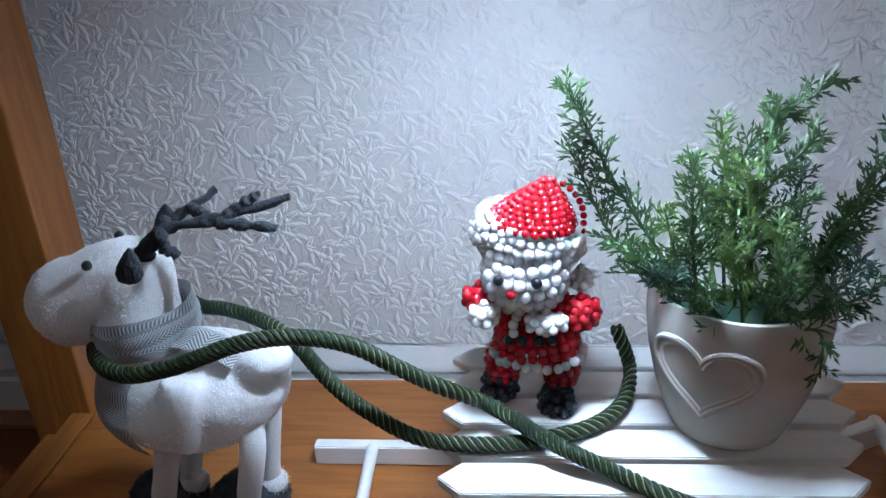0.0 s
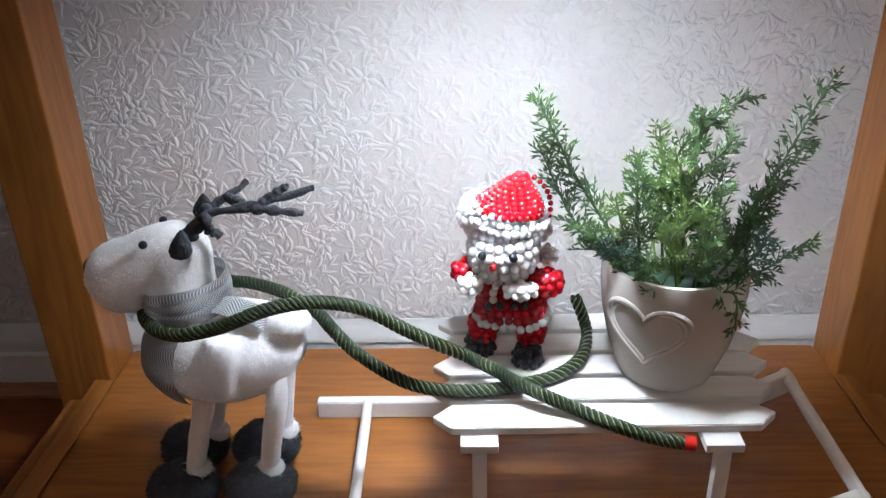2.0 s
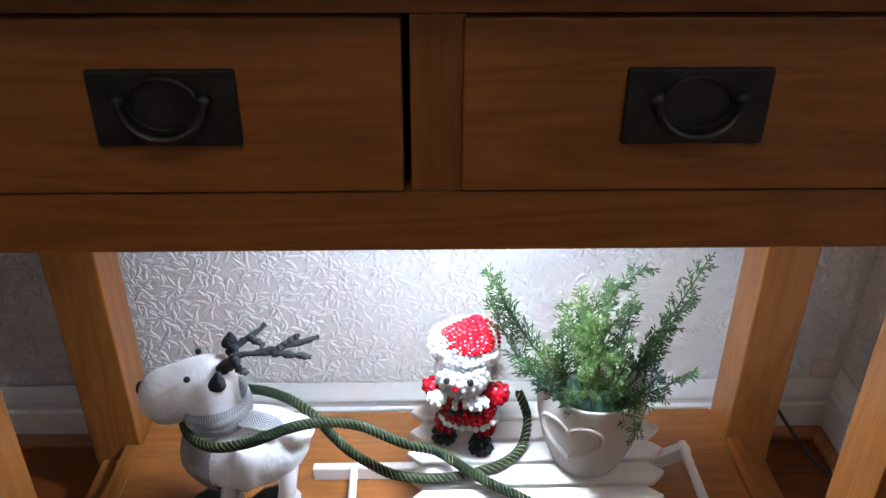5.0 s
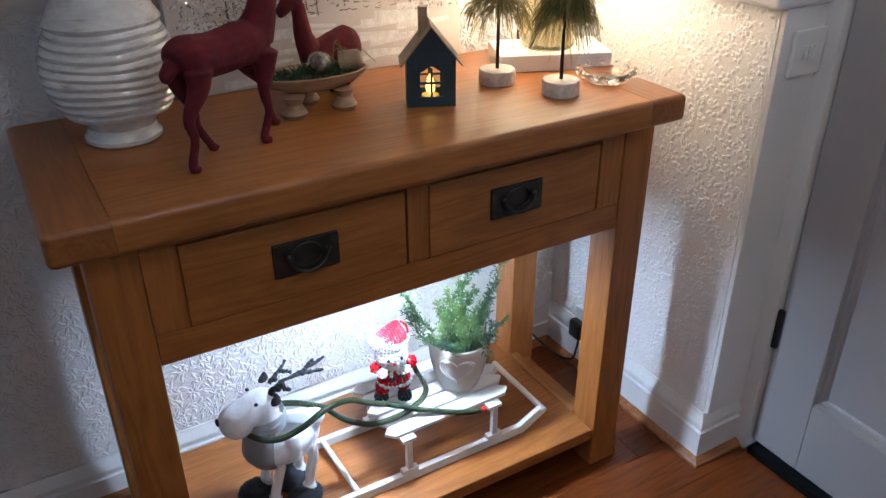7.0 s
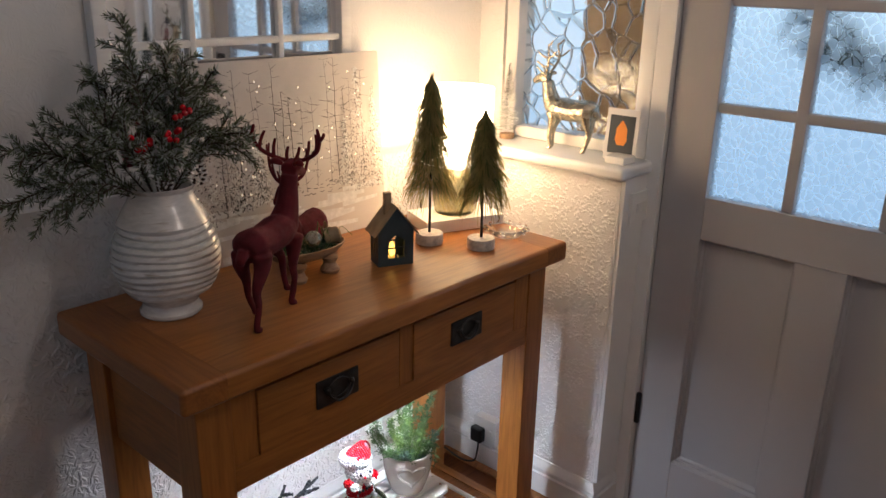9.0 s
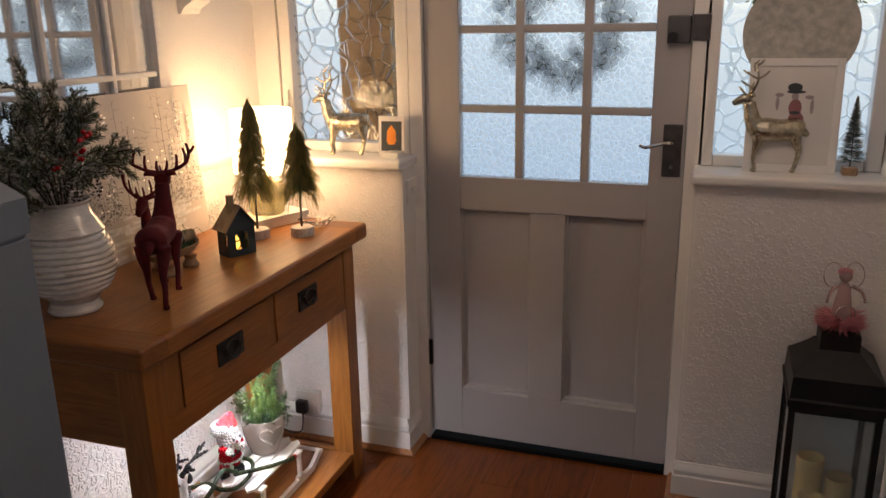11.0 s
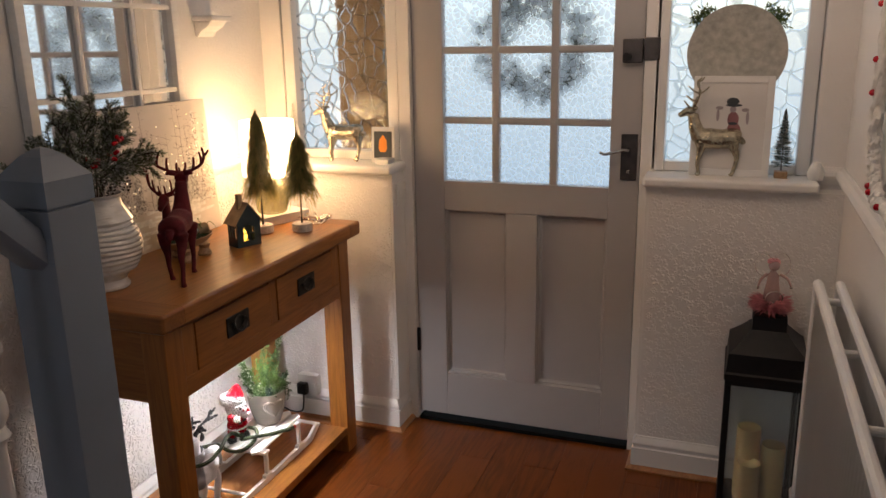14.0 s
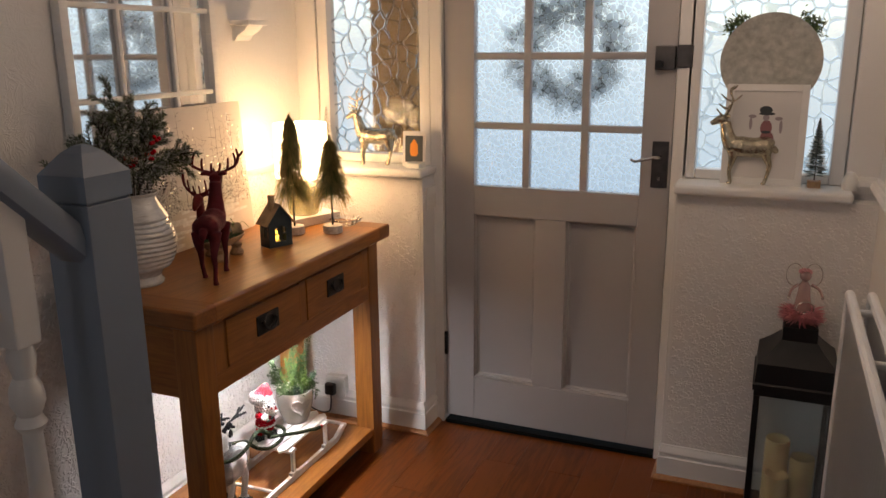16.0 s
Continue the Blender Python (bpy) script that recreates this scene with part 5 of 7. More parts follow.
for k in range(4):
    strand = []
    side = Vector((0, 0, 1))
    for i, p in enumerate(path):
        d = (path[min(i + 1, 519)] - path[max(i - 1, 0)]).normalized()
        side = (side - d * side.dot(d)).normalized()
        up = d.cross(side)
        a = 2 * math.pi * (turns * i / 519 + k / 4)
        strand.append(p + side * math.cos(a) * 0.0038 + up * math.sin(a) * 0.0038)
    part("strand", tube(bmesh.new(), strand, 0.0028, 8), ROPE, rope)
    thread = []
    side = Vector((0, 0, 1))
    for i, p in enumerate(path):
        d = (path[min(i + 1, 519)] - path[max(i - 1, 0)]).normalized()
        side = (side - d * side.dot(d)).normalized()
        up = d.cross(side)
        a = 2 * math.pi * (turns * i / 519 + k / 4 + 1 / 8)
        thread.append(p + side * math.cos(a) * 0.0051 + up * math.sin(a) * 0.0051)
    part("gold_thread", tube(bmesh.new(), thread, 0.0007, 5), ROPE_GOLD, rope, "pale thread in the cord")
d = (path[-1] - path[-6]).normalized()
part("end_tape", tube(bmesh.new(), [path[-1] - d * 0.004, path[-1] + d * 0.006], 0.0066, 12), RED_TAPE, rope, "red tape round the cord's end")

# ---- things on the table ----
# ribbed vase with fir branches
VX, VY = -0.392, -0.126
vase = thing("vase", "white ribbed ceramic vase with frosted fir branches on the table", "vase")
prof = [(0.0, 0.0), (0.056, 0.0), (0.060, 0.004), (0.060, 0.010), (0.054, 0.018), (0.053, 0.026), (0.060, 0.038), (0.072, 0.050)]
for k in range(10):
    z = 0.050 + k * 0.0133
    rr = 0.103 - 0.030 * ((z + 0.0065 - 0.118) / 0.075) ** 2
    prof += [(rr - 0.0022, z), (rr - 0.0004, z + 0.003), (rr + 0.0010, z + 0.0063), (rr - 0.0004, z + 0.0098), (rr - 0.0021, z + 0.0130)]
prof += [(0.0865, 0.190), (0.074, 0.212), (0.064, 0.228), (0.0595, 0.240), (0.0595, 0.250), (0.064, 0.256), (0.065, 0.259), (0.062, 0.260), (0.056, 0.255), (0.054, 0.235), (0.0, 0.22)]
bm = lathe(bmesh.new(), prof, 56, (VX, VY, TOP))
for v in bm.verts:
    a = math.atan2(v.co.y - VY, v.co.x - VX)
    if 0.04 < v.co.z - TOP < 0.19:
        v.co.z += 0.0016 * math.sin(3 * a + v.co.z * 40)
part("vase_body", bm, VASE_GLAZE, vase)


def fir(base, tip, droop, seed, mats, parent, needle=0.016, side=0.09, nsides=12):
    """A fir branch: a stem with side shoots, thick with needles."""
    r = random.Random(seed)
    base, tip = Vector(base), Vector(tip)
    mid = (base + tip) / 2 + Vector((0, 0, 0.03))
    s = Soup()
    shoots = [smooth_path([base, mid, tip + Vector((0, 0, -droop))], 16)]
    main = shoots[0]
    for k in range(nsides):
        u = 0.30 + 0.65 * k / nsides
        i = int(u * 15)
        d = (main[min(i + 1, 15)] - main[i]).normalized()
        a = d.orthogonal().normalized()
        az = r.random() * 6.28
        o = a * math.cos(az) + d.cross(a) * math.sin(az)
        L = side * (1.1 - 0.6 * u) * r.uniform(0.7, 1.2)
        e = main[i] + (o * 0.8 + d * 0.8).normalized() * L
        shoots.append(smooth_path([main[i], (main[i] + e) / 2 + d * 0.006, e + Vector((0, 0, -0.006))], 8))
    for sh in shoots:
        s.stem(sh, 0.0020, 0.0009, 0, 4)
        total = sum((a - b).length for a, b in zip(sh, sh[1:]))
        n = int(total / 0.00125)
        for k in range(n):
            u = 0.1 + 0.9 * k / n
            i = min(int(u * (len(sh) - 1)), len(sh) - 2)
            p = sh[i].lerp(sh[i + 1], u * (len(sh) - 1) - i)
            d = (sh[i + 1] - sh[i]).normalized()
            a = d.orthogonal().normalized()
            az = r.random() * 6.28
            o = a * math.cos(az) + d.cross(a) * math.sin(az)
            s.spike(p, o * 0.8 + d * 0.75, needle * r.uniform(0.7, 1.15), 0.0013, 2 if r.random() < 0.34 else 1)
    return s.part("fir_branch", mats, parent)


NECKZ = TOP + 0.235
FIR = [TWIG, FIR_GREEN, FROST_LEAF]
for k, (dx, dy, dz, dr) in enumerate(((-0.02, 0.03, 0.245, 0), (-0.26, -0.03, 0.085, 0.0), (-0.27, 0.02, 0.0, 0.02), (-0.20, 0.03, 0.06, 0.0), (0.055, 0.03, 0.20, 0), (0.115, 0.01, 0.150, 0), (-0.10, 0.01, 0.175, 0), (-0.175, -0.02, 0.110, 0.01), (-0.215, -0.05, 0.010, 0.03),
                                      (-0.14, -0.10, 0.125, 0.01), (0.02, -0.09, 0.160, 0), (0.10, -0.09, 0.085, 0.015), (-0.05, -0.12, 0.075, 0.02), (0.13, 0.06, 0.09, 0.01), (-0.07, 0.08, 0.12, 0),
                                      (0.045, -0.03, 0.185, 0), (-0.045, -0.03, 0.19, 0), (0.16, -0.04, 0.055, 0.02))):
    fir((VX + dx * 0.12, VY + dy * 0.12, NECKZ), (VX + dx * 1.15, VY + dy * 1.1, NECKZ + 0.035 + dz * 1.22), dr, 70 + k, FIR, vase)
rng = random.Random(9)
for cx, cy, cz in ((-0.382, -0.201, 1.285), (-0.404, -0.206, 1.245), (-0.452, -0.181, 1.235)):
    for k in range(6):
        s = Soup()
        s.ball((cx + rng.uniform(-0.018, 0.018), cy + rng.uniform(-0.012, 0.012), cz + rng.uniform(-0.012, 0.012)), 0.006, 0, sub=2)
        s.part("berry", [BEAD_RED], vase, "red berry")
for k, (cx, cy, cz) in enumerate(((0.045, -0.060, 0.045), (-0.03, -0.075, 0.05))):
    s = Soup()
    for j in range(46):
        u = j / 46
        a = j * 2.4
        r = 0.019 * math.sin(math.pi * (0.15 + 0.8 * u))
        p = Vector((VX + cx + r * 0.5 * math.cos(a), VY + cy + r * 0.5 * math.sin(a), NECKZ + cz - 0.02 + 0.045 * u))
        s.spike(p, (math.cos(a), math.sin(a), 0.5), 0.010, 0.0035, 1 if j % 2 else 0)
    s.part("pine_cone", [TWIG, SNOW], vase, "snow-tipped pine cone")


def velvet_deer(name, mat, m, label, pts_legs, body, neck, head, antlers, ears, group=""):
    """A standing or lying deer figure: one plain mesh."""
    s = Soup()

    def limb(bm, path_, radius):
        n = max(8, len(path_) * 7)
        pp = smooth_path(path_, n)
        rs = np.interp(np.linspace(0, 1, n), np.linspace(0, 1, len(radius)), radius)
        rs[0] *= 0.6
        rs[-1] *= 0.55
        tube(bm, pp, lambda u: float(np.interp(u, np.linspace(0, 1, n), rs)), 14)

    bm = bmesh.new()
    for path_, radius in body + neck + head + pts_legs:
        limb(bm, path_, radius)
    bm = blended(bm, 0.0023, 6)
    rough(bm, 0.0005, 90)
    s.take(bm, 0)
    for path_, radius in antlers + ears:
        bm = bmesh.new()
        limb(bm, path_, radius)
        s.take(bm, 0)
    return s.thing(name, [mat], label, "ornament", m, group)


STRIDE = ((-0.062, 0.020, -0.052, -0.030), (-0.066, -0.024, -0.092, -0.098), (0.056, 0.020, 0.080, 0.094), (0.054, -0.024, 0.044, 0.034))
STAND = ((-0.062, 0.018, -0.078, -0.066), (-0.062, -0.018, -0.068, -0.050), (0.058, 0.016, 0.060, 0.058), (0.058, -0.016, 0.064, 0.068))


def deer_legs(steps):
    legs = []
    for x, y, kx, fx in steps:
        legs.append(([(x, y, 0.155), (x - 0.004, y, 0.125), (kx, y, 0.085), (kx + 0.004, y, 0.050), (fx, y, 0.012), (fx + 0.008, y, 0.0)], [0.020, 0.015, 0.0085, 0.0062, 0.0062, 0.0090]))
    return legs


ANT = []
for sgn in (-1, 1):
    beam = [(0.098, 0.008, 0.300), (0.094, 0.034, 0.308), (0.086, 0.060, 0.326), (0.080, 0.070, 0.352), (0.080, 0.066, 0.378)]
    ANT.append(([(x, sgn * y, z) for x, y, z in beam], [0.0046, 0.0044, 0.0042, 0.0038, 0.0028]))
    for at, (ex, ey, ez) in ((0, (0.112, 0.012, 0.328)), (1, (0.106, 0.036, 0.345)), (2, (0.098, 0.054, 0.362)), (3, (0.068, 0.086, 0.372))):
        b = Vector(beam[at])
        ANT.append(([(b.x, sgn * b.y, b.z), ((b.x + ex) / 2, sgn * ((b.y + ey) / 2 + 0.002), (b.z + ez) / 2), (ex, sgn * ey, ez)], [0.0038, 0.0034, 0.0026]))
BODY = [([(-0.086, 0, 0.160), (-0.066, 0, 0.166), (-0.02, 0, 0.162), (0.03, 0, 0.166), (0.066, 0, 0.172)], [0.020, 0.036, 0.034, 0.036, 0.028]), ([(-0.085, 0, 0.165), (-0.098, 0, 0.150), (-0.098, 0, 0.138)], [0.012, 0.010, 0.006])]
NECKP = [([(0.052, 0, 0.165), (0.074, 0, 0.205), (0.084, 0, 0.245), (0.090, 0, 0.275)], [0.032, 0.023, 0.018, 0.017])]
HEADP = [([(0.082, 0, 0.282), (0.104, 0, 0.286), (0.126, 0, 0.274), (0.142, 0, 0.264)], [0.016, 0.019, 0.013, 0.009])]
EARS = [([(0.088, s * 0.012, 0.296), (0.082, s * 0.026, 0.302), (0.078, s * 0.036, 0.298)], [0.005, 0.008, 0.003]) for s in (-1, 1)]
velvet_deer("deer_figure", RED_VELVET, pose(-0.250, -0.264, TOP, 0, 0, 26) @ Matrix.Diagonal((1.10, 1.04, 0.94, 1)), "dark red velvet standing deer figure on the oak table", deer_legs(STRIDE), BODY, NECKP, HEADP, ANT, EARS)
LYING = [([(-0.075, 0, 0.050), (-0.05, 0, 0.056), (0.0, 0, 0.050), (0.05, 0, 0.052)], [0.030, 0.046, 0.044, 0.034]), ([(0.04, 0.02, 0.035), (0.075, 0.02, 0.022), (0.05, 0.02, 0.010)], [0.016, 0.012, 0.008]), ([(-0.04, 0.03, 0.03), (0.0, 0.035, 0.016), (0.03, 0.034, 0.010)], [0.02, 0.014, 0.009])]
LN = [([(0.045, 0, 0.055), (0.066, 0, 0.095), (0.072, 0, 0.130), (0.076, 0, 0.150)], [0.030, 0.022, 0.017, 0.016])]
drop = lambda paths, dz, dx: [([(x + dx, y, z - dz) for x, y, z in p], r) for p, r in paths]
velvet_deer("lying_deer_figure", RED_VELVET, pose(0.000, -0.058, TOP, 0, 0, 194) @ Matrix.Diagonal((0.80, 0.78, 1.10, 1)), "dark red velvet lying deer figure behind the bowl", [], LYING, LN, drop(HEADP, 0.126, -0.014), drop(ANT, 0.126, -0.014), drop(EARS, 0.126, -0.014))

# footed wooden bowl
bowl = thing("footed_bowl", "pale wooden footed bowl with moss and metal bells", "bowl")
BX, BY = -0.072, -0.151
bm = lathe(bmesh.new(), [(0.0, 0.034), (0.050, 0.036), (0.080, 0.046), (0.098, 0.060), (0.102, 0.066), (0.098, 0.067), (0.088, 0.058), (0.06, 0.050), (0.0, 0.048)], 40, (0, 0, 0), 1.0, 0.52)
part("bowl_body", bm, BOWL_WOOD, bowl, m=pose(BX, BY, TOP, 0, 0, -5))
for dx, dy in ((-0.048, -0.028), (0.046, -0.026), (0.0, 0.034)):
    part("foot", lathe(bmesh.new(), [(0.0, 0.0), (0.020, 0.0), (0.023, 0.008), (0.017, 0.016), (0.014, 0.024), (0.020, 0.036), (0.0, 0.040)], 20, (BX + dx, BY + dy, TOP)), BOWL_WOOD, bowl)
s = Soup()
rng = random.Random(21)
for k in range(900):
    a, u = rng.random() * 6.28, math.sqrt(rng.random())
    s.spike((BX + 0.082 * u * math.cos(a), BY + 0.040 * u * math.sin(a), TOP + 0.058), (rng.uniform(-1, 1), rng.uniform(-1, 1), rng.uniform(0.0, 0.8)), rng.uniform(0.012, 0.024), 0.0011, rng.randint(0, 1))
s.part("moss", [LEAF, LEAF_DARK], bowl, "green moss sprigs")
s = Soup()
for k in range(9):
    p = Vector((BX + 0.055 + rng.uniform(-0.01, 0.02), BY + rng.uniform(-0.02, 0.02), TOP + 0.07))
    e = p + Vector((rng.uniform(-0.03, 0.05), rng.uniform(-0.02, 0.02), rng.uniform(0.0, 0.045)))
    s.stem(smooth_path([p, (p + e) / 2 + Vector((0, 0, 0.02)), e, e + Vector((0.012, 0, -0.012))], 12), 0.0008, 0.0005, 0, 4)
s.part("curly_twigs", [LEAF_PALE], bowl, "curled dry grass")
for at, rot, mt in (((BX + 0.012, BY - 0.012, TOP + 0.082), (70, 0, -40), GOLD), ((BX + 0.070, BY - 0.004, TOP + 0.076), (80, 0, 60), ROOF_GOLD)):
    bm = lathe(bmesh.new(), [(0.0, 0.022), (0.012, 0.022), (0.017, 0.017), (0.0185, 0.0), (0.019, -0.016), (0.0175, -0.016), (0.016, 0.0), (0.0, 0.012)], 24)
    part("bell", bm, mt, bowl, "metal bell", m=pose(*at, *rot))

# tea-light house
HM = pose(0.120, -0.229, TOP, 0, 0, -25)
house = thing("tealight_house", "dark teal metal house lantern with lit windows and gold roof", "candle holder", HM)
W, D, EV, RD = 0.0430, 0.0290, 0.086, 0.140


def gable(bm, y, thick):
    """A gable end with arched and square openings cut as thin bars."""
    z0, z1 = 0.018, 0.064
    def slab(a, b, c, d):
        box(bm, a, b, y, y + thick, c, d)
    slab(-W, W, 0, z0)
    slab(-W, -0.0200, z0, z1 + 0.008)
    slab(0.0200, W, z0, z1 + 0.008)
    slab(-0.002, 0.002, z0, z1 + 0.006)
    slab(-0.0200, 0.0200, 0.041, 0.045)
    for s in (-1, 1):
        prism(bm, [(s * 0.0200, z1 - 0.002), (s * 0.0200, z1 + 0.0081), (s * 0.002, z1 + 0.0081), (s * 0.006, z1 + 0.006), (s * 0.012, z1 + 0.002)], y, y + thick, "y")
    prism(bm, [(-W, z1 + 0.008), (W, z1 + 0.008), (W, EV), (0, RD), (-W, EV)], y, y + thick, "y")


for y in (-D, D - 0.002):
    bm = bmesh.new()
    gable(bm, y, 0.002)
    part("gable", bm, HOUSE_BLUE, house, smooth=False)
for sx in (-1, 1):
    bm = bmesh.new()
    a, b = sorted((sx * W, sx * (W - 0.002)))
    yi = D - 0.002
    box(bm, a, b, -yi, yi, 0, 0.030)
    box(bm, a, b, -yi, yi, 0.064, EV)
    for k in range(4):
        yc = -yi + 2 * yi * k / 3
        box(bm, a, b, max(-yi, yc - 0.006), min(yi, yc + 0.006), 0.030, 0.064)
    part("side_wall", bm, HOUSE_BLUE, house, smooth=False)
    e = 0.010
    x_e, z_e = sx * (W + e), EV - e * (RD - EV) / W
    n = Vector((sx * (RD - EV), 0, W)).normalized() * 0.0022
    bm = prism(bmesh.new(), [(0, RD + 0.0005), (x_e, z_e), (x_e + n.x, z_e + n.z), (0, RD + 0.0034)], -D - 0.007, D + 0.007, "y")
    part("roof", bm, ROOF_GOLD, house, "worn gold roof", smooth=False)
part("chimney", boxm(-0.020, -0.004, -0.008, 0.008, RD - 0.026, RD + 0.030, bevel=0.001), ROOF_GOLD, house)
part("floor_plate", boxm(-W + 0.002, W - 0.002, -D + 0.002, D - 0.002, 0.0005, 0.002), HOUSE_BLUE, house)
cup = part("tea_light", lathe(bmesh.new(), [(0.0, 0.002), (0.016, 0.002), (0.016, 0.014), (0.0, 0.013)], 20), WAX, house)
part("flame", lathe(bmesh.new(), [(0.0, 0.014), (0.007, 0.020), (0.0085, 0.030), (0.005, 0.044), (0.0, 0.052)], 14), CANDLE_GLOW, cup)


# two small trees on birch slices
def slim_tree(at, height, seed, label):
    t = thing("ornament_tree", label, "ornament tree", pose(*at), "small trees on the table")
    part("base_slice", rough(lathe(bmesh.new(), [(0.0, 0.0), (0.034, 0.0), (0.0355, 0.003), (0.0350, 0.024), (0.033, 0.027), (0.0, 0.027)], 28), 0.0008, 60, seed), SLICE, t, "whitewashed birch slice")
    part("trunk", tube(bmesh.new(), [(0, 0, 0.0275), (0, 0, height * 0.6), (0.001, 0, height)], lambda u: 0.0036 - 0.0022 * u, 8), BLACK, t)
    s = Soup()
    r = random.Random(seed)
    for k in range(1700):
        u = r.random() ** 0.8
        z = 0.125 + (height - 0.125) * u
        a = r.random() * 6.28
        tier = 1 + 0.22 * math.sin(z * 150 + 3 * math.sin(a * 2 + seed))
        rad = (0.053 * (1 - u) ** 0.75 + 0.006) * tier
        L = (0.052 - 0.024 * u) * r.uniform(0.5, 1.3)
        p = Vector((math.cos(a) * rad * 0.2, math.sin(a) * rad * 0.2, z + 0.012))
        q = Vector((math.cos(a) * rad * r.uniform(0.6, 1.0), math.sin(a) * rad * r.uniform(0.6, 1.0), z - L * 0.10))
        e = q + Vector((math.cos(a) * r.uniform(0.006, 0.020), math.sin(a) * r.uniform(0.006, 0.020), -L * r.uniform(0.5, 0.9)))
        s.stem([p, q, e], 0.0012, 0.0005, 0 if r.random() < 0.8 else 1, 3)
    for k in range(40):
        s.spike((0, 0, height - 0.03 + 0.001 * k), (r.uniform(-0.4, 0.4), r.uniform(-0.4, 0.4), 0.8), 0.014, 0.0008, 0)
    s.part("foliage", [TREE_LEAF, LEAF_PALE], t, "drooping olive-green needles", kind="")
    return t


slim_tree((0.288, -0.193, TOP), 0.405, 31, "tall slim tree with drooping needles on birch slice")
slim_tree((0.350, -0.311, TOP), 0.330, 32, "shorter slim tree with drooping needles on birch slice")

# lamp on a white block
block = solid("wooden_block", boxm(-0.115, 0.115, -0.065, 0.065, 0, 0.034, bevel=0.003), PAINT, "low white painted block under the lamp", "block", pose(0.456, -0.132, TOP, 0, 0, -22))
table_lamp = thing("table_lamp", "lit table lamp with cream drum shade and glass base", "lamp")
LX, LY, LZ = 0.456, -0.128, TOP + 0.034
part("base", lathe(bmesh.new(), [(0.0, 0.0), (0.050, 0.0), (0.055, 0.006), (0.060, 0.045), (0.060, 0.080), (0.052, 0.108), (0.034, 0.122), (0.016, 0.128), (0.0, 0.129)], 36, (LX, LY, LZ)), LAMP_GLASS, table_lamp, "olive glass lamp base")
part("stem", tube(bmesh.new(), [(LX, LY, LZ + 0.128), (LX, LY, LZ + 0.19)], 0.008, 12), CHROME, table_lamp)
part("shade", lathe(bmesh.new(), [(0.094, 0.150), (0.096, 0.150), (0.096, 0.345), (0.094, 0.345)], 48, (LX, LY, LZ - 0.010)), SHADE, table_lamp, "glowing cream drum shade")
lamp("table_lamp_bulb", "POINT", pose(LX, LY, LZ + 0.25), 24, (1.0, 0.65, 0.32), 0.03)
cab = smooth_path([(0.500, 0.040, 0.905), (0.52, 0.055, 0.80), (0.53, 0.05, 0.62), (0.545, 0.055, 0.52), (0.515, 0.060, 0.40), (0.535, 0.04, 0.25), (0.51, 0.03, 0.16), (0.58, -0.05, 0.05), (0.625, -0.09, 0.025), (0.640, -0.095, 0.06), (0.652, -0.09, 0.115)], 90)
solid("power_cable", tube(bmesh.new(), cab, 0.0032, 7), BLACK_PLASTIC, "thin black cable hanging behind the table to the socket", "cable")

# pressed glass dish
dish = thing("glass_dish", "small clear pressed glass dish on the table", "dish", pose(0.470, -0.298, TOP + 0.0005))
bm = lathe(bmesh.new(), [(0.0, 0.0), (0.030, 0.0), (0.036, 0.003), (0.050, 0.018), (0.053, 0.022), (0.050, 0.023), (0.044, 0.018), (0.032, 0.008), (0.0, 0.006)], 48)
for v in bm.verts:
    k = 1 + 0.07 * math.cos(12 * math.atan2(v.co.y, v.co.x)) * min(1.0, v.co.z / 0.018)
    v.co.x, v.co.y = v.co.x * k, v.co.y * k
part("bowl", bm, CLEAR, dish)
for k in range(12):
    a = 2 * math.pi * k / 12
    part("rim_bead", ball(bmesh.new(), (0.055 * math.cos(a), 0.055 * math.sin(a), 0.021), 0.006, 2), CLEAR, dish)

# canvas of snowy trees, leaning on the wall
canvas = thing("canvas_picture", "canvas print of snowy trees with tiny lights leaning on wall", "picture", Matrix.Translation((0.030, 0.008, TOP + 0.001)) @ Matrix.Rotation(radians(-4), 4, "X"))
CH = 0.300
part("stretched_canvas", boxm(-CH, CH, 0.0, 0.018, 0, 0.455, bevel=0.0015), CANVAS, canvas)
s = Soup()
rng = random.Random(14)


def stroke(x, z, dx, dz, w, mat, layer):
    if abs(x) > CH - 0.006 or abs(x + dx) > CH - 0.006 or not 0.006 < z < 0.449 or not 0.006 < z + dz < 0.449:
        return
    n = Vector((dz, 0, -dx)).normalized() * w
    y = -0.0005 - 0.0002 * layer
    s.quad((x - n.x, y, z - n.z), (x + n.x, y, z + n.z), (x + dx + n.x * 0.6, y, z + dz + n.z * 0.6), (x + dx - n.x * 0.6, y, z + dz - n.z * 0.6), mat)


# snow on the ground, with soft tracks
for k in range(40):
    u = rng.random()
    stroke(-CH + 0.008 + 0.45 * u, rng.uniform(0.010, 0.125), rng.uniform(0.05, 0.13), rng.uniform(-0.006, 0.006), rng.uniform(0.003, 0.010), rng.choice((2, 2, 3)), 0.1 + 0.05 * k)
# bare trunks with drooping twigs
for k in range(15):
    x, z = -0.20 + 0.031 * k + rng.uniform(-0.012, 0.012), rng.uniform(0.115, 0.15)
    top, w, z0 = rng.uniform(0.33, 0.44), rng.uniform(0.0008, 0.0019), z
    while z < top:
        dx = rng.uniform(-0.002, 0.002)
        stroke(x, z, dx, 0.0205, w * (1 - 0.6 * (z - z0) / (top - z0)), 0 if w > 0.0013 else 1, 12)
        x, z = x + dx, z + 0.02
        for q in range(3):
            stroke(x, z, rng.uniform(-0.030, 0.030), rng.uniform(-0.010, 0.016), 0.0005, rng.choice((0, 1, 3)), 11)
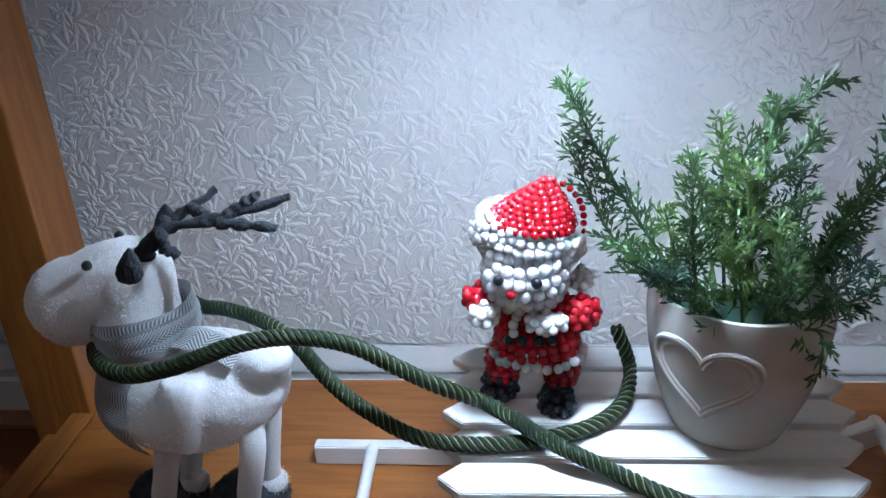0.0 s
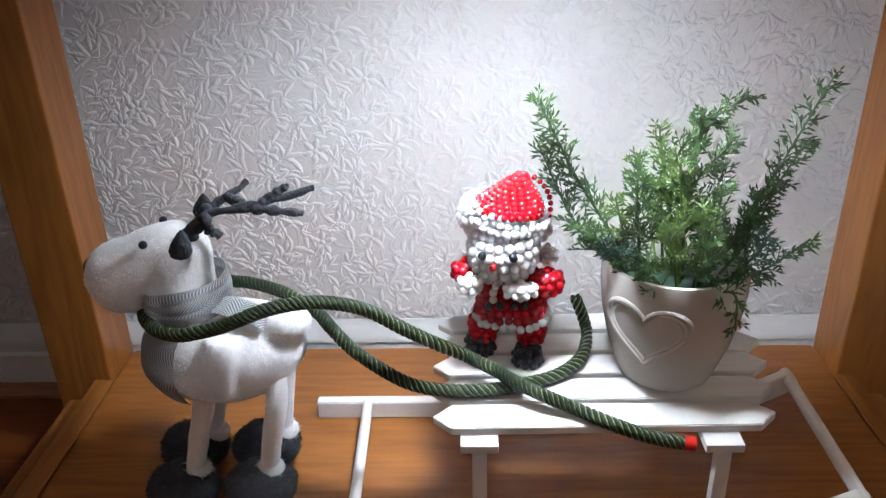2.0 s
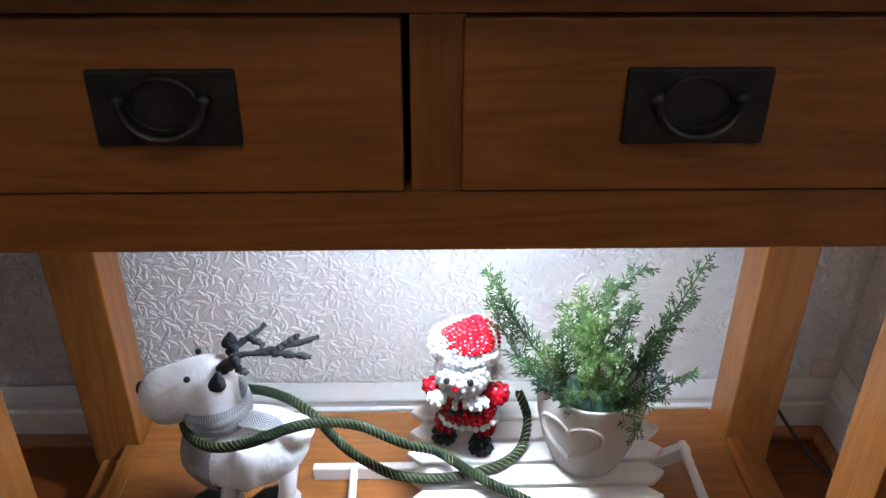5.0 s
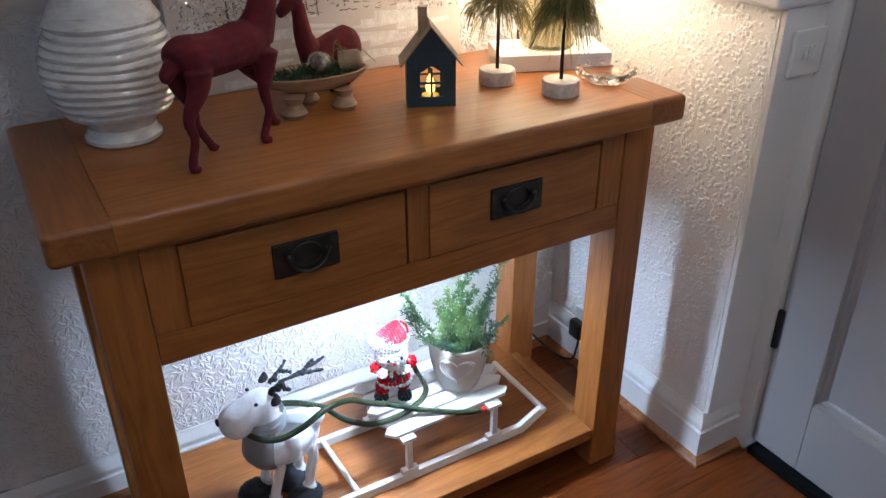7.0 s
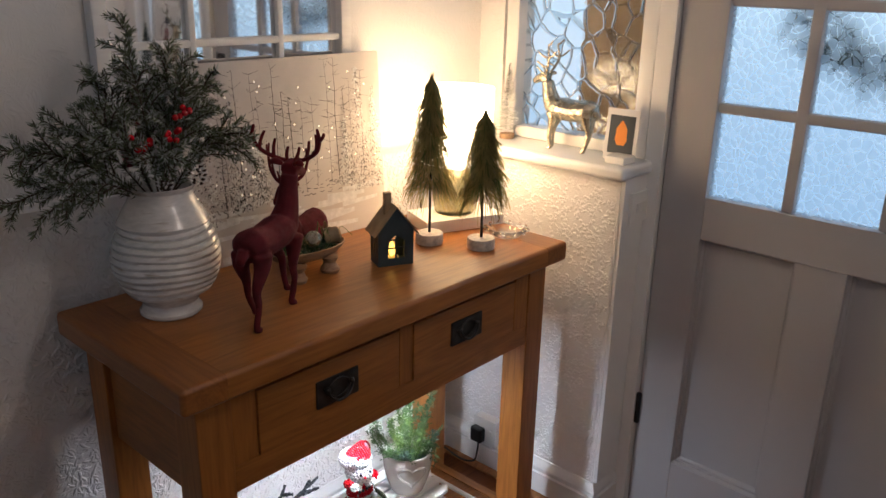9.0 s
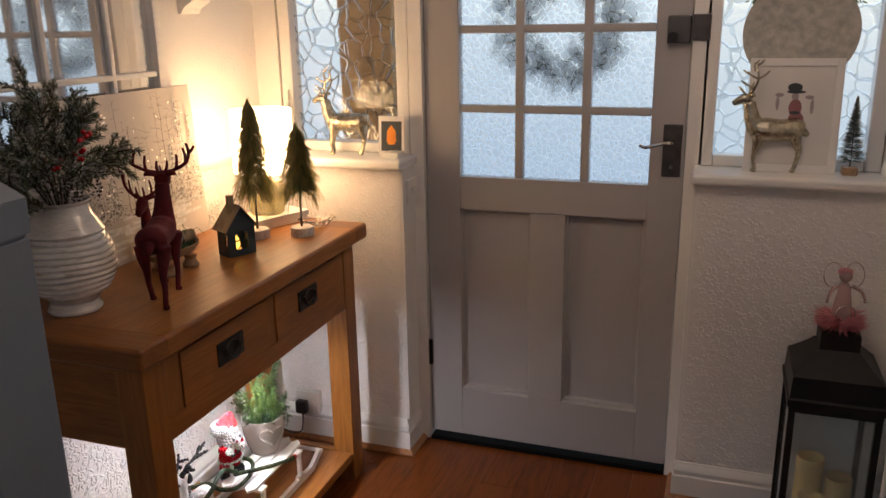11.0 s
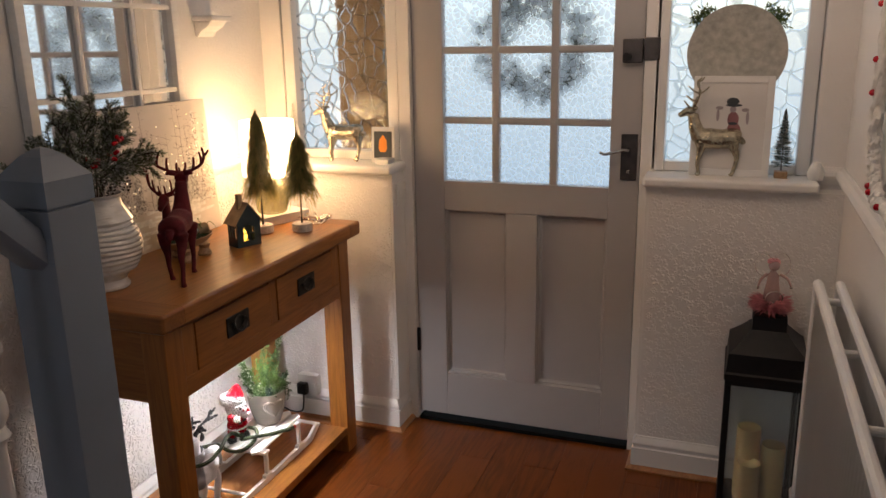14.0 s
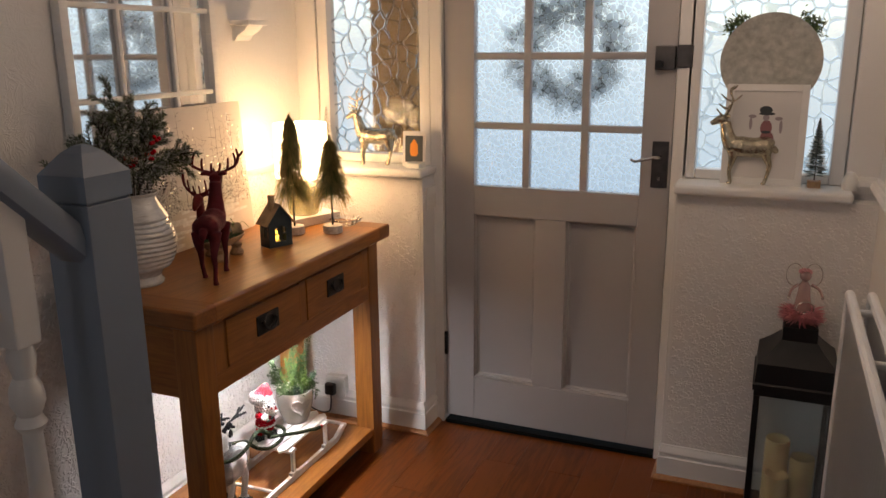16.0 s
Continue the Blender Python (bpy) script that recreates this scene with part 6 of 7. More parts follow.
# snow-laden firs at both sides
for bx, bz, hh, ww in ((-0.235, 0.10, 0.33, 0.075), (-0.160, 0.12, 0.25, 0.055), (-0.095, 0.13, 0.16, 0.035), (0.170, 0.13, 0.17, 0.030), (0.215, 0.11, 0.31, 0.048), (0.268, 0.11, 0.26, 0.042)):
    for q in range(900):
        u = rng.random() ** 1.3
        d = rng.gauss(0, 0.42)
        px, pz = bx + ww * (1.05 - u) * d, bz + hh * u
        stroke(px, pz, rng.uniform(-0.003, 0.003) + 0.004 * d, rng.uniform(-0.006, 0.001), rng.uniform(0.0006, 0.0019), rng.choice((0, 1, 2, 2, 2)), 14 + 0.002 * q)
for q in range(110):
    stroke(rng.uniform(-0.28, 0.27), rng.uniform(0.12, 0.15), rng.uniform(0.004, 0.014), rng.uniform(-0.004, 0.004), 0.0011, rng.choice((0, 1, 1)), 13)
s.part("winter_print", [PRINT_DARK, PRINT_GREY, SNOW, CANVAS], canvas, "grey trunks and snow-laden firs", smooth=False)
for q in range(46):
    b = Soup()
    b.ball((rng.uniform(-0.28, 0.28), -0.0045, rng.uniform(0.15, 0.42)), 0.0010, 0, (1, 1, 1.8), sub=1)
    b.part("tiny_light", [LED_WARM], canvas, "tiny lit bulb")

# window-frame mirror
mirror = thing("window_mirror", "white window-style mirror with glazing bars on papered wall", "mirror")
MX0, MX1, MZ0, MZ1, MY = -0.403, 0.253, 1.094, 1.915, YW
part("mirror_glass", boxm(MX0 + 0.02, MX1 - 0.02, MY - 0.012, MY - 0.008, MZ0 + 0.02, MZ1 - 0.02), MIRROR, mirror, "silvered glass", smooth=False)
part("backing", boxm(MX0 + 0.01, MX1 - 0.01, MY - 0.0078, MY - 0.0005, MZ0 + 0.01, MZ1 - 0.01), PAINT, mirror, smooth=False)
for a, b in ((MX0, MX0 + 0.032), (MX1 - 0.032, MX1)):
    part("mirror_frame", boxm(a, b, MY - 0.034, MY - 0.0005, MZ0, MZ1, bevel=0.005), WHITE_WOOD, mirror)
for a, b in ((MZ0, MZ0 + 0.032), (MZ1 - 0.032, MZ1)):
    part("mirror_frame", boxm(MX0 + 0.032, MX1 - 0.032, MY - 0.033, MY - 0.001, a, b, bevel=0.005), WHITE_WOOD, mirror)
for x in (-0.187, 0.042):
    part("glazing_bar", boxm(x - 0.008, x + 0.008, MY - 0.028, MY - 0.0125, MZ0 + 0.032, MZ1 - 0.032, bevel=0.004), WHITE_WOOD, mirror)
for z in (1.374, 1.637):
    part("glazing_bar", boxm(MX0 + 0.032, MX1 - 0.032, MY - 0.027, MY - 0.0127, z - 0.008, z + 0.008, bevel=0.004), WHITE_WOOD, mirror)

# small bracket shelf on the wall
br = thing("wall_bracket", "small white moulded bracket shelf on the papered wall", "shelf")
part("bracket_shelf", boxm(0.367, 0.484, YW - 0.085, YW - 0.0005, 1.594, 1.612, bevel=0.004), WHITE_WOOD, br)
bm = prism(bmesh.new(), [(YW - 0.0005, 1.542), (YW - 0.012, 1.542), (YW - 0.024, 1.560), (YW - 0.055, 1.577), (YW - 0.070, 1.5935), (YW - 0.0005, 1.5935)], 0.380, 0.471, "x")
part("corbel", bm, WHITE_WOOD, br, smooth=False)

# socket and plug
sock = thing("wall_socket", "white single wall socket with a black plug", "socket")
part("back_box", boxm(XN - 0.030, XN - 0.0005, -0.158, -0.070, 0.092, 0.178, bevel=0.003), PLASTIC, sock)
part("face_plate", boxm(XN - 0.038, XN - 0.0305, -0.160, -0.068, 0.090, 0.180, bevel=0.003), PLASTIC, sock)
part("rocker", boxm(XN - 0.042, XN - 0.0383, -0.148, -0.136, 0.128, 0.146, bevel=0.001), PLASTIC, sock)
bm = boxm(XN - 0.066, XN - 0.0385, -0.122, -0.076, 0.100, 0.152, bevel=0.008, seg=3)
part("plug", bm, BLACK_PLASTIC, sock, "black three-pin plug")
sw = thing("light_switch", "white three-gang light switch on the door reveal", "switch")
part("face_plate", boxm(0.712, 0.798, YL - 0.022, YL - 0.0125, 0.905, 0.991, bevel=0.003), PLASTIC, sw)
for k in range(3):
    part("rocker", boxm(0.737 + k * 0.013, 0.747 + k * 0.013, YL - 0.027, YL - 0.0222, 0.936, 0.962, bevel=0.0015), PLASTIC, sw)

# ---- window sill things ----
def gold_deer(m, label):
    horns = []
    for sgn in (-1, 1):
        beam = [(0.094, sgn * 0.008, 0.296), (0.080, sgn * 0.026, 0.328), (0.072, sgn * 0.036, 0.365), (0.078, sgn * 0.032, 0.415)]
        horns.append((beam, [0.0050, 0.0046, 0.0040, 0.0030]))
        for at, tip in ((0, (0.124, 0.020, 0.330)), (1, (0.116, 0.034, 0.352)), (2, (0.110, 0.044, 0.392)), (2, (0.040, 0.048, 0.396)), (3, (0.058, 0.040, 0.436))):
            b = Vector(beam[at])
            e = Vector((tip[0], sgn * tip[1], tip[2]))
            horns.append(([tuple(b), tuple((b + e) / 2 - Vector((0, 0, 0.004))), tuple(e)], [0.0042, 0.0036, 0.0028]))
    def fat(paths, k):
        return [(p, [q * k for q in rr]) for p, rr in paths]

    return velvet_deer("gold_deer_figure", GOLD, m, label, fat(deer_legs(STAND), 1.18), fat(BODY, 1.30), fat(NECKP, 1.22), fat(HEADP, 1.12), fat(horns, 0.95), EARS, "gold deer on the sills")


gold_deer(Matrix.Translation((0.752, -1.655, ZS)) @ pose(0, 0, 0, 0, 0, 97) @ Matrix.Diagonal((0.86, 0.86, 0.74, 1)), "antique gold standing deer figure before the picture")
gold_deer(Matrix.Translation((0.752, -0.285, ZS)) @ pose(0, 0, 0, 0, 0, 97) @ Matrix.Diagonal((0.84, 0.84, 0.68, 1)), "antique gold standing deer figure beside the small card")

plate = thing("shell_plate", "round grey shell plate propped on the window sill", "plate", Matrix.Translation((0.790, -1.700, ZS + 0.395)) @ pose(0, 0, 0, 0, 83, 0))
bm = lathe(bmesh.new(), [(0.0, 0.0), (0.12, 0.001), (0.150, 0.006), (0.154, 0.008), (0.154, 0.012), (0.12, 0.006), (0.0, 0.005)], 56)
part("disc", bm, SHELL, plate, m=pose(0, 0, 0, 180, 0, 0))
rng = random.Random(77)
for side in (-1, 1):
    garland = Soup()
    for k in range(210):
        a = side * min(1.05, max(0.45, rng.gauss(0.74, 0.13)))
        r = 0.165 + rng.gauss(0, 0.013)
        p = (0.805 + rng.uniform(-0.02, 0.008), -1.700 + r * math.sin(a), ZS + 0.387 + r * math.cos(a))
        garland.spike(p, (rng.uniform(-1, 0.2), rng.uniform(-1, 1), rng.uniform(-0.6, 1)), rng.uniform(0.012, 0.026), 0.003, rng.randint(0, 1))
    garland.thing("leaf_garland", [LEAF, LEAF_PALE], "small green leaf sprig at the shell plate's rim", "garland")

pic = thing("framed_picture", "white framed sketch of a figure on the window sill", "picture", Matrix.Translation((0.742, -1.700, ZS)) @ pose(0, 0, 0, 0, 6, 0))
for a, b in ((-0.125, -0.103), (0.103, 0.125)):
    part("picture_frame", boxm(0, 0.016, a, b, 0, 0.325, bevel=0.002), PAINT, pic)
for a, b in ((0, 0.022), (0.303, 0.325)):
    part("picture_frame", boxm(0.0005, 0.0155, -0.103, 0.103, a, b, bevel=0.002), PAINT, pic)
part("mount", boxm(0.006, 0.012, -0.103, 0.103, 0.022, 0.303), PICTURE_PAPER, pic, smooth=False)
part("sheet", boxm(0.0045, 0.0058, -0.066, 0.066, 0.070, 0.265), PICTURE_PAPER, pic, smooth=False)


def blot(y, z, w, h, mat, layer=0):
    x = 0.0042 - 0.0002 * layer
    bm = bmesh.new()
    ring = [bm.verts.new((x, y + w * math.cos(a), z + h * math.sin(a))) for a in np.linspace(0, 2 * math.pi, 12, endpoint=False)]
    bm.faces.new(ring[::-1])
    part("ink_stroke", bm, mat, pic, smooth=False)


for y, z, w, h, m_, l_ in ((0.000, 0.243, 0.020, 0.013, 2, 0), (0.004, 0.231, 0.026, 0.005, 2, 1), (0.002, 0.218, 0.010, 0.011, 0, 0), (0.004, 0.185, 0.018, 0.026, 1, 0), (0.008, 0.150, 0.022, 0.026, 1, 1), (0.004, 0.172, 0.014, 0.005, 2, 2),
                        (-0.040, 0.222, 0.012, 0.006, 0, 0), (0.040, 0.216, 0.012, 0.006, 0, 0), (-0.044, 0.198, 0.005, 0.020, 0, 1), (0.048, 0.190, 0.005, 0.022, 0, 1), (0.012, 0.110, 0.004, 0.016, 0, 0), (-0.002, 0.110, 0.004, 0.016, 0, 0)):
    blot(-y, z, w, h, (INK_GREY, INK_RED, INK_DARK)[m_], l_)


def brush_tree(at, height, label):
    t = thing("brush_tree", label, "ornament tree", pose(*at))
    part("base_block", boxm(-0.020, 0.020, -0.020, 0.020, 0, 0.022, bevel=0.002), BOWL_WOOD, t)
    part("trunk", tube(bmesh.new(), [(0, 0, 0.0225), (0, 0, height)], 0.0022, 6), TWIG, t)
    s = Soup()
    r = random.Random(4)
    for k in range(1500):
        u = r.random() ** 0.75
        z = 0.035 + (height - 0.040) * u
        a = r.random() * 6.28
        s.spike((0, 0, z), (math.cos(a), math.sin(a), r.uniform(-0.1, 0.25)), (0.043 * (1 - u) + 0.004) * r.uniform(0.75, 1.1), 0.0009, 0 if r.random() < 0.7 else 1)
    s.part("bristles", [LEAF_DARK, SNOW], t, "dark green bristles tipped with snow")


brush_tree((0.752, -1.862, ZS), 0.222, "small dark bottle-brush tree with frosted tips")
bt = thing("flocked_tree", "small frosted tree behind the lamp on the sill", "ornament tree", pose(0.765, -0.060, ZS))
part("base_block", lathe(bmesh.new(), [(0, 0), (0.022, 0), (0.022, 0.014), (0, 0.014)], 16), BOWL_WOOD, bt)
s = Soup()
rng = random.Random(8)
for k in range(900):
    u = rng.random() ** 0.7
    a = rng.random() * 6.28
    s.spike((0, 0, 0.018 + 0.20 * u), (math.cos(a), math.sin(a), rng.uniform(-0.2, 0.3)), 0.040 * (1 - u) + 0.004, 0.0012, 0 if rng.random() < 0.8 else 1)
s.part("frosted_foliage", [SNOW, FROST_LEAF], bt)

card = thing("greeting_card", "small white-edged card with an orange lantern picture", "card", Matrix.Translation((0.742, -0.452, ZS)) @ pose(0, 0, 0, 0, 5, 4))
part("card_sheet", boxm(0, 0.002, -0.046, 0.046, 0, 0.135), PICTURE_PAPER, card, smooth=False)
part("picture_print", boxm(-0.0008, -0.0001, -0.036, 0.036, 0.018, 0.118), INK_DARK, card, smooth=False)
s = Soup()
for z0, z1, w0, w1 in ((0.040, 0.052, 0.010, 0.017), (0.052, 0.085, 0.017, 0.015), (0.085, 0.104, 0.015, 0.002)):
    s.quad((-0.0012, w0, z0), (-0.0012, -w0, z0), (-0.0012, -w1, z1), (-0.0012, w1, z1), 0)
s.part("lantern_print", [INK_ORANGE], card, smooth=False)
solid("sensor_box", boxm(0.690, 0.752, -0.498, -0.440, ZS, ZS + 0.020, bevel=0.004), PLASTIC, "small white plastic box on the sill's corner", "box")

# ---- lantern with the pink doll ----
LAX, LAY = 0.545, -1.858
lan = thing("floor_lantern", "large black metal floor lantern with three ivory candles", "lantern", pose(LAX, LAY, ZF, 0, 0, 0))
hb = 0.108
part("base", boxm(-hb - 0.010, hb + 0.010, -hb - 0.010, hb + 0.010, 0, 0.028, bevel=0.004), BLACK, lan)
for a in (-1, 1):
    for b in (-1, 1):
        part("corner_post", boxm(a * hb - 0.009, a * hb + 0.009, b * hb - 0.009, b * hb + 0.009, 0.028, 0.478, bevel=0.002), BLACK, lan)
part("top_rail", boxm(-hb - 0.010, hb + 0.010, -hb - 0.010, hb + 0.010, 0.478, 0.496, bevel=0.003), BLACK, lan)
for k in range(4):
    bm = boxm(-hb + 0.009, hb - 0.009, -hb - 0.001, -hb + 0.001, 0.028, 0.478)
    g = part("glass_pane", bm, SMOKE_GLASS, lan, "clear glass pane", smooth=False, m=pose(0, 0, 0, 0, 0, 90 * k))
    g.visible_shadow = False
bm = bmesh.new()
rings = []
for hw, z in ((hb + 0.014, 0.4965), (hb + 0.015, 0.516), (hb + 0.010, 0.522), (hb + 0.006, 0.582), (hb - 0.006, 0.592), (hb - 0.030, 0.616), (hb - 0.046, 0.634), (0.056, 0.643), (0.050, 0.646), (0.050, 0.690), (0.044, 0.694)):
    rings.append([bm.verts.new((x * hw, y * hw, z)) for x, y in ((-1, -1), (1, -1), (1, 1), (-1, 1))])
for a, b in zip(rings, rings[1:]):
    for i in range(4):
        bm.faces.new((a[i], a[(i + 1) % 4], b[(i + 1) % 4], b[i]))
bm.faces.new(rings[0])
bm.faces.new(rings[-1])
bmesh.ops.bevel(bm, geom=[e for e in bm.edges if e.calc_face_angle(0) > 0.5], offset=0.003, segments=2, affect="EDGES")
part("roof", bm, BLACK, lan, "black metal lantern roof")
for dx, dy, hh in ((0.015, 0.030, 0.255), (0.010, -0.048, 0.205), (-0.050, 0.026, 0.160)):
    bm = lathe(bmesh.new(), [(0.0, 0.0285), (0.0375, 0.0285), (0.0385, 0.035), (0.038, hh + 0.020), (0.036, hh + 0.028), (0.032, hh + 0.022), (0.015, hh + 0.012), (0.0, hh + 0.010)], 28, (dx, dy, 0))
    rough(bm, 0.002, 30, dx)
    for v in bm.verts:
        v.co.z = max(v.co.z, 0.0285)
    part("candle", bm, WAX, lan, "ivory pillar candle")
doll2 = Soup()
rng = random.Random(6)
ZD = ZF + 0.694
for k in range(900):
    a = rng.random() * 6.28
    r = 0.020 + 0.034 * rng.random()
    doll2.spike((r * 0.4 * math.cos(a), r * 0.4 * math.sin(a), 0.012 + rng.uniform(0.0, 0.028)), (math.cos(a), math.sin(a), rng.uniform(-0.5, 0.35)), r, 0.0032, 0)
doll2.take(lathe(bmesh.new(), [(0.0, 0.0), (0.030, 0.0), (0.027, 0.030), (0.023, 0.070), (0.018, 0.100), (0.017, 0.118), (0.008, 0.132), (0.0, 0.134)], 18), 1)
doll2.ball((0, 0, 0.150), 0.017, 1, sub=3)
for k in range(40):
    a = k * 2.4
    doll2.ball((0.004 + 0.010 * math.cos(a), 0.016 * math.sin(a), 0.158 + 0.010 * rng.random()), 0.0045, 0, sub=1)
for s_ in (-1, 1):
    doll2.stem(smooth_path([(0, s_ * 0.020, 0.122), (-0.012, s_ * 0.040, 0.110), (-0.020, s_ * 0.050, 0.088)], 10), 0.0050, 0.0036, 1, 8)
    doll2.ball((-0.020, s_ * 0.050, 0.085), 0.0050, 2, sub=2)
    doll2.stem([(0.012 + 0.006 * math.sin(t), s_ * (0.028 + 0.026 * math.cos(t)), 0.150 + 0.034 * math.sin(t)) for t in np.linspace(0, 6.28, 22)], 0.0014, 0.0014, 2, 5)
doll2.stem([(-0.026, 0.026 * math.cos(t), 0.052 + 0.022 * math.sin(t)) for t in np.linspace(0, 6.28, 26)], 0.002, 0.002, 2, 6)
doll2.ball((-0.024, 0, 0.034), 0.008, 2, sub=2)
doll2.thing("fairy_doll", [PINK, PINK_GLASS, CHROME], "pink gauze fairy doll standing on the black lantern", "doll", pose(LAX, LAY, ZD, 0, 0, 15))

# ---- radiator ----
RX1, RY = 0.172, -1.945
rad = thing("radiator", "white ribbed double panel radiator on the wall", "radiator")
for y in (RY, RY - 0.052):
    bm = bmesh.new()
    n = 34
    step = 0.0334
    x = RX1 - 0.012
    line = []
    for k in range(n * 6 + 1):
        line.append((x - k * step / 6, y - (0.0, 0.0, 0.0, 0.0006, 0.0012, 0.0006)[k % 6]))
    lo = [bm.verts.new((a, b, 0.235)) for a, b in line]
    hi = [bm.verts.new((a, b, 0.872)) for a, b in line]
    for i in range(len(line) - 1):
        bm.faces.new((lo[i], lo[i + 1], hi[i + 1], hi[i]))
    bmesh.ops.solidify(bm, geom=list(bm.faces), thickness=0.006)
    p = part("panel", bm, RADIATOR, rad, smooth=False)
    xe = line[-1][0]
    part("rounded_edge", tube(bmesh.new(), smooth_path([(xe, y - 0.004, 0.884), (0.0, y - 0.004, 0.884), (RX1 - 0.010, y - 0.004, 0.884), (RX1, y - 0.004, 0.872), (RX1 + 0.002, y - 0.004, 0.80), (RX1 + 0.002, y - 0.004, 0.3), (RX1 - 0.008, y - 0.004, 0.225), (xe, y - 0.004, 0.222)], 60), 0.0125, 10), RADIATOR, p)
for k in range(3):
    xx = RX1 - 0.09 - k * 0.36
    part("link_pipe", tube(bmesh.new(), [(xx, RY - 0.008, 0.866), (xx, RY - 0.05, 0.866)], 0.009, 10), RADIATOR, rad)
part("wall_hanger", boxm(RX1 - 0.30, RX1 - 0.26, YS + 0.001, RY - 0.058, 0.4, 0.8, bevel=0.003), RADIATOR, rad)
part("wall_hanger", boxm(RX1 - 0.90, RX1 - 0.86, YS + 0.001, RY - 0.058, 0.4, 0.8, bevel=0.003), RADIATOR, rad)
part("valve", tube(bmesh.new(), [(RX1 + 0.002, RY - 0.03, 0.26), (RX1 + 0.03, RY - 0.03, 0.26), (RX1 + 0.032, RY - 0.03, 0.25), (RX1 + 0.032, RY - 0.03, ZF)], 0.0075, 10), RADIATOR, rad)

# snowy twig wall frame with berries, over the radiator
fr = thing("frosted_wreath_frame", "white frosted twig wall hanging with red berries", "wall hanging")
rng = random.Random(19)
FX0, FX1, FZ0, FZ1 = -0.62, 0.10, 1.150, 1.90
loop = smooth_path([(FX1, 0, FZ1), (FX1 + 0.010, 0, 1.6), (FX1, 0, 1.30), (FX1 - 0.05, 0, 1.20), (FX1 - 0.14, 0, FZ0 + 0.01), (-0.3, 0, FZ0), (FX0 + 0.12, 0, FZ0 + 0.02), (FX0, 0, FZ0 + 0.15), (FX0, 0, FZ1), (FX0 + 0.2, 0, FZ1 + 0.06), (FX1 - 0.2, 0, FZ1 + 0.06), (FX1, 0, FZ1)], 200)
for k in range(3):
    bm = tube(bmesh.new(), [p + Vector((0.010 * math.sin(i * 0.5 + k * 2.1), YS + 0.021 + 0.006 * math.cos(i * 0.5 + k * 2.1), 0.010 * math.cos(i * 0.37 + k))) for i, p in enumerate(loop)], 0.010, 8, section=lambda u, a: 1 + 0.35 * math.sin(u * 900 + a * 2))
    part("twig_strand", bm, SNOW, fr)
for k in range(9):
    p = loop[rng.randrange(0, 199)]
    b = Soup()
    b.ball((p.x + rng.uniform(-0.02, 0.02), YS + 0.036, p.z + rng.uniform(-0.02, 0.02)), 0.008, 0, sub=2)
    b.part("berry", [BEAD_RED], fr, "red berry")

# ---- foot of the stairs ----
NX, NY, NH = -1.216, -0.830, 0.042
newel = thing("newel_post", "pale grey painted newel post at the foot of the stairs", "newel post")
part("post", boxm(NX - NH, NX + NH, NY - NH, NY + NH, ZF, 1.312, bevel=0.003), NEWEL_PAINT, newel)
bm = bmesh.new()
rings = []
for hw, z in ((NH - 0.004, 1.312), (NH - 0.003, 1.316), (NH + 0.001, 1.3165), (NH + 0.001, 1.352), (NH - 0.002, 1.356), (0.020, 1.381), (0.008, 1.390), (0.003, 1.392)):
    rings.append([bm.verts.new((NX + x * hw, NY + y * hw, z)) for x, y in ((-1, -1), (1, -1), (1, 1), (-1, 1))])
for a, b in zip(rings, rings[1:]):
    for i in range(4):
        bm.faces.new((a[i], a[(i + 1) % 4], b[(i + 1) % 4], b[i]))
bm.faces.new(rings[-1])
part("cap", bm, NEWEL_PAINT, newel, smooth=False)
SLOPE = 0.96
rail = thing("handrail", "pale grey moulded handrail rising from the newel post", "handrail")
bm = bmesh.new()
sec = [(-0.030, -0.022), (-0.032, 0.0), (-0.026, 0.016), (-0.010, 0.024), (0.010, 0.024), (0.026, 0.016), (0.032, 0.0), (0.030, -0.022), (0.018, -0.030), (-0.018, -0.030)]
ends = []
for x in (NX - NH, NX - 1.35):
    z = 1.268 + (NX - NH - x) * SLOPE
    ends.append([bm.verts.new((x, NY + a, z + b * 1.25)) for a, b in sec])
for i in range(len(sec)):
    bm.faces.new((ends[0][i], ends[0][(i + 1) % len(sec)], ends[1][(i + 1) % len(sec)], ends[1][i]))
bm.faces.new(ends[0])
bm.faces.new(ends[1][::-1])
part("rail", bm, NEWEL_PAINT, rail)
bm = bmesh.new()
x0, x1 = NX - NH, NX - 1.35
prism(bm, [(x0, ZF), (x0, 0.32), (x1, 0.32 + (x0 - x1) * SLOPE), (x1, ZF)], NY - 0.018, NY + 0.018, "y")
solid("stair_string", bm, NEWEL_PAINT, "pale grey closed string board at the stair's side", "stair string", kind="structure", smooth=False)
sp = thing("baluster", "white turned wooden baluster under the handrail", "baluster", pose(NX - NH - 0.100, NY, 0), "balusters of the stair")
zb, zt = 0.32 + 0.100 * SLOPE, 1.258 + 0.100 * SLOPE - 0.03
L = zt - zb
pr = [(0.016, 0.16 * L), (0.023, 0.17 * L), (0.016, 0.19 * L), (0.024, 0.25 * L), (0.022, 0.33 * L), (0.015, 0.55 * L), (0.013, 0.66 * L), (0.021, 0.675 * L), (0.015, 0.69 * L), (0.023, 0.71 * L), (0.021, 0.735 * L), (0.014, 0.75 * L), (0.019, 0.78 * L), (0.016, 0.80 * L)]
part("turned_shaft", lathe(bmesh.new(), pr, 20, (0, 0, zb)), PAINT, sp)
part("base_block", boxm(-0.020, 0.020, -0.020, 0.020, zb - 0.02, zb + 0.16 * L, bevel=0.003), PAINT, sp)
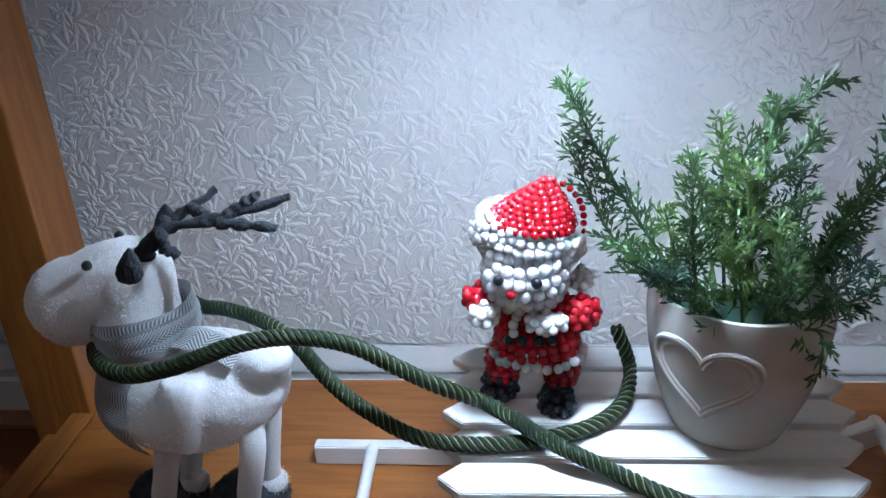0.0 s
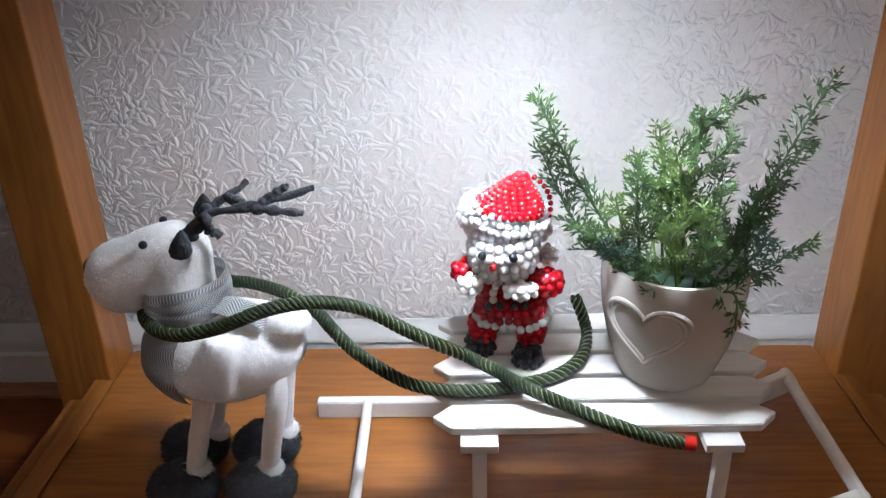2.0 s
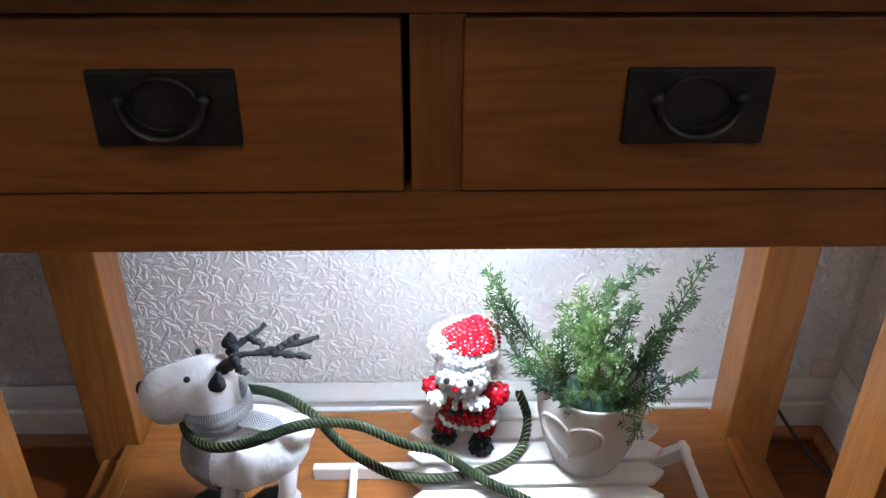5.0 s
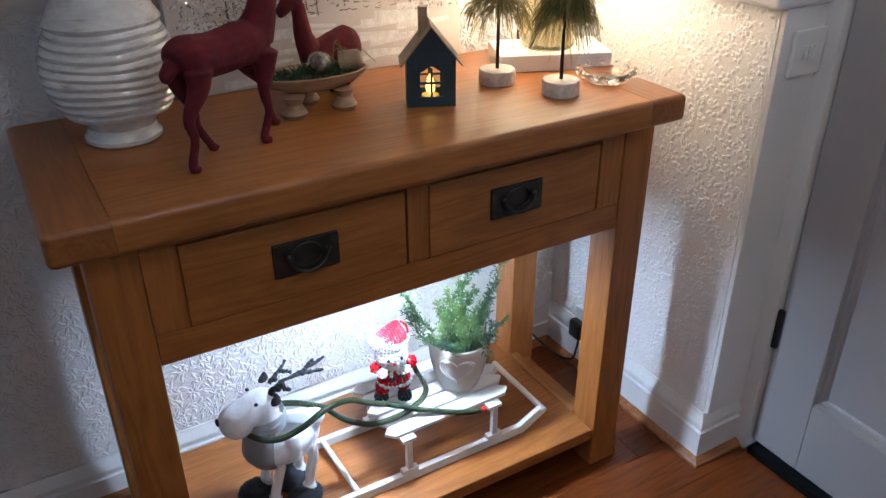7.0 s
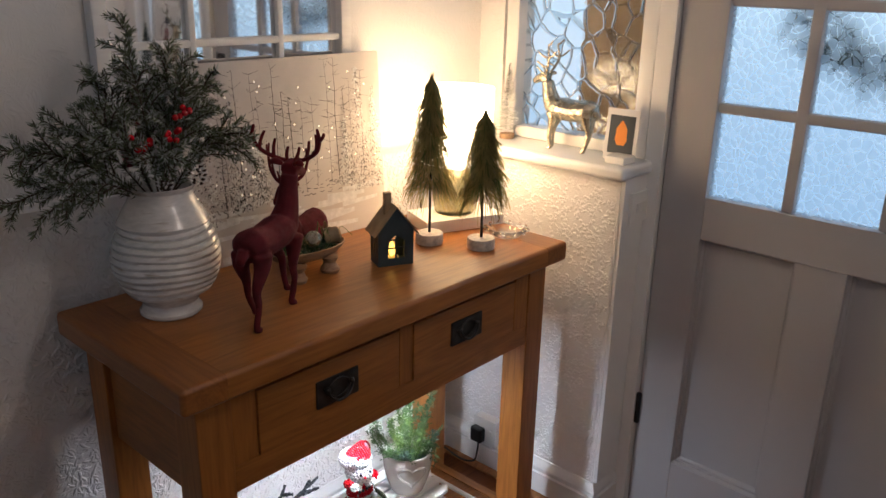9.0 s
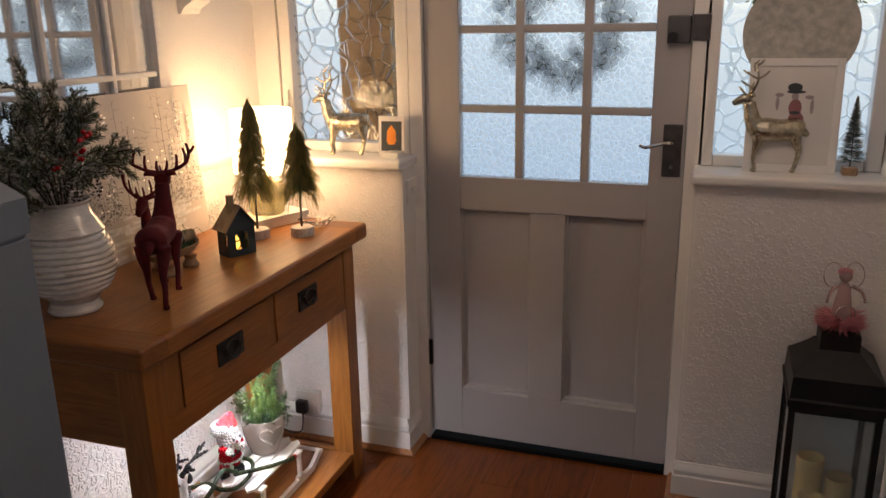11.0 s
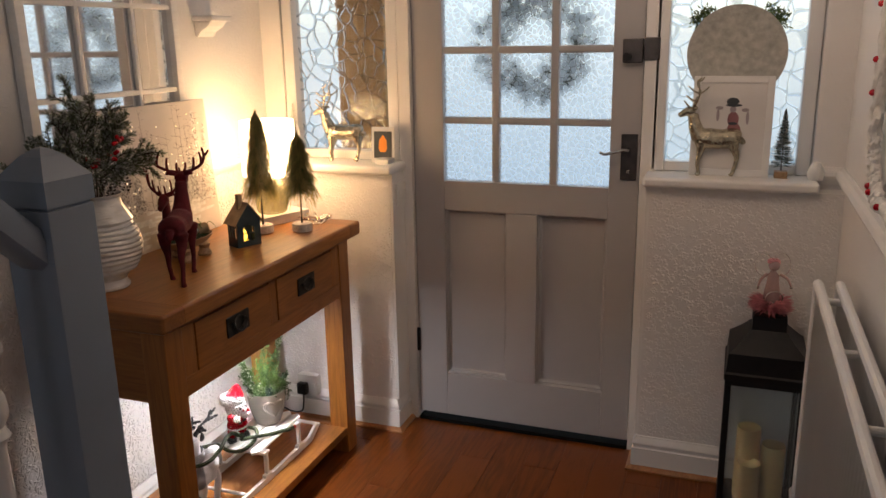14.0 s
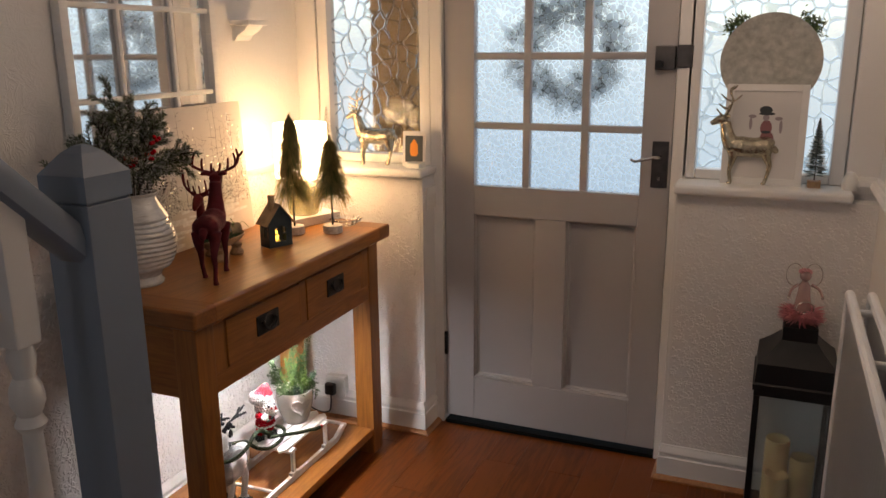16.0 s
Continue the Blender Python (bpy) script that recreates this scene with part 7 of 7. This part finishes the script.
part("top_block", boxm(-0.020, 0.020, -0.020, 0.020, zb + 0.80 * L, zb + L + 0.03, bevel=0.003), PAINT, sp)
for k in range(1, 8):
    d = 0.125 * k
    copy_thing(sp, pose(NX - NH - 0.100 - d, NY, d * SLOPE))

# unseen ceiling light, added as warm fill for the hall
cl = thing("ceiling_light", "plain white round ceiling light, unseen, added as fill", "ceiling light")
part("rose", lathe(bmesh.new(), [(0.0, 0.0), (0.06, 0.0), (0.07, -0.02), (0.0, -0.02)], 24, (-0.12, -1.36, ZC)), PLASTIC, cl)
part("cord", tube(bmesh.new(), [(-0.12, -1.36, ZC - 0.02), (-0.12, -1.36, ZC - 0.34)], 0.004, 8), PLASTIC, cl)
lamp("ceiling_bulb", "POINT", pose(-0.12, -1.36, ZC - 0.46), 6.0, (1.0, 0.86, 0.73), 0.11)

# stand behind the picture that holds the plate up
st = thing("plate_stand", "dark wooden stand holding up the round plate", "stand")
part("stand_post", boxm(0.800, 0.812, -1.712, -1.688, ZS, ZS + 0.245, bevel=0.002), BOWL_WOOD, st)
part("stand_ledge", boxm(0.778, 0.800, -1.760, -1.640, ZS + 0.224, ZS + 0.236, bevel=0.002), BOWL_WOOD, st)

# unseen far window behind the walk, added to hold a cool fill lamp
w3 = thing("window_3", "unseen white window frame added at the hall's far end", "window", kind="structure")
for a, b in ((-1.22, -1.17), (-0.43, -0.38)):
    part("window_frame", boxm(XB + 0.001, XB + 0.045, a, b, 0.95, 2.1, bevel=0.004), PAINT, w3)
for a, b in ((0.95, 1.0), (2.05, 2.1)):
    part("window_frame", boxm(XB + 0.001, XB + 0.044, -1.17, -0.43, a, b, bevel=0.004), PAINT, w3)
lamp("far_window_daylight", "AREA", pose(XB + 0.02, -0.8, 1.525, 0, -90, 0), 2.6, (0.58, 0.79, 1.0), 1.05, 0.74)

# ---- laminate floor boards ----
sub = tagged(part("floor", boxm(XB, 1.0, YS - 0.1, YW + 0.1, ZF - 0.12, ZF - 0.010), BEAD_WOOD, None, "glossy reddish-brown laminate floor boards", "structure", smooth=False), "", "floor")
rng = random.Random(12)
bw, bl = 0.124, 1.22
boards = {}


def board_mesh(length):
    key = round(length, 3)
    if key not in boards:
        boards[key] = mesh_of(boxm(0, length, 0, bw - 0.0006, -0.0095, 0, bevel=0.0005, seg=1), "board", False)
        boards[key].materials.append(FLOOR_WOOD)
    return boards[key]


y = YS
while y < YW:
    x = XB - rng.choice((0.0, 0.305, 0.61, 0.915))
    while x < 0.80:
        a, b = max(x, XB), min(x + bl - 0.001, 0.80)
        if b - a > 0.05:
            ob = new("board", board_mesh(b - a))
            ob.parent = sub
            ob.location = (a, y, ZF)
        x += bl
    y += bw
